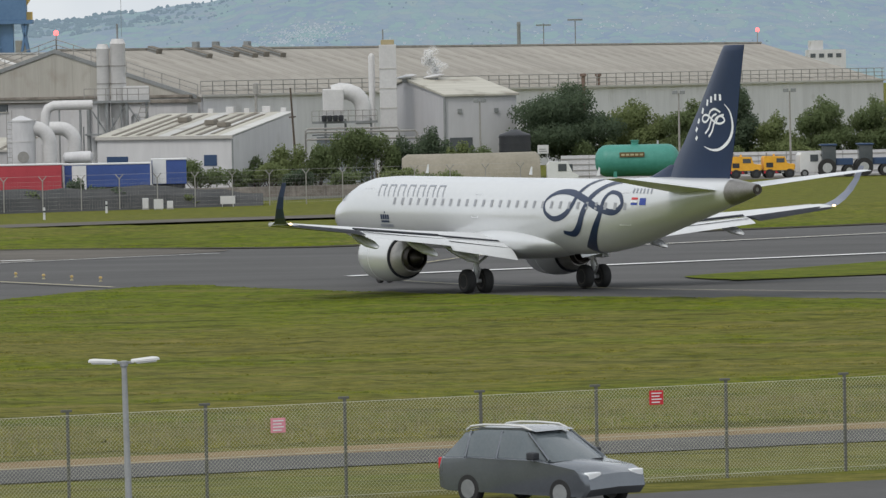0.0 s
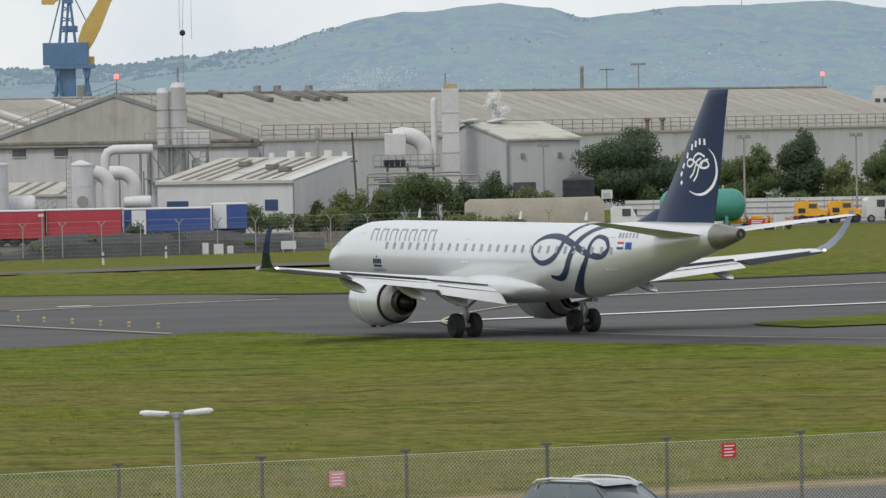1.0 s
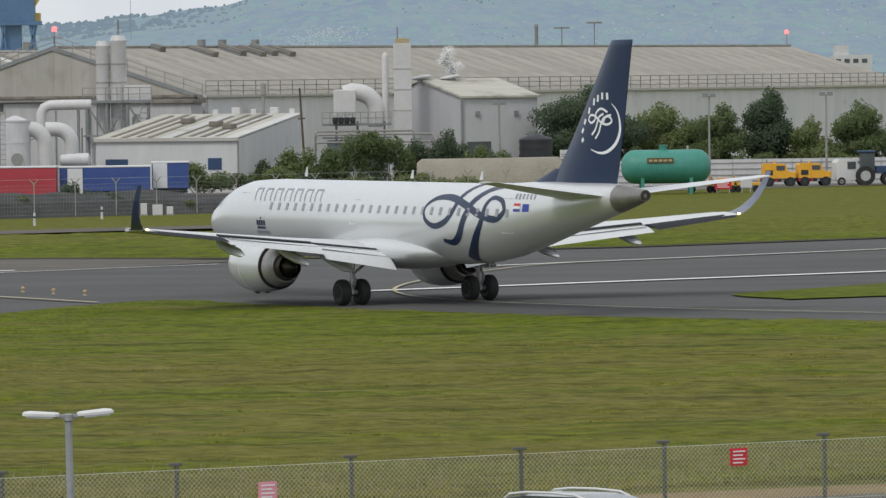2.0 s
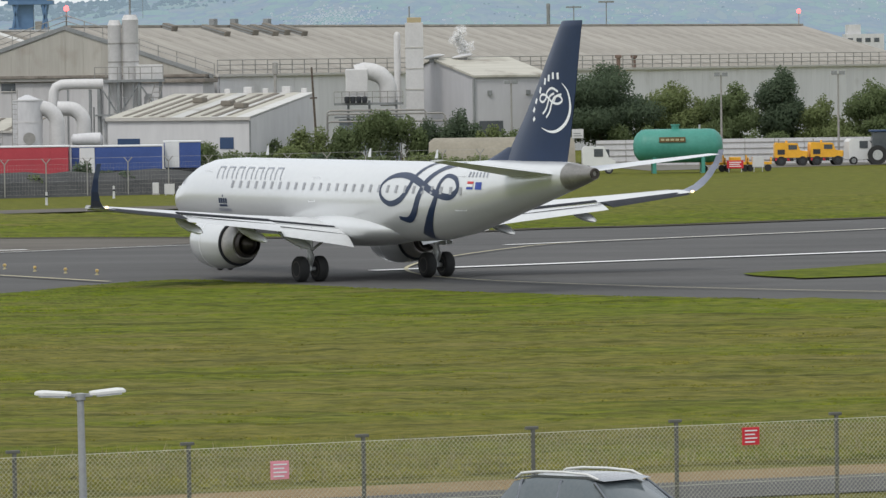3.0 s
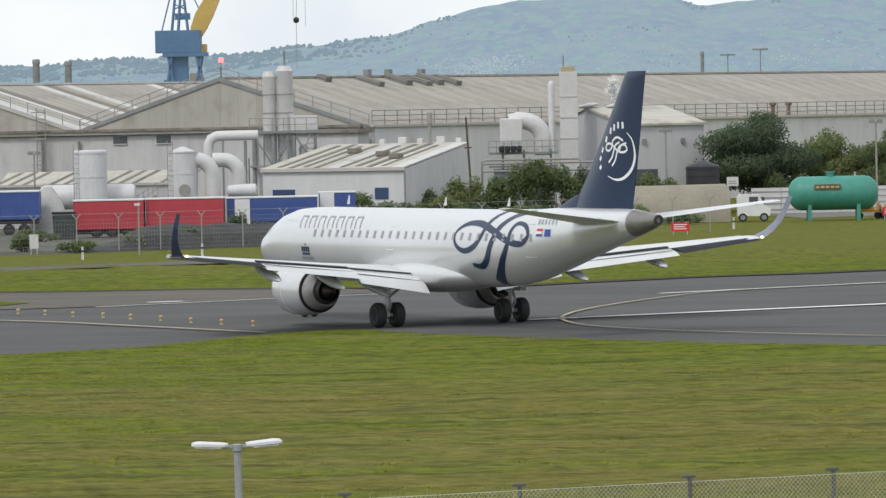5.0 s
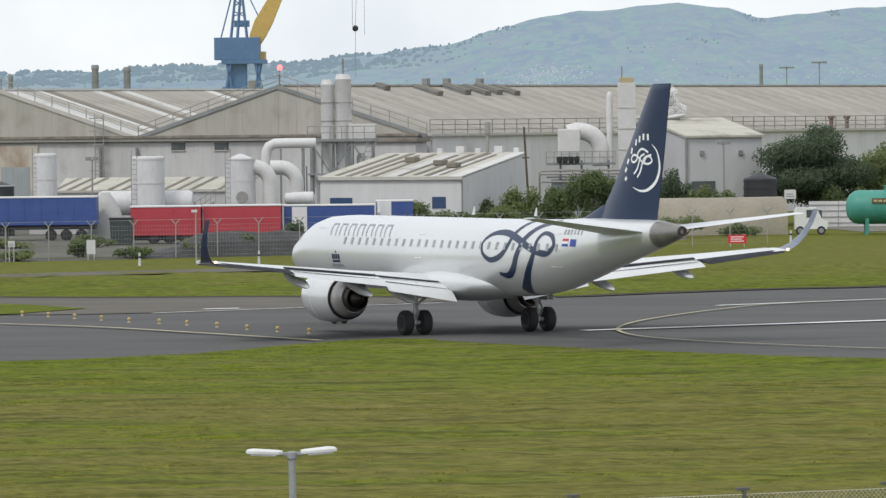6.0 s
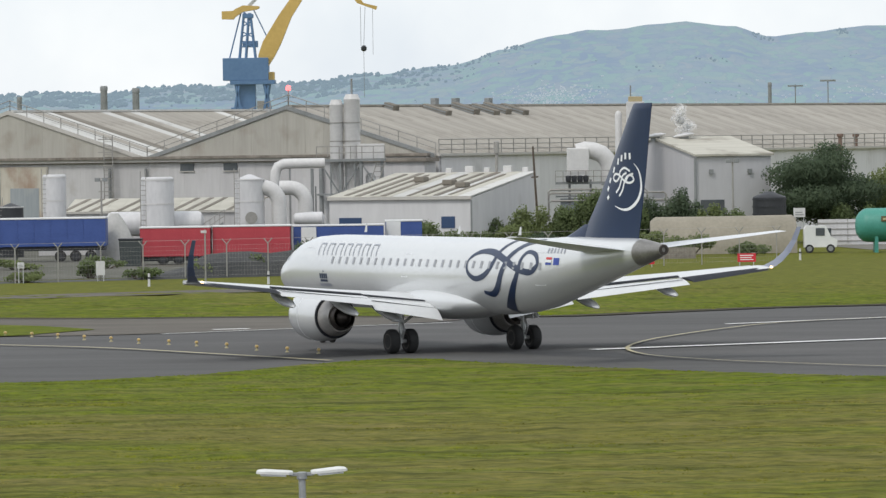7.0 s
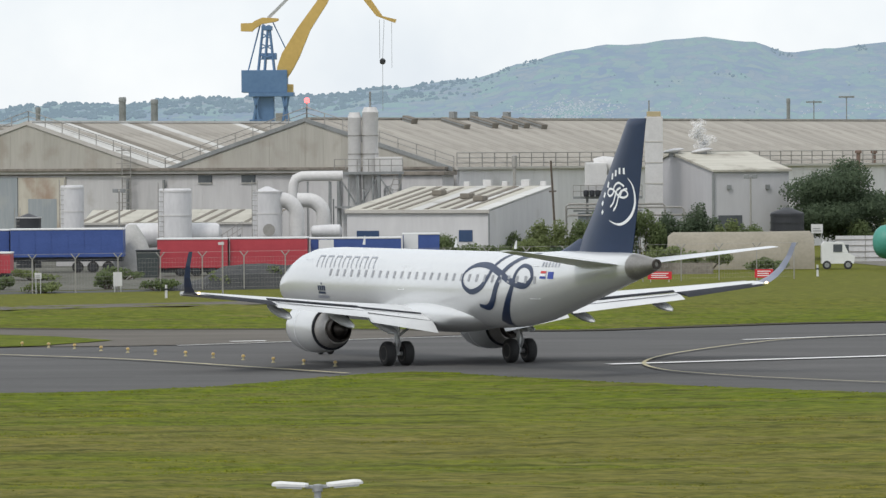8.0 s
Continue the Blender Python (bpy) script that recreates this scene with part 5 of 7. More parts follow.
# lean-to with a striped roof behind the tanks
lean = thing("lean_to_shed", "low lean-to shed with a striped stained roof at the wall", "shed", pose(-40.5, 464, 0, 0, 0, -8))
part("wall", boxes((0, 17, 0, 0.2, 0, 3.3)), WALL_PALE, lean)
lr = part("roof", boxes((-0.1, 17.1, -0.2, 0.1, 3.25, 3.42)), LEDGE_PALE, lean, "pale eave board")
for i in range(14):
    o = part("roof_sheet", boxes((1.22 * i, 1.22 * i + 1.2, -0.2, 4.2, 0, 0.08)), ROOF_CREAM, lr)
    o.matrix_basis = Matrix.Translation((0, 0, 3.42)) @ Matrix.Rotation(radians(14), 4, "X")
    if i % 4 != 3:
        ring = [(1.22 * i - 0.3, -0.15), (1.22 * i + 0.1, -0.15), (1.22 * i + 1.5, 4.0), (1.22 * i + 1.1, 4.0)]
        o = part("roof_strip", loft(bmesh.new(), [[(x, y, z) for x, y in ring] for z in (0.084, 0.12)]), ROOF_DARK, lr, "grimy roof-light strip")
        o.matrix_basis = Matrix.Translation((0, 0, 3.42)) @ Matrix.Rotation(radians(14), 4, "X")
# stairs and railings beside the filter tank
stairs = thing("steel_stairs", "grey steel stair and railings beside the filter tank", "stairs", pose(-27.6, 433, 0))
for i in range(9):
    part("tread", boxes((0.3 * i, 0.3 * i + 0.28, -0.4, 0.4, 1.0 + 0.2 * i, 1.04 + 0.2 * i)), GRIMY, stairs)
part("stringer", loft(bmesh.new(), [[(x, y, z) for y in (-0.44, -0.4) for z in ((z0, z0 + 0.25) if y < -0.41 else (z0 + 0.25, z0))] for x, z0 in ((0, 0.8), (2.7, 2.6))]), GRIMY, stairs)
bm2 = bmesh.new()
for i in range(8):
    rod(bm2, (0.4 * i, -0.42, 0.0), (0.4 * i, -0.42, 2.0 + 0.26 * i), 0.03, None, 5)
for h in (1.5, 2.0):
    rod(bm2, (0, -0.42, h), (2.8, -0.42, h + 1.82), 0.035, None, 5)
part("hand_rail", bm2, RAIL, stairs)
part("fan_cover", lathe(bmesh.new(), [(0, 0.5), (0.1, 0.5), (0.1, 0.1)], (4.9, 1.0, 3.1), (0, -1, 0), 18), RAIL, stairs)
# far white block beyond the roofs
wb = thing("white_block", "white flat-roofed block beyond the far gable", "building", pose(93.5, 905, 0))
part("wall", boxes((-2.0, 4.5, 0, 6, 0, 12.6)), TANK_WHITE, wb)
part("wall", boxes((-1.6, 0.6, 0.5, 5, 12.6, 14.2)), TANK_WHITE, wb)
for i in range(4):
    part("window", boxes((-1.7 + 1.5 * i, -0.8 + 1.5 * i, -0.05, 0.0, 11.2, 11.9)), GLASS_DARK, wb)

# rusty sliding doors in the front wall
RUSTY = sheet_mat("rust_streaked_door", (0.42, 0.39, 0.33), (0.52, 0.49, 0.43), 0.8, (2.5, 1, 0.2), 0.05, (0.22, 0.10, 0.05), 0.52)
SLATE = sheet_mat("blue_grey_sliding_door", (0.25, 0.28, 0.30), (0.34, 0.36, 0.38), 0.75, (2.0, 1, 0.2), 0.05, (0.40, 0.40, 0.38), 0.60)
hangar_door = part("sliding_door", boxes((-33.0, -27.4, -0.06, 0.09, 0, 7.3)), RUSTY, factory, "rust-streaked cream sliding door")
part("door_panel", boxes((-31.8, -28.4, -0.10, -0.07, 0, 5.3)), SLATE, hangar_door, "grey inset panel")
part("sliding_door", boxes((-44.0, -33.1, -0.06, 0.09, 0, 7.3)), SLATE, factory, "blue-grey sliding door")
tank_upright(-43.0, 441, 1.05, 4.5, "black squat tank beside the low roof", 0.4, BLACK_PLASTIC)
lowr = thing("low_store", "low flat-roofed white store in the yard", "shed", pose(-41.2, 446, 0))
part("wall", boxes((0, 5.2, 0, 4, 0, 3.0)), WALL_PALE, lowr)
part("roof", boxes((-0.2, 5.4, -0.2, 4.2, 3.0, 3.18), bevel=0.03), ROOF_LIGHT, lowr, "pale flat roof")
skip_ = thing("waste_skip", "dark green-grey waste container by the trailers", "container", pose(-31.0, 401, 0))
part("body", loft(bmesh.new(), [[(x, y, z) for x, y in ((0.1 * k, 0.1 * k), (1.7 - 0.1 * k, 0.1 * k), (1.7 - 0.1 * k, 1.5), (0.1 * k, 1.5))] for k, z in ((1, 0), (0, 2.0))]), mat("dark_skip_paint", (0.03, 0.04, 0.04), (0.06, 0.07, 0.07), 0.7), skip_)
part("lid", boxes((-0.05, 1.75, -0.05, 1.55, 2.0, 2.12), bevel=0.03), BLACK_PLASTIC, skip_)


# ---- trailers and tanks in the yard ----
def trailer(x, y, length, turn, tilt_material, label, z0=0.55, z1=2.95, group="parked trailers"):
    t_ = thing("box_trailer", label, "trailer", pose(x, y, 0, 0, 0, turn), group)
    part("body", boxes((0, length, 0, 2.5, z0 + 0.35, z1 - 0.1), bevel=0.03), tilt_material, t_)
    part("roof", boxes((-0.05, length + 0.05, -0.05, 2.55, z1 - 0.1, z1 + 0.02), bevel=0.03), WHITE_PANEL, t_, "white roof edge")
    part("chassis", boxes((0.1, length - 0.1, 0.3, 2.2, z0, z0 + 0.33)), BLACK_PLASTIC, t_)
    for i in range(int(length / 1.3)):
        part("curtain_strap", boxes((0.6 + 1.3 * i, 0.66 + 1.3 * i, -0.03, 0.0, z0 + 0.3, z1 - 0.15)), tilt_material, t_)
    for k in range(3):
        w = part("wheel", lathe(bmesh.new(), [(-0.14, 0.3), (-0.14, 0.46), (0.14, 0.46), (0.14, 0.3)], (length - 1.2 - 1.2 * k, 0.2, 0.46), (0, 1, 0), 16), RUBBER, t_)
        part("rim", lathe(bmesh.new(), [(-0.16, 0.05), (-0.16, 0.29), (0.1, 0.29)], (length - 1.2 - 1.2 * k, 0.2, 0.46), (0, 1, 0), 12), BLACK_PLASTIC, w)
    for y_ in (0.4, 1.9):
        part("landing_leg", boxes((1.6, 1.75, y_, y_ + 0.15, 0.0, z0)), GRIMY, t_)
    return t_


trailer(-42.4, 420, 8.9, 0, BLUE_TILT, "blue curtain-sided trailer parked behind the fence", 0.9, 3.5)
trailer(-55.1, 421, 12.5, 0, BLUE_TILT, "blue curtain-sided trailer further along the yard", 0.9, 3.45)
trailer(-29.7, 405, 5.35, 0, RED_TILT, "red curtain-sided trailer parked behind the fence", 0.3, 2.9)
trailer(-24.2, 405.5, 5.9, 0, RED_TILT, "red curtain-sided trailer with a white roof edge", 0.3, 2.92)
tr = trailer(-18.2, 407, 7.0, 1.5, BLUE_TILT, "blue curtain-sided trailer with white end panel", 0.6, 2.85)
part("end_panel", boxes((0.7, 1.85, -0.06, -0.01, 0.75, 2.7), (0.0, 0.1, -0.06, -0.01, 0.75, 2.7)), WHITE_PANEL, tr, "white panel")
tr = trailer(-11.1, 409, 2.8, 2, BLUE_TILT, "short blue container with white doors", 0.7, 3.1)
part("door", boxes((0.05, 1.15, -0.06, -0.01, 1.1, 3.0)), WHITE_PANEL, tr, "white rear doors")

trailer(-46.5, 395, 6.6, 0, RED_TILT, "red curtain-sided trailer beside the blue ones", 0.2, 2.1)
pl = thing("camera_pole", "slim grey camera pole beside the airfield fence", "pole", pose(-21.5, 352, 0))
part("pole", rod(bmesh.new(), (0, 0, 0), (0, 0, 3.5), 0.06, 0.05, 8), RAIL, pl)
part("camera", boxes((-0.28, 0.1, -0.08, 0.08, 3.25, 3.42), bevel=0.02), TANK_WHITE, pl)

gt = thing("green_tank", "large sea-green horizontal fuel tank on saddles", "tank", pose(28.75, 415, 0))
part("shell", lathe(bmesh.new(), [(-3.48, 0.25), (-3.42, 0.6), (-3.2, 0.98), (-2.85, 1.25), (-2.5, 1.32), (2.5, 1.32), (2.85, 1.25), (3.2, 0.98), (3.42, 0.6), (3.48, 0.25)], (0, 0, 2.12), (1, 0, 0), 36),
     GREEN_TANK, gt, "", True)
for x in (-1.9, 1.9):
    part("saddle", boxes((x - 0.14, x + 0.14, -1.0, 1.0, 0, 1.3)), GREEN_TANK, gt)
part("name_plate", boxes((-1.55, 0.5, -1.37, -1.30, 2.42, 2.82)), mat("brown_plate", (0.10, 0.06, 0.02), (0.16, 0.10, 0.04), 0.6), gt, "dark brown plate with worn lettering")
for i in range(5):
    part("plate_bar", boxes((-1.42 + i * 0.38, -1.14 + i * 0.38, -1.385, -1.372, 2.54, 2.70)), YELLOW_MARK, gt)
part("manhole", lathe(bmesh.new(), [(0, 0.3), (0.3, 0.3), (0.3, 0.36), (0.4, 0.36)], (-0.2, 0, 3.4), (0, 0, 1), 14), GREEN_TANK, gt)
part("vent_pipe", rod(bmesh.new(), (1.7, 0, 3.3), (1.7, 0, 3.75), 0.08, None, 8), STEEL, gt)

vault = thing("concrete_vault", "long weathered beige half-round concrete store", "store", pose(9.9, 418, 0))
part("shell", loft(bmesh.new(), [[(x, 2.1 * math.cos(math.pi * j / 16), 0.02 + (2.95 - e) * math.sin(math.pi * j / 16)) for j in range(17)] for x, e in ((-0.5, 0.35), (-0.1, 0.04), (5, 0.04), (10.6, 0.0), (10.9, 0.3))]),
     BEIGE, vault, "", True)
wt = thing("water_tank", "black plastic water tank on a stand", "tank", pose(19.75, 440, 0))
part("shell", lathe(bmesh.new(), [(2.3, 1.38), (4.1, 1.38), (4.2, 1.3), (4.4, 0.7), (4.6, 0.3)], (0, 0, 0), (0, 0, 1), 26), BLACK_PLASTIC, wt, "", True)
for z in (2.7, 3.3, 3.9):
    part("rib", lathe(bmesh.new(), [(0, 1.38), (0, 1.43), (0.1, 1.43), (0.1, 1.38)], (0, 0, z), (0, 0, 1), 26), BLACK_PLASTIC, wt)
part("stand", boxes((-1.3, 1.3, -1.3, 1.3, 0, 2.28)), GRIMY, wt)


# ---- ground vehicles by the far fence ----
def yellow_tractor(x, y, turn, label):
    v = thing("airport_tug", label, "vehicle", pose(x, y, 0, 0, 0, turn), "yellow ground vehicles")
    part("body", loft(bmesh.new(), [[(-1.3, y_, 0.7), (1.3, y_, 0.66), (1.3, y_, 1.15), (0.75, y_, 1.3), (0.55, y_, 1.86), (-1.2, y_, 1.92), (-1.3, y_, 1.75)] for y_ in (-0.8, 0.8)]), YELLOW, v)
    part("bonnet", boxes((0.5, 1.45, -0.7, 0.7, 0.72, 1.22), bevel=0.1), YELLOW, v)
    part("skirt", boxes((-1.4, 1.35, -0.85, 0.85, 0.4, 0.69)), BLACK_PLASTIC, v)
    for i in range(5):
        part("chevron", boxes((-1.3 + 0.5 * i, -1.08 + 0.5 * i, -0.88, -0.855, 0.44, 0.64)), WHITE_PANEL if i % 2 else RED_SIGN, v)
    for wx in (-0.8, 0.95):
        for wy in (-0.75, 0.75):
            w = part("wheel", lathe(bmesh.new(), [(-0.15, 0.22), (-0.15, 0.40), (0.15, 0.40), (0.15, 0.22)], (wx, wy, 0.40), (0, 1, 0), 16), RUBBER, v)
            part("rim", lathe(bmesh.new(), [(-0.17, 0.05), (-0.17, 0.2), (0.17, 0.2), (0.17, 0.05)], (wx, wy, 0.40), (0, 1, 0), 12), BLACK_PLASTIC, w)
    part("beacon", lathe(bmesh.new(), [(0, 0.1), (0.18, 0.08)], (-0.3, 0, 1.9), (0, 0, 1), 8), YELLOW, v)
    part("grille", boxes((-1.1, -0.5, -0.83, -0.81, 0.95, 1.35)), BLACK_PLASTIC, v)
    part("window", boxes((-0.2, 0.5, -0.83, -0.81, 1.35, 1.72)), GLASS_DARK, v)
    part("exhaust", rod(bmesh.new(), (-0.9, 0.3, 1.85), (-0.9, 0.3, 2.2), 0.06, None, 8), GRIMY, v)
    part("step", boxes((-0.2, 0.6, -0.95, -0.8, 0.55, 0.62)), BLACK_PLASTIC, v)
    return v


yellow_tractor(39.4, 436, 0, "yellow boxy airport tug parked on the service road")
yellow_tractor(42.3, 436.5, 4, "yellow boxy airport tug beside its twin")


def cart(x, y, material, label):
    v = thing("baggage_dolly", label, "trolley", pose(x, y, 0), "low yellow dollies")
    part("deck", boxes((-1.0, 1.0, -0.5, 0.5, 0.55, 0.75), bevel=0.02), material, v)
    part("rail", boxes((-1.0, -0.94, -0.5, 0.5, 0.75, 1.3), (0.94, 1.0, -0.5, 0.5, 0.75, 1.1)), material, v)
    part("engine_box", boxes((-0.5, 0.4, -0.4, 0.4, 0.75, 1.15), bevel=0.05), material, v)
    for wx in (-0.7, 0.7):
        part("wheel", lathe(bmesh.new(), [(-0.1, 0.15), (-0.1, 0.28), (0.1, 0.28), (0.1, 0.15)], (wx, -0.4, 0.28), (0, 1, 0), 12), RUBBER, v)


for x in (31.6, 33.4, 35.2):
    cart(x, 417, YELLOW, "low yellow baggage dolly on the service road")


def van(x, y, turn, material, label, name="van"):
    v = thing(name, label, "van", pose(x, y, 0, 0, 0, turn))
    part("body", loft(bmesh.new(), [[(-1.1, y_, 0.45), (1.4, y_, 0.45), (1.5, y_, 1.0), (1.0, y_, 1.25), (0.6, y_, 2.1), (-0.9, y_, 2.15), (-1.1, y_, 1.9)] for y_ in (-0.85, 0.85)]), material, v)
    part("window", boxes((-0.2, 0.5, -0.88, -0.86, 1.35, 1.95)), GLASS_DARK, v)
    part("windscreen", boxes((0.72, 1.02, -0.7, 0.7, 1.3, 1.9)), GLASS_DARK, v)
    for wx in (-0.7, 0.95):
        w = part("wheel", lathe(bmesh.new(), [(-0.12, 0.2), (-0.12, 0.34), (0.12, 0.34), (0.12, 0.2)], (wx, -0.78, 0.34), (0, 1, 0), 14), RUBBER, v)
        part("rim", lathe(bmesh.new(), [(-0.13, 0.04), (-0.13, 0.2), (0.1, 0.2)], (wx, -0.78, 0.34), (0, 1, 0), 10), GRIMY, w)
    return v


van(22.4, 416, 0, WHITE_PANEL, "small white van parked beside the green tank")
van(45.3, 438, 8, WHITE_PANEL, "white pick-up van behind the yellow tugs")


def farm_tractor(x, y):
    v = thing("blue_tractor", "dark blue farm tractor with large tyres on the service road", "tractor", pose(x, y, 0))
    part("bonnet", boxes((0.1, 1.6, -0.4, 0.4, 1.0, 1.6), bevel=0.08), BLUE_DOOR, v)
    cab = part("cab", boxes((-1.1, 0.1, -0.7, 0.7, 1.1, 2.7), bevel=0.08), GLASS_DARK, v, "dark glazed cab")
    part("cab_roof", boxes((-1.25, 0.2, -0.8, 0.8, 2.7, 2.85), bevel=0.05), BLUE_DOOR, cab)
    for wx, r in ((-0.7, 0.8), (1.2, 0.52)):
        for wy in (-0.8, 0.8):
            w = part("wheel", lathe(bmesh.new(), [(-0.22, r * 0.55), (-0.22, r), (0.22, r), (0.22, r * 0.55)], (wx, wy, r), (0, 1, 0), 20), RUBBER, v)
            part("rim", lathe(bmesh.new(), [(-0.23, 0.05), (-0.23, r * 0.53), (0.23, r * 0.53), (0.23, 0.05)], (wx, wy, r), (0, 1, 0), 14), STEEL, w)


bm = bmesh.new()
sheet(bm, [(27, 424), (66, 446), (66, 458), (24, 444)], 0.03)
solid("service_yard", bm, OLD_TAR, "pale worn hardstanding before the boundary wall", kind="structure")
farm_tractor(47.3, 437)
farm_tractor(50.6, 438)

# long white revetment wall behind the vehicles
white_wall = thing("boundary_wall", "low white ribbed boundary wall behind the vehicles", "wall", pose(24, 445, 0, 0, 0, 2))
for i in range(12):
    part("wall_panel", boxes((2.5 * i, 2.5 * i + 2.46, 0, 0.2, 0, 2.15)), TANK_WHITE, white_wall)
for i in range(4):
    part("rail", boxes((0, 30, -0.05, 0.0, 0.3 + 0.5 * i, 0.38 + 0.5 * i)), RAIL, white_wall)
kerb_wall = thing("low_wall", "low pale concrete wall before the bushes", "wall", pose(-9, 400, 0, 0, 0, 6))
for i in range(9):
    part("wall_block", boxes((2.4 * i, 2.4 * i + 2.37, 0, 0.3, 0, 0.85)), GUTTER, kerb_wall)

# dark bank and the airfield fence along it
bm = bmesh.new()
rings = []
for i in range(41):
    x = -60 + 1.45 * i
    y = 352 + (x + 60) * 0.55 - 8
    h = 1.55 + 0.8 * noise.noise((x * 0.22, 0, 7)) + 0.35 * noise.noise((x * 0.9, 0, 2))
    if x > -8:
        h *= max(0.15, 1 - (x + 8) / 12)
    if x < -22:
        h *= max(0.04, 1 - (-22 - x) / 5)
    rings.append([(x, y - 2.0, 0.0), (x, y - 1.2, h * 0.6), (x, y, h), (x, y + 1.5, h * 0.9), (x, y + 3, 0.0)])
loft(bm, rings)
solid("dark_bank", bm, BANK, "dark netted earth bank beside the airfield fence", "bank", kind="structure")


bm = bmesh.new()
sheet(bm, [(-90, 344), (-62, 347), (-24, 369), (-8, 383), (8, 396), (8, 470), (-90, 500)], 0.025)
solid("yard_ground", bm, YARD, "worn grey concrete yard behind the airfield fence", kind="structure")


def cranked_post(name="fence_post"):
    bm2 = bmesh.new()
    box(bm2, -0.04, 0.04, -0.04, 0.04, 0, 2.3)
    rod(bm2, (0, 0, 2.28), (-0.3, 0, 2.64), 0.04, None, 5)
    rod(bm2, (0, 0, 2.28), (0.3, 0, 2.64), 0.04, None, 5)
    return mesh_of(name, bm2, RAIL)


far_fence = thing("airfield_fence", "tall wire fence with cranked posts along the airfield", "fence")
post_me = cranked_post()
fence_pts = []
for i in range(30):
    x = -62 + 2.75 * i
    y = 341 + (x + 62) * 0.55
    fence_pts.append((x, y))
    ob = new("fence_post", post_me)
    ob.parent = far_fence
    ob.matrix_basis = pose(x, y, 0)
bm2 = bmesh.new()
for (x0, y0), (x1, y1) in zip(fence_pts, fence_pts[1:]):
    for k in range(8):
        rod(bm2, (x0, y0, 0.2 + 0.29 * k), (x1, y1, 0.2 + 0.29 * k), 0.006, None, 3)
    for dx in (-0.3, 0.3):
        rod(bm2, (x0 + dx, y0, 2.62), (x1 + dx, y1, 2.62), 0.008, None, 3)
    for k in range(14):
        u = k / 14
        x, y = x0 + (x1 - x0) * u, y0 + (y1 - y0) * u
        rod(bm2, (x, y, 0.1), (x, y, 2.25), 0.004, None, 3)
part("wire", bm2, RAIL, far_fence, "thin galvanised wire")


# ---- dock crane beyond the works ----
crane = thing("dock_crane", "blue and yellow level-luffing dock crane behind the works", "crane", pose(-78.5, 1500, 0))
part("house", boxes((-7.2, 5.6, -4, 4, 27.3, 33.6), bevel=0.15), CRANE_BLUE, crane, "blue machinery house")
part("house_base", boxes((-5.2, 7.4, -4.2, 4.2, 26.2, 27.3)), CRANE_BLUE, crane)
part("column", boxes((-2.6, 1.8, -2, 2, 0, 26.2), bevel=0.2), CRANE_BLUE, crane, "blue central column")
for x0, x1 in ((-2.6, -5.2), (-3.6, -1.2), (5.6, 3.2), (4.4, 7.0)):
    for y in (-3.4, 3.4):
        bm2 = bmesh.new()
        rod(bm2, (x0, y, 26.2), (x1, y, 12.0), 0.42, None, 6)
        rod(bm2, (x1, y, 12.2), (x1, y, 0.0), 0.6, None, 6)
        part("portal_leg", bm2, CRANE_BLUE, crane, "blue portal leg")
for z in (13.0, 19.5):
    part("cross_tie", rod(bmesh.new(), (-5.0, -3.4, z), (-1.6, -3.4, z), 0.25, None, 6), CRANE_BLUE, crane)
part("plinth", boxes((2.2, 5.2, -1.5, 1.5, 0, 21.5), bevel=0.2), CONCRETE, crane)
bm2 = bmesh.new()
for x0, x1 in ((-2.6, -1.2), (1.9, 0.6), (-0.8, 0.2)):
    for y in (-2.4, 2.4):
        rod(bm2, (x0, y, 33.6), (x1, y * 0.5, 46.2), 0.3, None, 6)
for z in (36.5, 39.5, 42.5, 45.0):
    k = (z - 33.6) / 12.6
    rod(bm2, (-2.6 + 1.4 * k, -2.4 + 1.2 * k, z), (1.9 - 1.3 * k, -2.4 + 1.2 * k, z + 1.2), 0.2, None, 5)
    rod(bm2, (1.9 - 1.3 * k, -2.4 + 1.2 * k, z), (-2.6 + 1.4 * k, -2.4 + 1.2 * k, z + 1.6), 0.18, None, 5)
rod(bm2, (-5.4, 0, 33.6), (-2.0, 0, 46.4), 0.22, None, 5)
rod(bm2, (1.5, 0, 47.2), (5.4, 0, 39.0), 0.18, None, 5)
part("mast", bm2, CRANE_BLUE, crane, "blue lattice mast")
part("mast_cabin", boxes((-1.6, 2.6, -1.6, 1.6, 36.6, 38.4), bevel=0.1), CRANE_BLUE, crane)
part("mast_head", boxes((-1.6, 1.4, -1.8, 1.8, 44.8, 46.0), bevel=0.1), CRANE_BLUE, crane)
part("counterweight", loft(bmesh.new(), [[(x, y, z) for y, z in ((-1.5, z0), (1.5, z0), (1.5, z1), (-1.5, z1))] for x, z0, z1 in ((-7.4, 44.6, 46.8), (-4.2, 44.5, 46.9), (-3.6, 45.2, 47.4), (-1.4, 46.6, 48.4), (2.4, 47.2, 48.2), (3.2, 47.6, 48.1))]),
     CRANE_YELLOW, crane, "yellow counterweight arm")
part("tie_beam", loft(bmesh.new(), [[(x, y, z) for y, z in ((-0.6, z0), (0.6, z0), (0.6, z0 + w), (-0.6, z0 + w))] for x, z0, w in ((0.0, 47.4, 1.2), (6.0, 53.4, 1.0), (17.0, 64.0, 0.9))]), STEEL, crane)
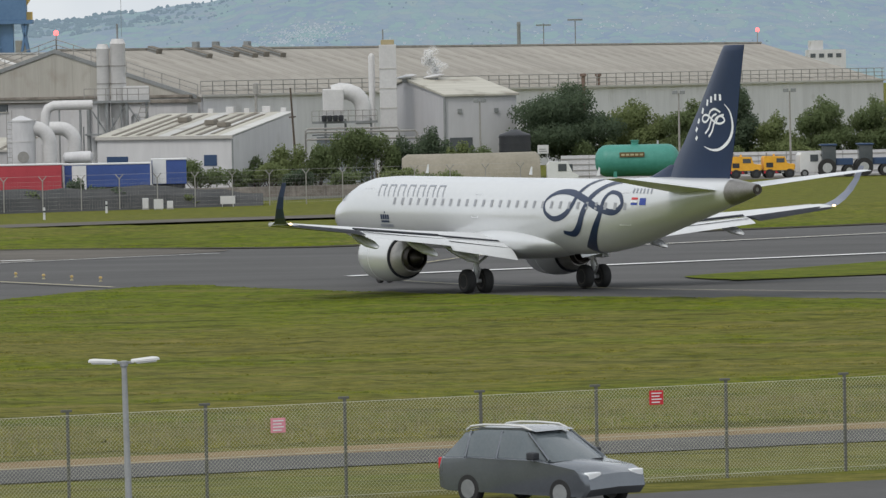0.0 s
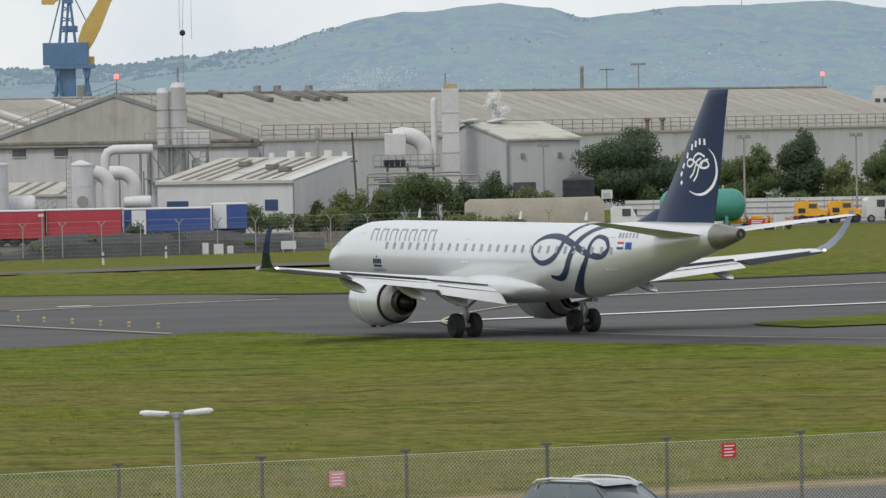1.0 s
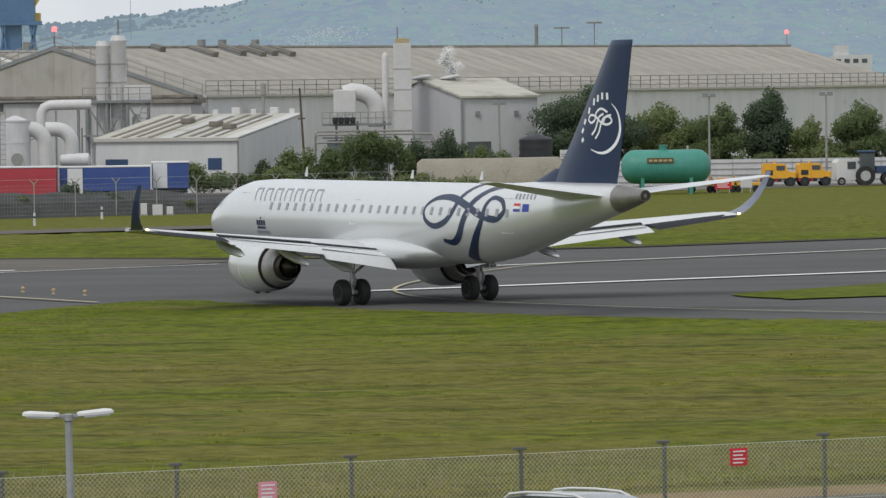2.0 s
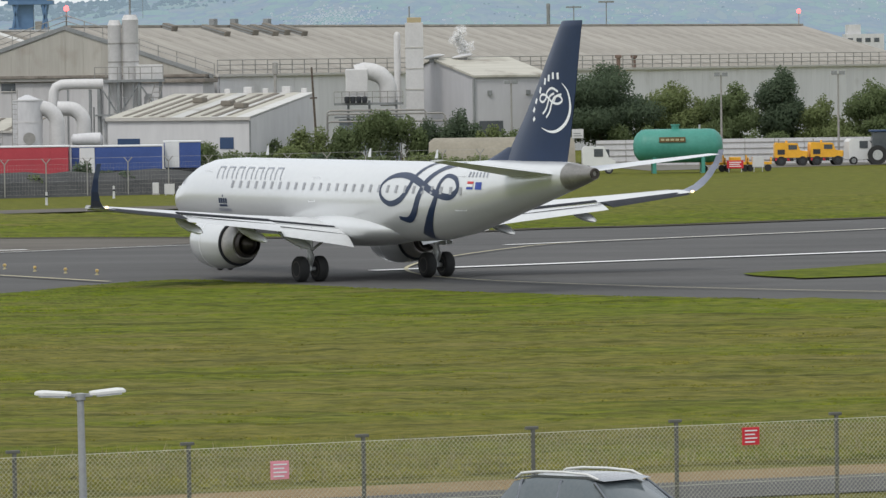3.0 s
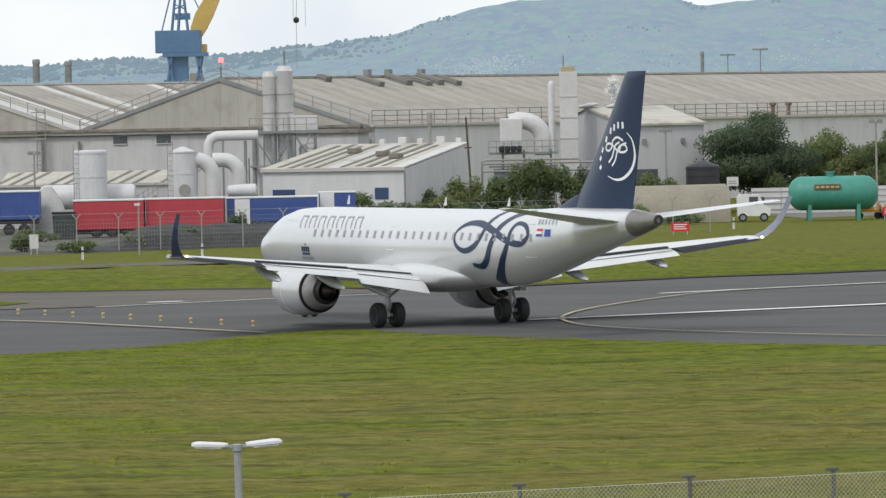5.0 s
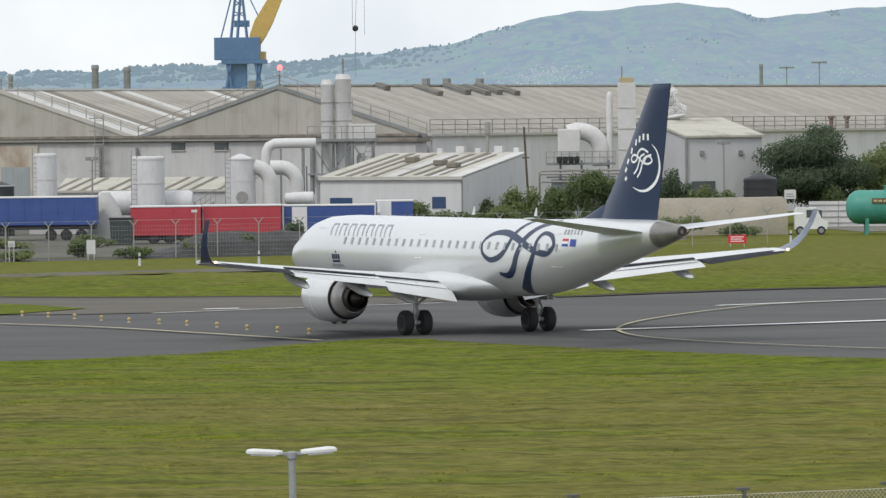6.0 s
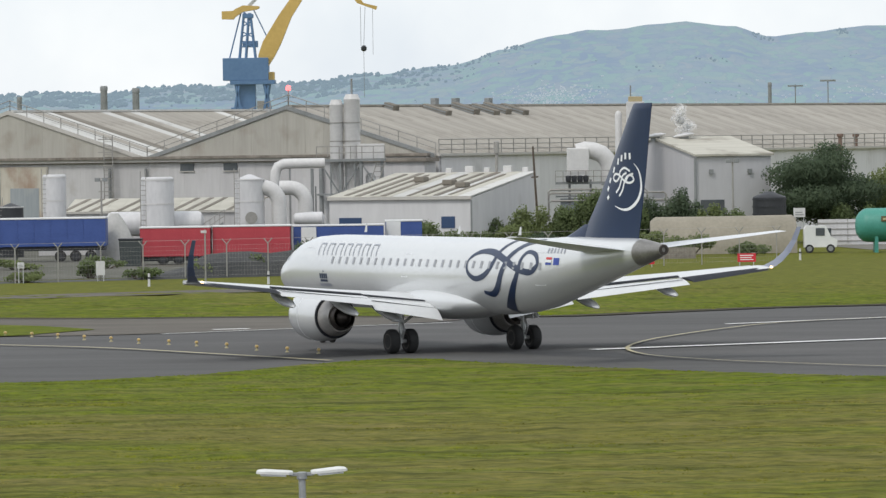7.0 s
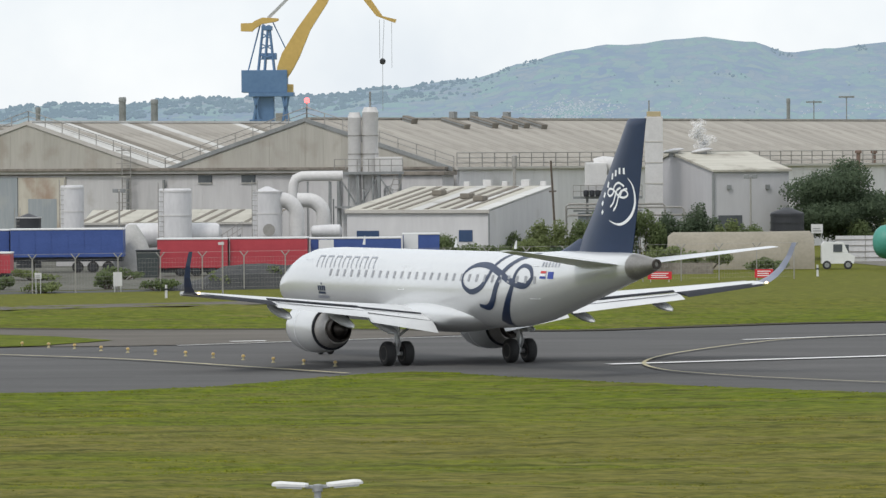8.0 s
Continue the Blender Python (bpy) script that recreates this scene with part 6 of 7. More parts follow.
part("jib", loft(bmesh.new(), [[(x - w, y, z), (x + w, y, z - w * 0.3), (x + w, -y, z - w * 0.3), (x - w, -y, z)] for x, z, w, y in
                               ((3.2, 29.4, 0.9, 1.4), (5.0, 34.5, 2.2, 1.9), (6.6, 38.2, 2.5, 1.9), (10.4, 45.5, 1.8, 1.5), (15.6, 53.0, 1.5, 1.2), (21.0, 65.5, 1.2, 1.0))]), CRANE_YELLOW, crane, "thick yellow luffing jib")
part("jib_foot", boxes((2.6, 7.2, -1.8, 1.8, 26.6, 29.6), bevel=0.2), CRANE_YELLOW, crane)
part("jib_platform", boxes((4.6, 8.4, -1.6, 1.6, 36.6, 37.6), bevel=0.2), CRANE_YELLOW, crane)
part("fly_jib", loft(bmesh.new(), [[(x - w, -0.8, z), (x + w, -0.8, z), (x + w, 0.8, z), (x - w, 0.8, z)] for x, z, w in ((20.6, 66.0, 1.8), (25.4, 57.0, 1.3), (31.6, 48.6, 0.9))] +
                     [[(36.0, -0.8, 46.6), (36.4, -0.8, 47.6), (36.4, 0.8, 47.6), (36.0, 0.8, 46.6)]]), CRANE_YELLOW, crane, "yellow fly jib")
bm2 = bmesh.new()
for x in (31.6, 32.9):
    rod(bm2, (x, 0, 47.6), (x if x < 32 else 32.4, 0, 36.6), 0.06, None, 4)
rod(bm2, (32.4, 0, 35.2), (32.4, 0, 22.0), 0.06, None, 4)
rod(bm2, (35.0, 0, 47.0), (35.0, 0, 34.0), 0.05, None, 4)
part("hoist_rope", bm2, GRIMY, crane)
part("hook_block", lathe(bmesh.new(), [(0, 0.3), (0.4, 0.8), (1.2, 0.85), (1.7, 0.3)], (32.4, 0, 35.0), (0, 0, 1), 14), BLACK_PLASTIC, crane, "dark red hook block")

# distant stacks and masts behind the roofs
for x, y, r, h, lab in ((-71.7, 900, 0.58, 19.4, "tall"), (-66.3, 900, 0.58, 19.0, "tall"), (40.7, 900, 0.3, 18.4, "slim"), (-86.0, 900, 0.4, 17.8, "slim")):
    s_ = thing("distant_stack", lab + " grey concrete stack standing beyond the factory", "stack", pose(x, y, 0), "distant stacks")
    part("shaft", lathe(bmesh.new(), [(0, r * 1.15), (h - 0.8, r), (h - 0.8, r * 1.12), (h - 0.2, r * 1.12), (h, r * 0.9)], (0, 0, 0), (0, 0, 1), 14), GRIMY, s_, "", True)
for x in (45.0, 50.5):
    s_ = thing("lighting_mast", "thin floodlight mast beyond the factory", "mast", pose(x, 900, 0), "floodlight masts")
    part("pole", rod(bmesh.new(), (0, 0, 0), (0, 0, 18.0 if x < 48 else 18.7), 0.1, None, 6), GRIMY, s_)
    part("head", boxes((-1.3, 1.3, -0.2, 0.2, 17.6 if x < 48 else 18.4, 17.85 if x < 48 else 18.7)), GRIMY, s_)
# thin radio mast on the hill top
s_ = thing("radio_mast", "very thin radio mast on the hill top", "mast", pose(322, 4290, 96))
part("pole", rod(bmesh.new(), (0, 0, -6), (0, 0, 27), 0.35, 0.15, 6), GRIMY, s_)
# red-brown vent pipes at the side wall
for x, y in ((30.88, 529.9), (32.67, 533.9)):
    s_ = thing("vent_pipe", "rust-stained vent pipe above the side eave", "pipe", pose(x, y, 0), "rusty vent pipes")
    part("pipe", lathe(bmesh.new(), [(0, 0.2), (9.0, 0.2), (9.05, 0.34), (9.3, 0.34), (9.35, 0.16)], (0, 0, 0), (0, 0, 1), 10), mat("rusty_pipe", (0.14, 0.09, 0.07), (0.24, 0.17, 0.14), 0.8), s_, "", True)


# ---- trees and scrub ----
LEAF = {}
for key, lo, hi in (("mid", (0.13, 0.175, 0.078), (0.26, 0.32, 0.15)), ("dark", (0.09, 0.13, 0.085), (0.18, 0.235, 0.14)), ("light", (0.165, 0.21, 0.08), (0.32, 0.37, 0.17))):
    m = LEAF[key] = mat("foliage_" + key, lo, hi, 0.8, scale=0.9, fine=6.0, spec=0.2, contrast=0.22)
    # light passes through the leaves
    tn, tl = m.node_tree.nodes, m.node_tree.links
    soft, both = tn.new("ShaderNodeBsdfTranslucent"), tn.new("ShaderNodeMixShader")
    tl.new(tn["Principled BSDF"].inputs["Base Color"].links[0].from_socket, soft.inputs["Color"])
    both.inputs["Fac"].default_value = 0.58
    tl.new(tn["Principled BSDF"].outputs["BSDF"], both.inputs[1])
    tl.new(soft.outputs["BSDF"], both.inputs[2])
    tl.new(both.outputs["Shader"], tn["Material Output"].inputs["Surface"])
BARK = mat("grey_brown_bark", (0.07, 0.055, 0.04), (0.13, 0.10, 0.08), 0.95, scale=3.0, bump=0.4)


def leaf_cloud(blobs, count, size, seed):
    """Leaf clumps strewn through a set of uneven blobs (x, y, z, radius, height radius)."""
    r = random.Random(seed)
    verts, faces, normals = [], [], []
    weight = [b[3] ** 2 * b[4] for b in blobs]
    for _ in range(count):
        bx_, by_, bz_, br, bh = r.choices(blobs, weight)[0]
        while True:
            p = Vector((r.uniform(-1, 1), r.uniform(-1, 1), r.uniform(-1, 1)))
            if 0.25 < p.length < 1:
                break
        k = p.length ** 0.35 / p.length * (0.82 + 0.3 * r.random())
        c = Vector((bx_ + p.x * k * br * p.length, by_ + p.y * k * br * p.length, bz_ + p.z * k * bh * p.length))
        n = Vector((r.gauss(0, 1), r.gauss(0, 1) - 0.5, r.gauss(0.5, 1))).normalized()
        a = n.orthogonal().normalized()
        b = n.cross(a)
        s = size * r.uniform(0.5, 1.25)
        q = len(verts)
        bend = n * s * 0.25
        for (ca, cb) in ((-1, -0.3), (-0.1, -0.85), (0.95, -0.2), (0.55, 0.7), (-0.5, 0.8)):
            verts.append(c + a * s * ca * r.uniform(0.7, 1.1) + b * s * cb * r.uniform(0.7, 1.1) - bend * (abs(ca) + abs(cb) - 0.8))
        round_n = (Vector((p.x, p.y, p.z * br / bh)).normalized() * 0.85 + n * 0.35 + Vector((0, 0, 0.35))).normalized()
        normals += [round_n] * 5
        faces.append((q, q + 1, q + 2))
        faces.append((q, q + 2, q + 3))
        faces.append((q, q + 3, q + 4))
    me = bpy.data.meshes.new("crown")
    me.from_pydata(verts, [], faces)
    me.shade_smooth()
    me.normals_split_custom_set_from_vertices(normals)
    return me


def tree(x, y, height, width, key, seed, label, base=0.2, group="trees by the works"):
    r = random.Random(seed)
    t_ = thing("tree", label, "tree", pose(x, y, 0), group)
    bm2 = bmesh.new()
    rod(bm2, (0, 0, 0), (0.1, 0, height * 0.45), 0.22, 0.14, 8)
    blobs = []
    n = 13
    for i in range(n):
        a = 2 * math.pi * i / n * 2.4 + r.uniform(-0.4, 0.4)
        u = r.random()
        zc = height * (base + 0.12 + (0.82 - base - 0.12) * (i / (n - 1)))
        shape = math.sin(math.pi * min(0.9, 0.22 + 0.66 * (i / (n - 1)) ** 0.9))
        rad = width / 2 * shape * (0.45 + 0.35 * u)
        off = width / 2 * shape * (0.62 - 0.25 * u)
        bl = (off * math.cos(a), off * math.sin(a), zc, max(rad, width * 0.13), height * 0.12 + 0.05 * height * u)
        blobs.append(bl)
        rod(bm2, (0.05, 0, height * (0.15 + 0.25 * i / n)), (bl[0] * 0.85, bl[1] * 0.85, bl[2]), 0.075, 0.025, 5)
    part("trunk", bm2, BARK, t_, "grey-brown trunk and limbs")
    me = leaf_cloud(blobs, int(5600 * width * height / 12), 0.10, seed)
    me.materials.append(LEAF[key])
    crown = new("crown", me)
    crown.parent = t_
    return t_


tree(24.9, 455, 9.3, 10.2, "dark", 3, "broad dark green tree before the grey building", 0.1)
tree(31.2, 458, 7.6, 6.4, "light", 5, "light green airy tree among the row", 0.1)
tree(33.2, 457, 6.0, 4.8, "light", 15, "light green bushy tree among the row", 0.05)
tree(36.2, 456, 7.4, 5.4, "mid", 7, "leafy green tree beside a lamp post", 0.08)
tree(40.4, 457, 8.7, 5.2, "dark", 9, "tall dark green tree", 0.1)
tree(43.8, 456, 6.0, 4.6, "light", 11, "rounded light green tree", 0.05)
tree(48.4, 457, 7.2, 5.8, "mid", 13, "leafy green tree at the end of the row", 0.08)
tree(53.0, 458, 7.2, 5.4, "mid", 19, "leafy green tree at the end of the row", 0.08)


def shrub(x, y, height, width, key, seed, label):
    t_ = thing("shrub", label, "shrub", pose(x, y, 0), "scrub along the yard")
    r = random.Random(seed)
    blobs = [(r.uniform(-0.4, 0.4) * width, r.uniform(-0.6, 0.6), height * r.uniform(0.25, 0.72), width * r.uniform(0.16, 0.3), height * r.uniform(0.2, 0.3)) for _ in range(9)]
    bm2 = bmesh.new()
    for b in blobs:
        rod(bm2, (b[0] * 0.3, b[1] * 0.3, 0), (b[0], b[1], b[2]), 0.05, 0.02, 5)
    part("stems", bm2, BARK, t_)
    me = leaf_cloud(blobs, int(3200 * width * height / 8), 0.095, seed)
    me.materials.append(LEAF[key])
    o = new("crown", me)
    o.parent = t_


for i, (x, y, h, w, key) in enumerate(((-2.6, 440, 3.1, 3.0, "mid"), (0.2, 439, 4.4, 3.4, "light"), (2.6, 440, 4.8, 3.2, "mid"), (5.2, 439, 5.6, 3.6, "mid"), (7.8, 440, 5.1, 3.4, "mid"),
                                       (10.2, 441, 5.0, 3.0, "dark"), (12.6, 440, 5.3, 3.2, "dark"), (-7.6, 428, 3.0, 4.2, "mid"), (-16.2, 388, 2.4, 2.2, "dark"), (14.8, 432, 4.0, 2.6, "light"),
                                       (16.2, 428, 3.8, 2.2, "mid"), (8.6, 409, 2.3, 4.0, "light"), (12.0, 408, 1.9, 3.6, "light"), (-30.2, 366, 1.5, 1.8, "mid"),
                                       (-13.6, 370, 2.2, 2.6, "dark"), (17.0, 409, 1.2, 3.4, "mid"), (-37.8, 366, 1.3, 2.0, "mid"), (1.0, 425, 1.9, 3.2, "dark"), (5.0, 427, 1.7, 3.4, "mid"), (-19.5, 366, 1.8, 2.6, "mid"), (-22.5, 364, 1.5, 2.2, "light"), (-10.5, 377, 1.5, 2.8, "mid"),
                                       (27.5, 452, 3.6, 3.6, "mid"), (33.8, 453, 3.4, 4.2, "mid"), (38.5, 452, 3.2, 3.8, "mid"), (46.0, 453, 3.3, 4.0, "light"), (20.6, 450, 3.0, 3.2, "mid"), (-8.0, 372, 1.2, 2.2, "light"), (-26.4, 361, 1.0, 2.4, "mid"), (-34.0, 357, 0.9, 2.6, "light"), (-41.5, 353, 0.9, 3.0, "mid"), (-31.6, 395, 1.1, 3.0, "mid"), (-38.0, 394, 0.9, 3.4, "light"), (-1.5, 431, 2.6, 3.0, "light"), (-4.6, 430, 2.0, 2.6, "mid"))):
    shrub(x, y, h, w, key, 40 + i, {"mid": "dense green shrub in the scrub strip", "light": "light green overgrown shrub", "dark": "dark green dense shrub"}[key])

# yard lamp posts
for x, y, h in ((34.1, 440, 7.5), (43.8, 440, 7.5), (16.75, 440, 7.1), (-36.6, 455, 6.2)):
    lp = thing("yard_lamp_post", "slim grey twin-headed lamp post in the yard", "lamp post", pose(x, y, 0), "yard lamp posts")
    part("pole", rod(bmesh.new(), (0, 0, 0), (0, 0, h), 0.11, 0.07, 10), RAIL, lp)
    part("head", boxes((-0.55, -0.1, -0.2, 0.2, h - 0.1, h + 0.22), (0.1, 0.55, -0.2, 0.2, h - 0.1, h + 0.22), bevel=0.04), GRIMY, lp)
wp = thing("leaning_pole", "dark leaning timber pole beside the duct frame", "pole", pose(0.75, 441, 0, 0, -3, 0))
part("pole", rod(bmesh.new(), (0, 0, 0), (0, 0, 8.6), 0.11, 0.08, 8), BARK, wp)
part("bracket", boxes((-0.3, 0.3, -0.05, 0.05, 6.0, 6.12)), BARK, wp)


# ---- airfield lights, boards and markers ----
AMBER = mat("amber_lens", (0.42, 0.28, 0.08), (0.58, 0.42, 0.18), 0.3)
light_row = [(-9.15, 228.5), (-10.6, 230.7), (-12.05, 233.2), (-13.55, 236.4), (-15.05, 239.0), (-16.45, 241.3), (-17.95, 243.1), (-19.45, 246.1), (-20.9, 248.6), (-22.4, 251.6), (-23.8, 253.4), (-25.2, 254.8), (-26.7, 257.5)]
first = thing("taxiway_light", "small amber taxiway edge light on a stub", "airfield light", pose(*light_row[0], 0.02), "taxiway edge lights")
part("stub", lathe(bmesh.new(), [(0, 0.09), (0.03, 0.09), (0.05, 0.045), (0.13, 0.045)], (0, 0, 0), (0, 0, 1), 10), YELLOW_MARK, first)
part("lens", lathe(bmesh.new(), [(0.13, 0.055), (0.15, 0.085), (0.21, 0.08), (0.25, 0.04)], (0, 0, 0), (0, 0, 1), 12), AMBER, first, "amber lens")
for x, y in light_row[1:]:
    copy_thing(first, pose(x, y, 0.02))


def board(x, y, w, h, material, label, z=0.25, bars=3):
    b = thing("notice_board", label, "sign", pose(x, y, 0), "airfield boards")
    part("panel", boxes((-w / 2, w / 2, -0.04, 0.04, z, z + h), bevel=0.015), material, b)
    part("leg", boxes((-w * 0.4, -w * 0.4 + 0.06, -0.03, 0.03, 0, z), (w * 0.4 - 0.06, w * 0.4, -0.03, 0.03, 0, z)), STEEL, b)
    for i in range(bars):
        part("text_bar", boxes((-w * 0.36, w * (0.36 - 0.1 * (i % 2)), -0.052, -0.043, z + h * (0.22 + 0.25 * i), z + h * (0.32 + 0.25 * i))), DECAL_WHITE if material is RED_SIGN else GRIMY, b)


board(33.2, 415, 1.3, 0.62, RED_SIGN, "red airfield notice with white lettering bars", 0.3)
board(35.0, 415, 0.9, 0.8, TANK_WHITE, "blank white board beside a red notice", 0.4, 0)
board(15.3, 378, 1.3, 0.6, RED_SIGN, "small red airfield notice on the grass", 0.25)
board(7.9, 377, 1.7, 0.55, RED_SIGN, "long red airfield notice on the grass", 0.2)
board(-11.8, 372, 0.9, 0.85, RED_SIGN, "red and white striped marker board", 0.7)
board(-9.6, 366, 0.7, 0.7, TANK_WHITE, "pale airfield cabinet board", 0.1, 0)
board(-4.6, 372, 1.1, 0.6, TANK_WHITE, "blank white board on the grass", 0.2, 0)
board(-34.1, 356.0, 0.45, 0.4, TANK_WHITE, "small white notice at the airfield fence", 1.0, 2)
board(-29.0, 358.8, 0.6, 0.95, TANK_WHITE, "pale grey cabinet board at the airfield fence", 0.4, 0)
board(22.0, 436, 0.95, 0.75, TANK_WHITE, "small white board on posts", 2.5, 2)
for x, y in ((-17.0, 345), (-24.6, 343), (-13.2, 360), (19.8, 392)):
    mk = thing("marker_post", "short white marker post on the grass", "post", pose(x, y, 0), "white marker posts")
    part("post", rod(bmesh.new(), (0, 0, 0), (0, 0, 0.85), 0.09, 0.07, 8), TANK_WHITE, mk)
    part("band", rod(bmesh.new(), (0, 0, 0.5), (0, 0, 0.62), 0.10, None, 8), BLACK_PLASTIC, mk)
for i in range(3):
    cb = thing("control_cabinet", "small pale electrical cabinet on the verge", "cabinet", pose(-10.6 + 0.9 * i, 368, 0), "verge cabinets")
    part("body", boxes((-0.22, 0.22, -0.2, 0.2, 0.1, 0.85 - 0.12 * i), bevel=0.03), TANK_WHITE, cb)
    part("plinth", boxes((-0.26, 0.26, -0.24, 0.24, 0, 0.1)), CONCRETE, cb)

# ---- near fence, verge road and lamp ----
bm = bmesh.new()
stripe(bm, [(-60, 80), (-14, 101.5), (0.5, 107.5), (13, 112), (70, 131)], 4.2, 0.03)
solid("verge_road", bm, ASPHALT, "narrow grey service road behind the fence", kind="structure")
bm = bmesh.new()
stripe(bm, smooth_line([(-60, 85), (-14, 105), (0.5, 111), (13, 115.4), (70, 135)], 5), 2.6, 0.025)
solid("bare_verge", bm, EARTH, "strip of bare brown earth beside the road", kind="structure")

FX = [(-23.4, 84.4), (-20.4, 85.8), (-17.3, 87.2), (-14.3, 88.6), (-11.3, 90.0), (-8.25, 91.35), (-5.2, 92.7), (-2.2, 94.05), (0.9, 95.45), (4.0, 96.8), (6.7, 98.05), (9.8, 99.45), (12.7, 100.75), (15.7, 102.1), (18.7, 103.45), (21.7, 104.8), (24.7, 106.15)]
near_fence = thing("chain_link_fence", "chain-link fence on dark posts along the car park", "fence")
bm2 = bmesh.new()
box(bm2, -0.032, 0.032, -0.032, 0.032, 0, 2.3, 0.01)
box(bm2, -0.15, 0.10, -0.04, 0.04, 2.27, 2.325, 0.01)
post_me = mesh_of("fence_post", bm2, POST)
for x, y in FX:
    ob = new("fence_post", post_me)
    ob.parent = near_fence
    ob.matrix_basis = pose(x, y, 0, 0, 0, 23)
    tagged(ob, "dark capped concrete post")
ang = math.atan2(FX[-1][1] - FX[0][1], FX[-1][0] - FX[0][0])
ca, sa = math.cos(ang), math.sin(ang)
run0 = Vector((FX[0][0], FX[0][1], 0))
length = math.hypot(FX[-1][0] - FX[0][0], FX[-1][1] - FX[0][1])
verts, faces = [], []


def wire(p, q, r_=0.0042):
    """A thin three-sided wire between two points of the fence's plane (run, height)."""
    d = Vector((q[0] - p[0], q[1] - p[1])).normalized()
    nx, nz = -d.y, d.x
    k = len(verts)
    for s_, h_ in (p, q):
        for a in range(3):
            w_, o_ = r_ * math.cos(2.094 * a), r_ * math.sin(2.094 * a)
            u = s_ + nx * w_
            verts.append((run0.x + u * ca - o_ * sa, run0.y + u * sa + o_ * ca, h_ + nz * w_))
    for a in range(3):
        b_ = (a + 1) % 3
        faces.append((k + a, k + b_, k + 3 + b_, k + 3 + a))


MESH_STEP, TOP = 0.09, 2.2
n_diag = int((length + TOP) / MESH_STEP)
for i in range(n_diag):
    s0 = i * MESH_STEP
    a0, a1 = max(0.0, s0 - TOP), min(length, s0)
    if a1 > a0:
        wire((a0, s0 - a0), (a1, s0 - a1) if s0 - a1 >= 0 else (s0, 0.0))
        wire((length - a0, s0 - a0), (length - a1, s0 - a1))
for h in (0.1, 1.1, 2.2):
    wire((0, h), (length, h), 0.007)
me = bpy.data.meshes.new("mesh_wire")
me.from_pydata(verts, [], faces)
me.materials.append(WIRE)
ob = new("mesh_wire", me)
ob.parent = near_fence
tagged(ob, "woven chain-link wire", kind="stuff")


def fence_notice(x, z, material, label):
    u = (x - run0.x) / ca
    nb = thing("fence_notice", label, "sign", pose(x, run0.y + u * sa - 0.06, z, 0, 0, math.degrees(ang)), "notices on the fence")
    part("plate", boxes((-0.18, 0.18, -0.012, 0.012, -0.165, 0.165), bevel=0.006), material, nb)
    for i in range(4):
        part("text_bar", boxes((-0.13, 0.13 - 0.05 * (i % 2), -0.02, -0.0135, 0.09 - 0.07 * i, 0.115 - 0.07 * i)), DECAL_WHITE, nb)


fence_notice(8.12, 1.96, RED_SIGN, "red notice with white lettering bars wired to the fence")
fence_notice(-0.6, 1.76, PINK_SIGN, "faded pink notice wired to the fence")

LAMP_GREY = mat("galvanised_lamp_column", (0.30, 0.31, 0.31), (0.42, 0.43, 0.43), 0.55, metal=0.4, scale=3.0, fine=20.0)
LAMP_WHITE = mat("pale_lamp_housing", (0.62, 0.62, 0.60), (0.72, 0.72, 0.70), 0.45, scale=3.0)


def twin_lamp(x, y, h):
    lp = thing("twin_lamp_post", "galvanised lamp post with two pale flat lamp heads", "lamp post", pose(x, y, 0, 0, -0.8, 8))
    part("column", rod(bmesh.new(), (0, 0, 0), (0, 0, h), 0.075, 0.055, 16), LAMP_GREY, lp, "", True)
    part("collar", lathe(bmesh.new(), [(-0.06, 0.07), (-0.05, 0.085), (0.05, 0.085), (0.06, 0.05)], (0, 0, h), (0, 0, 1), 14), LAMP_GREY, lp)
    part("arm", boxes((-0.2, 0.2, -0.03, 0.03, h - 0.005, h + 0.05), bevel=0.01), LAMP_GREY, lp)
    for s_ in (-1, 1):
        head = part("lamp_head", loft(bmesh.new(), [[(s_ * a, y_, h + z_) for y_, z_ in ((-w, 0.0), (w, 0.0), (w, t_ * 0.6), (w * 0.7, t_), (-w * 0.7, t_), (-w, t_ * 0.6))]
                                                    for a, w, t_ in ((0.15, 0.06, 0.06), (0.22, 0.13, 0.065), (0.6, 0.15, 0.075), (0.7, 0.12, 0.06), (0.73, 0.06, 0.035))]), LAMP_WHITE, lp, "pale flat lamp head")
        head.matrix_basis = Matrix.Translation((0, 0, h)) @ Matrix.Rotation(radians(-3.5 * s_), 4, "Y") @ Matrix.Translation((0, 0, -h + 0.01))
        part("diffuser", boxes((min(s_ * 0.26, s_ * 0.66), max(s_ * 0.26, s_ * 0.66), -0.11, 0.11, h - 0.03, h - 0.002)), DECAL_WHITE, head)


twin_lamp(-3.65, 85, 3.72)
twin_lamp(-9.55, 85.6, 3.75)


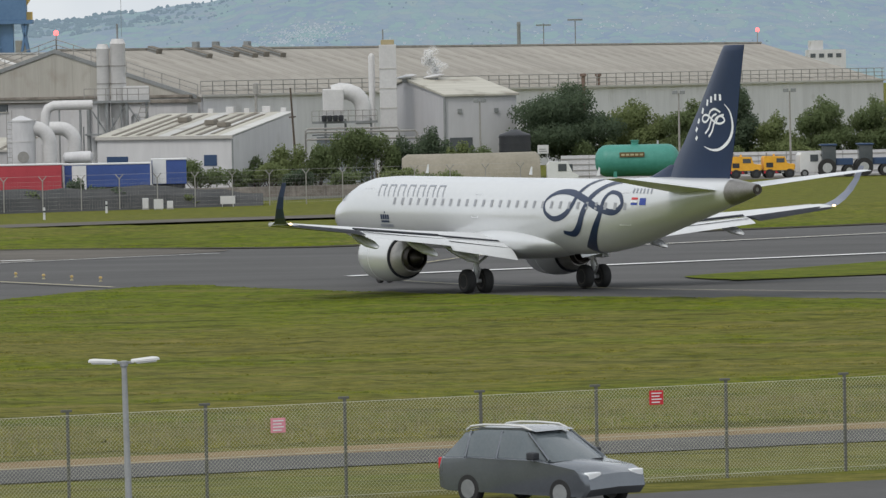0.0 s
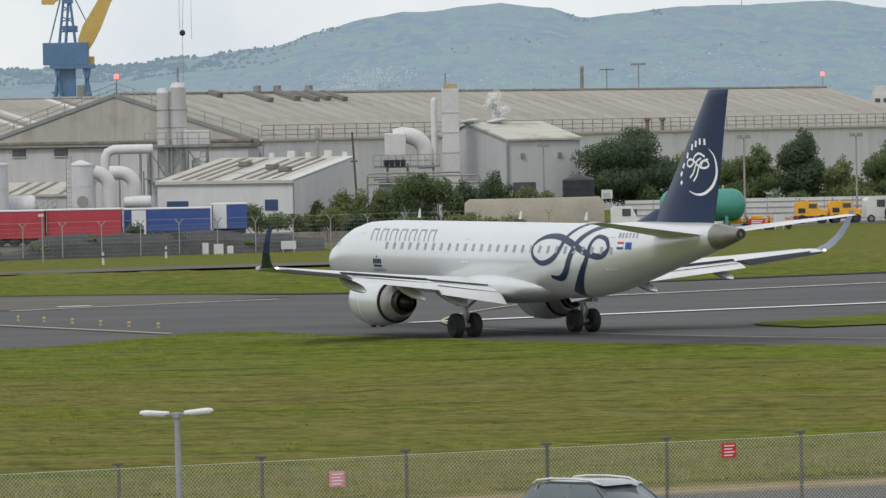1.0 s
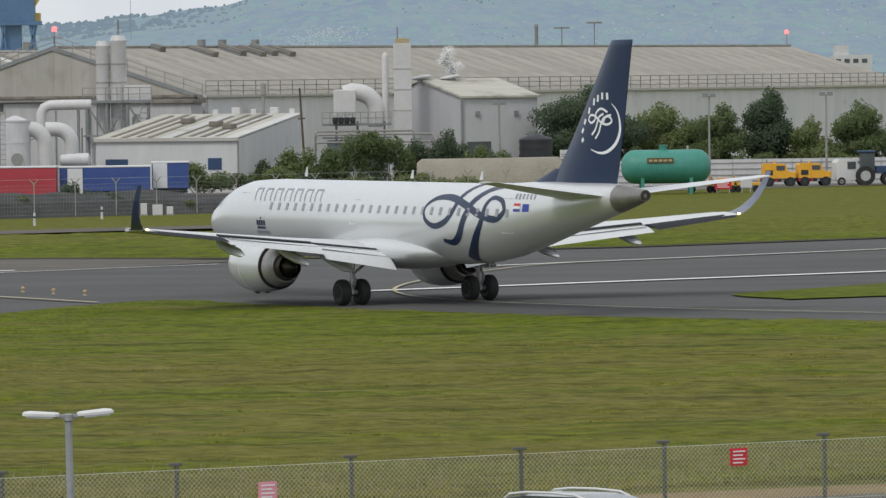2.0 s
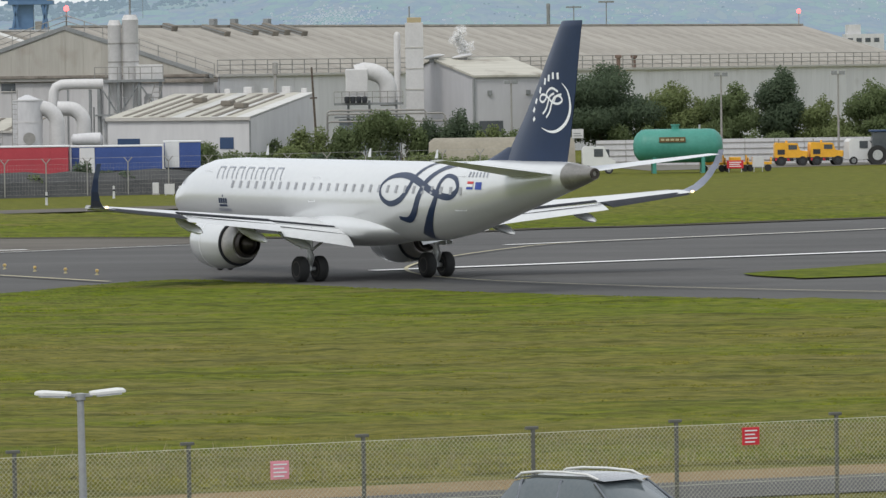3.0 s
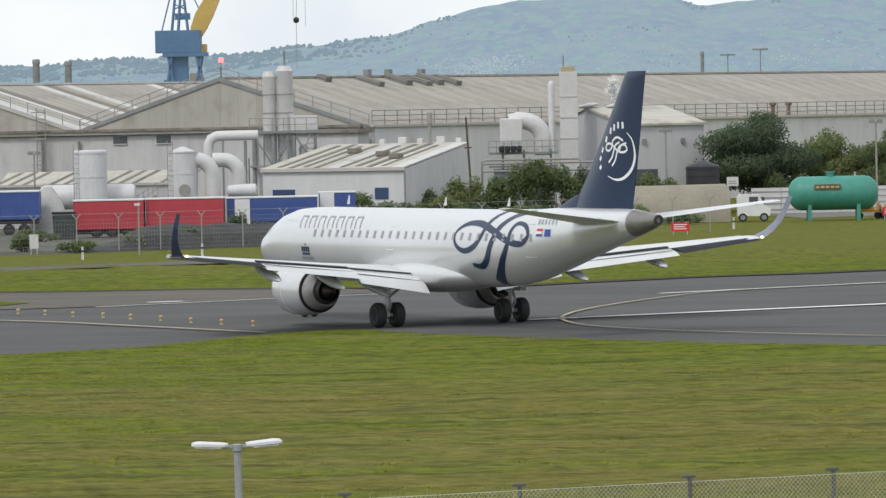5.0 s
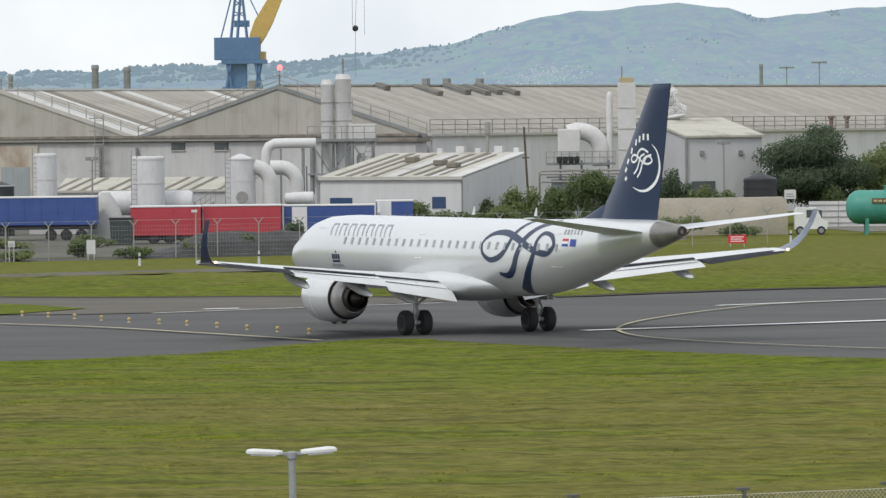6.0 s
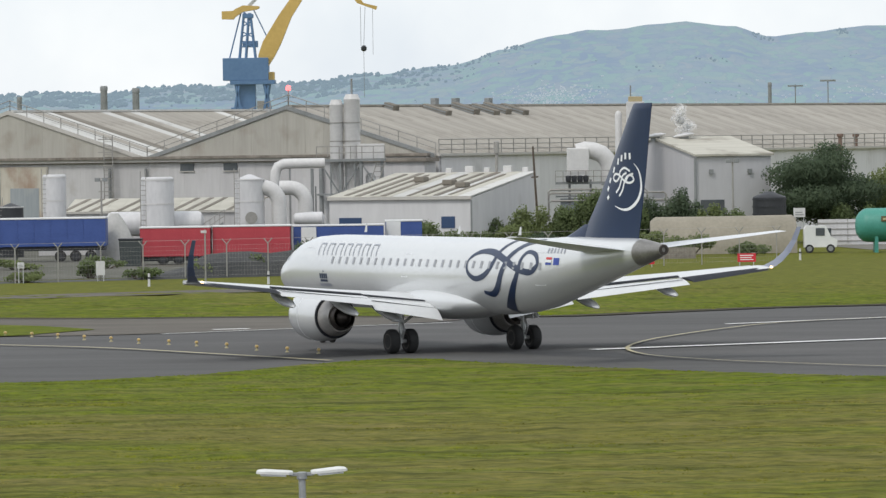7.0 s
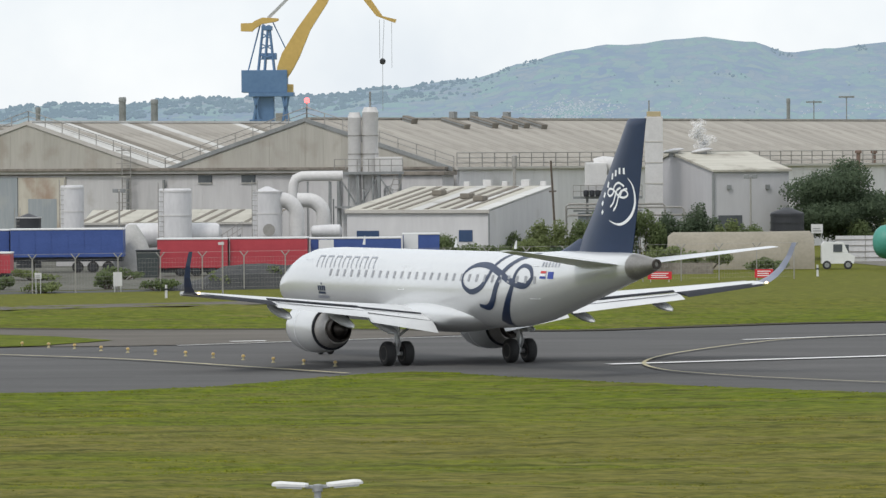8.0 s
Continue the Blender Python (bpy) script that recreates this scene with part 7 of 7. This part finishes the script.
# ---- dark estate car in front of the fence ----
def make_car(x, y, turn):
    c = thing("parked_car", "blue-grey estate car with pale roof rails by the fence", "car", pose(x, y, 0.0, 0, 0, turn))
    paint = mat("grey_metallic_car_paint", (0.13, 0.145, 0.165), (0.17, 0.185, 0.205), 0.22, metal=0.6, scale=1.0, coat=0.6)
    glass = mat("car_glass", (0.10, 0.12, 0.13), (0.14, 0.16, 0.17), 0.08, scale=1.0)
    lower = [(-2.3, 0.35), (-2.32, 0.75), (-2.22, 1.02), (-1.0, 1.06), (0.55, 1.06), (1.0, 1.02), (1.9, 0.90), (2.2, 0.75), (2.26, 0.45), (2.1, 0.28), (-2.1, 0.28)]
    rings = []
    for yy, k in ((-0.93, 0.96), (-0.88, 1.0), (0, 1.02), (0.88, 1.0), (0.93, 0.96)):
        rings.append([(px_ * k, yy, 0.28 + (pz - 0.28) * (k if abs(yy) > 0.9 else 1.0) + (0.03 if yy == 0 else 0)) for px_, pz in lower])
    part("body", loft(bmesh.new(), rings), paint, c, "", True)
    upper = [(-2.15, 1.02), (-1.75, 1.58), (-1.2, 1.68), (0.0, 1.70), (0.35, 1.60), (1.15, 1.02)]
    rings = []
    for yy, k in ((-0.88, 0.0), (-0.72, 0.78), (-0.6, 0.96), (0, 1.0), (0.6, 0.96), (0.72, 0.78), (0.88, 0.0)):
        rings.append([(px_, yy, 1.02 + (pz - 1.02) * k) for px_, pz in upper])
    cabin = part("cabin", loft(bmesh.new(), rings, False), glass, c, "tinted glass house", True)
    part("roof", loft(bmesh.new(), [[(-1.85, yy, 1.60), (-1.2, yy, 1.71 + b), (0.0, yy, 1.73 + b), (0.42, yy, 1.64), (0.0, yy, 1.66), (-1.2, yy, 1.65)] for yy, b in ((-0.62, -0.02), (-0.3, 0.01), (0.3, 0.01), (0.62, -0.02))]), paint, cabin, "", True)
    for s_ in (-1, 1):
        part("roof_rail", bent_duct(bmesh.new(), [(-1.75, s_ * 0.57, 1.60), (-1.6, s_ * 0.58, 1.70), (-1.2, s_ * 0.58, 1.745), (-0.6, s_ * 0.58, 1.76), (0.0, s_ * 0.58, 1.74), (0.25, s_ * 0.57, 1.66)], 0.022, 8),
             LAMP_WHITE, c, "pale roof rail", True)
        for px_, top_z in ((0.25, 1.6), (-0.55, 1.62), (-1.5, 1.6)):
            part("pillar", rod(bmesh.new(), (px_ + (0.8 if px_ > 0 else 0), s_ * 0.88, 1.04), (px_, s_ * 0.66, top_z), 0.035, None, 6), paint, cabin)
        part("door_mirror", boxes((0.55, 0.78, s_ * 1.0 - 0.1, s_ * 1.0 + 0.1, 1.05, 1.22), bevel=0.04), BLACK_PLASTIC, c, "black door mirror")
        part("headlight", boxes((2.02, 2.22, s_ * 0.68 - 0.2, s_ * 0.68 + 0.2, 0.66, 0.82), bevel=0.03), DECAL_WHITE, c, "clear headlight")
        part("tail_light", boxes((-2.34, -2.2, s_ * 0.76 - 0.12, s_ * 0.76 + 0.12, 0.75, 1.0), bevel=0.02), RED_SIGN, c, "red tail light")
        for wx in (-1.38, 1.4):
            w = part("wheel", lathe(bmesh.new(), [(-0.11, 0.2), (-0.11, 0.31), (-0.07, 0.34), (0.07, 0.34), (0.11, 0.31), (0.11, 0.2)], (wx, s_ * 0.83, 0.34), (0, 1, 0), 22), RUBBER, c)
            part("rim", lathe(bmesh.new(), [(-0.115, 0.03), (-0.115, 0.21), (0.115, 0.21), (0.115, 0.03)], (wx, s_ * 0.83, 0.34), (0, 1, 0), 16), GRIMY, w)


make_car(5.2, 93.2, -46)

# car park surface before the fence
bm = bmesh.new()
sheet(bm, [(-40, 40), (40, 40), (40, 108), (15, 98.5), (-12, 87), (-40, 75)], 0.015)
solid("car_park", bm, ASPHALT, "grey asphalt car park before the fence", kind="structure")

# ---- steam from the roof vent, in pieces that drift up ----
STEAM = mat("white_steam", (0.86, 0.86, 0.86), (0.92, 0.92, 0.92), 1.0, spec=0.0, scale=1.5)
_n, _l = STEAM.node_tree.nodes, STEAM.node_tree.links
_thin = _n.new("ShaderNodeTexNoise")
_thin.inputs["Scale"].default_value, _thin.inputs["Detail"].default_value = 1.6, 2.0
_cut = _n.new("ShaderNodeMapRange")
_cut.inputs["From Min"].default_value, _cut.inputs["From Max"].default_value = 0.25, 0.80
_cut.inputs["To Max"].default_value = 0.42
_where = _n.new("ShaderNodeTexCoord")
_l.new(_where.outputs["Object"], _thin.inputs["Vector"])
_l.new(_thin.outputs["Fac"], _cut.inputs["Value"])
_l.new(_cut.outputs["Result"], _n["Principled BSDF"].inputs["Alpha"])
STEAM_PUFFS = []
r = random.Random(12)
for i in range(26):
    bm2 = bmesh.new()
    res = bmesh.ops.create_icosphere(bm2, subdivisions=3, radius=r.uniform(0.2, 0.42))
    for v in res["verts"]:
        n_ = v.co.normalized()
        v.co += n_ * 0.55 * v.co.length * noise.noise(v.co * 3.0 + Vector((3 * i, 0, 0)))
        v.co.x *= 1.35
    u = i / 25
    ob = solid("steam_puff", bm2, STEAM, "soft white puff of steam above the roof vent", "steam", group="steam puffs", smooth=True)
    STEAM_PUFFS.append((ob, 13.75 - 0.9 * u + r.gauss(0, 0.2 + 0.28 * u), 9.85 + 1.75 * u ** 1.3 + r.gauss(0, 0.12)))

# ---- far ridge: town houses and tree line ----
# house walls carry a weak blue emission that imitates haze
HOUSE = mat("pale_house_haze_glow", (0.26, 0.28, 0.30), (0.44, 0.45, 0.46), 0.9, scale=0.05, emit=(0.3, 0.4, 0.48, 0.3))
bm2 = bmesh.new()
r = random.Random(8)
for _ in range(760):
    cl = r.choice(((-330, 3500, 60, 150, 22), (14, 3640, 34, 110, 40), (10, 3620, 44, 120, 40), (6, 3600, 30, 90, 40), (12, 3580, 40, 90, 40), (330, 3650, 160, 180, 36), (-200, 3450, 120, 120, 20), (150, 3500, 150, 150, 24)))
    x, y = r.gauss(cl[0], cl[2] * 0.5), r.gauss(cl[1], cl[3] * 0.5)
    y = max(3050, min(4150, y))
    z = ridge_height(x * 4300 / y) * ((y - 3000) / 1300) ** 1.15
    w, h, d_ = r.uniform(0.3, 0.85), r.uniform(0.3, 0.8), r.uniform(1.0, 2)
    box(bm2, x - w, x + w, y - d_, y + d_, z - 2, z + h)
solid("far_town", bm2, HOUSE, "scattered pale houses on the far hillside, with a haze glow", "houses", kind="stuff")
verts, faces = [], []
r = random.Random(21)
for _ in range(8000):
    pick = r.random()
    if pick < 0.45:
        x = r.uniform(-520, 40)
        y = r.uniform(4000, 4300)
        if r.random() < (x + 130) / 120 or noise.noise((x / 16, y / 60, 2)) < -0.12:
            continue
    elif pick < 0.6:
        x = r.uniform(-60, 480)
        y = r.uniform(4230, 4300)
        if noise.noise((x / 22, 0, 31)) < 0.25:
            continue
    else:
        x = r.uniform(-480, 520)
        y = 3200 + 900 * r.random()
        y = y + 40 * noise.noise((x / 70, y / 70, 5))
        if noise.noise((x / 55, y / 45, 9)) < 0.40:
            continue
    u = min(1, (y - 3000) / 1300)
    z = ridge_height(x * 4300 / y) * u ** 1.15
    s = r.uniform(0.4, 1.2) * (0.9 + 1.1 * (pick < 0.45) * min(1, max(0, -x / 150)))
    k = len(verts)
    m = 6
    for j in range(m):
        a = 2 * math.pi * j / m
        verts.append((x + s * 1.15 * math.cos(a) * r.uniform(0.7, 1.2), y + s * math.sin(a), z + s * r.uniform(0.1, 0.5)))
    for j in range(m):
        a = 2 * math.pi * (j + 0.5) / m
        verts.append((x + s * 0.75 * math.cos(a) * r.uniform(0.7, 1.2), y + s * 0.6 * math.sin(a), z + s * r.uniform(0.8, 1.2)))
    verts.append((x + r.uniform(-0.4, 0.4) * s, y, z + s * r.uniform(1.2, 1.5)))
    verts.append((x, y, z - s))
    for j in range(m):
        faces.append((k + j, k + (j + 1) % m, k + m + (j + 1) % m, k + m + j))
        faces.append((k + m + j, k + m + (j + 1) % m, k + 2 * m))
        faces.append((k + (j + 1) % m, k + j, k + 2 * m + 1))
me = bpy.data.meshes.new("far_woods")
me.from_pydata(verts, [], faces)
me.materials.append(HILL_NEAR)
tagged(new("far_woods", me), "blue-green woods and hedges on the hill, haze added as a glow", "woods", kind="stuff")

# ---- uneven turf over the field ----
def near_edge_y(x):
    for (xa, ya), (xb, yb) in zip(NEAR_EDGE, NEAR_EDGE[1:]):
        if xa <= x <= xb:
            return ya + (yb - ya) * (x - xa) / (xb - xa)
    return 190


def far_edge_y(x):
    for (xa, ya), (xb, yb) in zip(FAR_EDGE, FAR_EDGE[1:]):
        if xb <= x <= xa:
            return ya + (yb - ya) * (x - xa) / (xb - xa)
    return 290



def turf(name, x0, x1, cols, rows_, y_low, y_high, lift, seed, label):
    """Grassy relief: low drawn-out swells with tussocks on them, running down to nothing at the edges."""
    v_, f_ = [], []
    for j in range(rows_ + 1):
        v = j / rows_
        for i in range(cols + 1):
            x = x0 + (x1 - x0) * i / cols
            ya, yb = y_low(x), y_high(x)
            y = ya + (yb - ya) * v
            edge = min(1.0, 14 * v, 30 * (1 - v) + 0.35)
            h = 0.07 + 0.06 * noise.noise((x * 0.16, y * 0.55, seed)) + 0.05 * noise.noise((x * 0.8, y * 1.1, seed + 4)) + 0.03 * noise.noise((x * 2.1, y * 2.1, seed + 8))
            v_.append((x, y, 0.01 + max(0.0, h) * lift * edge))
    w = cols + 1
    for j in range(rows_):
        for i in range(cols):
            k = j * w + i
            f_.append((k, k + 1, k + w + 1, k + w))
    me_ = bpy.data.meshes.new(name)
    me_.from_pydata(v_, [], f_)
    me_.materials.append(GRASS)
    me_.shade_smooth()
    tagged(new(name, me_), label, kind="structure")


turf("ground_turf_near", -34, 40, 260, 230, lambda x: 114.2 + 0.36 * x if x < 20 else 121.4 + 0.2 * (x - 20), near_edge_y, 1.3, 3, "uneven mown airfield grass")
turf("ground_turf_far", -44, 46, 220, 70, far_edge_y, lambda x: far_edge_y(x) + 44, 1.6, 9, "uneven mown grass beyond the runway")


def tufts(name, count, seed, x0, x1, y_low, y_high, tall, material, label):
    """Short tufts combed over by the mowing, or thin upright stalks where they stand tall."""
    r_ = np.random.default_rng(seed)
    x = r_.uniform(x0, x1, count)
    lo, hi = np.array([y_low(v) for v in x]), np.array([y_high(v) for v in x])
    y = lo + (hi - lo) * r_.random(count) ** 0.85
    n_ = len(x)
    h = tall * r_.uniform(0.3, 1.1, n_)
    w = r_.uniform(0.03, 0.16, n_) if tall < 0.2 else r_.uniform(0.006, 0.02, n_)
    a = r_.uniform(-0.9, 0.9, n_)
    lean = r_.normal(0, 1.0 if tall < 0.2 else 0.3, (n_, 2)) * h[:, None] + np.array((0.0, 2.6 * tall if tall < 0.2 else 0.0))
    co = np.zeros((n_, 3, 3))
    co[:, 0] = np.stack((x - w * np.cos(a), y - w * np.sin(a), np.full(n_, 0.03)), 1)
    co[:, 1] = np.stack((x + w * np.cos(a), y + w * np.sin(a), np.full(n_, 0.03)), 1)
    co[:, 2] = np.stack((x + lean[:, 0], y + lean[:, 1], 0.05 + h), 1)
    me_ = bpy.data.meshes.new(name)
    me_.from_pydata(co.reshape(-1, 3).tolist(), [], np.arange(3 * n_).reshape(-1, 3).tolist())
    me_.materials.append(material)
    tagged(new(name, me_), label, "grass", kind="stuff")


tufts("grass_tufts", 150000, 5, -24, 27, lambda x: 113.5 + 0.36 * x, lambda x: near_edge_y(x) - 0.4, 0.055, BLADE, "short uneven tufts of mown airfield grass")
tufts("verge_grass_tufts", 26000, 6, -34, 36, far_edge_y, lambda x: far_edge_y(x) + 40, 0.06, BLADE, "tufts of grass beyond the runway")
STRAW = mat("dry_grass_stalks", (0.20, 0.18, 0.09), (0.34, 0.30, 0.17), 0.95, scale=1.0, fine=6.0, spec=0.1)
tufts("dry_grass_stalks", 5000, 7, -20, 22, lambda x: 113.5 + 0.36 * x, lambda x: 124 + 0.36 * x, 0.30, STRAW, "thin pale stalks of dry grass above the mown field")


def motions():
    """The airliner rolls slowly away, its wheels turn with the way it has gone, and the steam drifts up."""
    walk(AIRLINER, [(t, pose(x, y, 0.02, 0, 0, 90 + a)) for t, x, y, a in PLANE_ROWS])
    ts = [r[0] for r in PLANE_ROWS]
    gone = [0.0]
    for a, b in zip(PLANE_ROWS, PLANE_ROWS[1:]):
        gone.append(gone[-1] + math.hypot(b[1] - a[1], b[2] - a[2]))
    for wheel, at, r in WHEELS:
        turn_rows = []
        for i in range(81 if r > 0.4 else 161):
            t = i * (0.1 if r > 0.4 else 0.05)
            way_gone = float(np.interp(t, ts, gone))
            turn_rows.append((t, Matrix.Translation(at) @ Matrix.Rotation(way_gone / r, 4, "Y")))
        walk(wheel, turn_rows)
    for i, (puff, x0, z0) in enumerate(STEAM_PUFFS):
        walk(puff, [(t, pose(x0 - 0.2 * math.sin(0.9 * i + 0.7 * t), 464.5 - 0.1 * i, z0 + 0.15 * math.sin(1.3 * i + 0.9 * t), 0, 25 * math.sin(0.6 * t + i), 0)) for t in (0, 1, 2, 3, 4, 5, 6, 7, 8)])


motions()
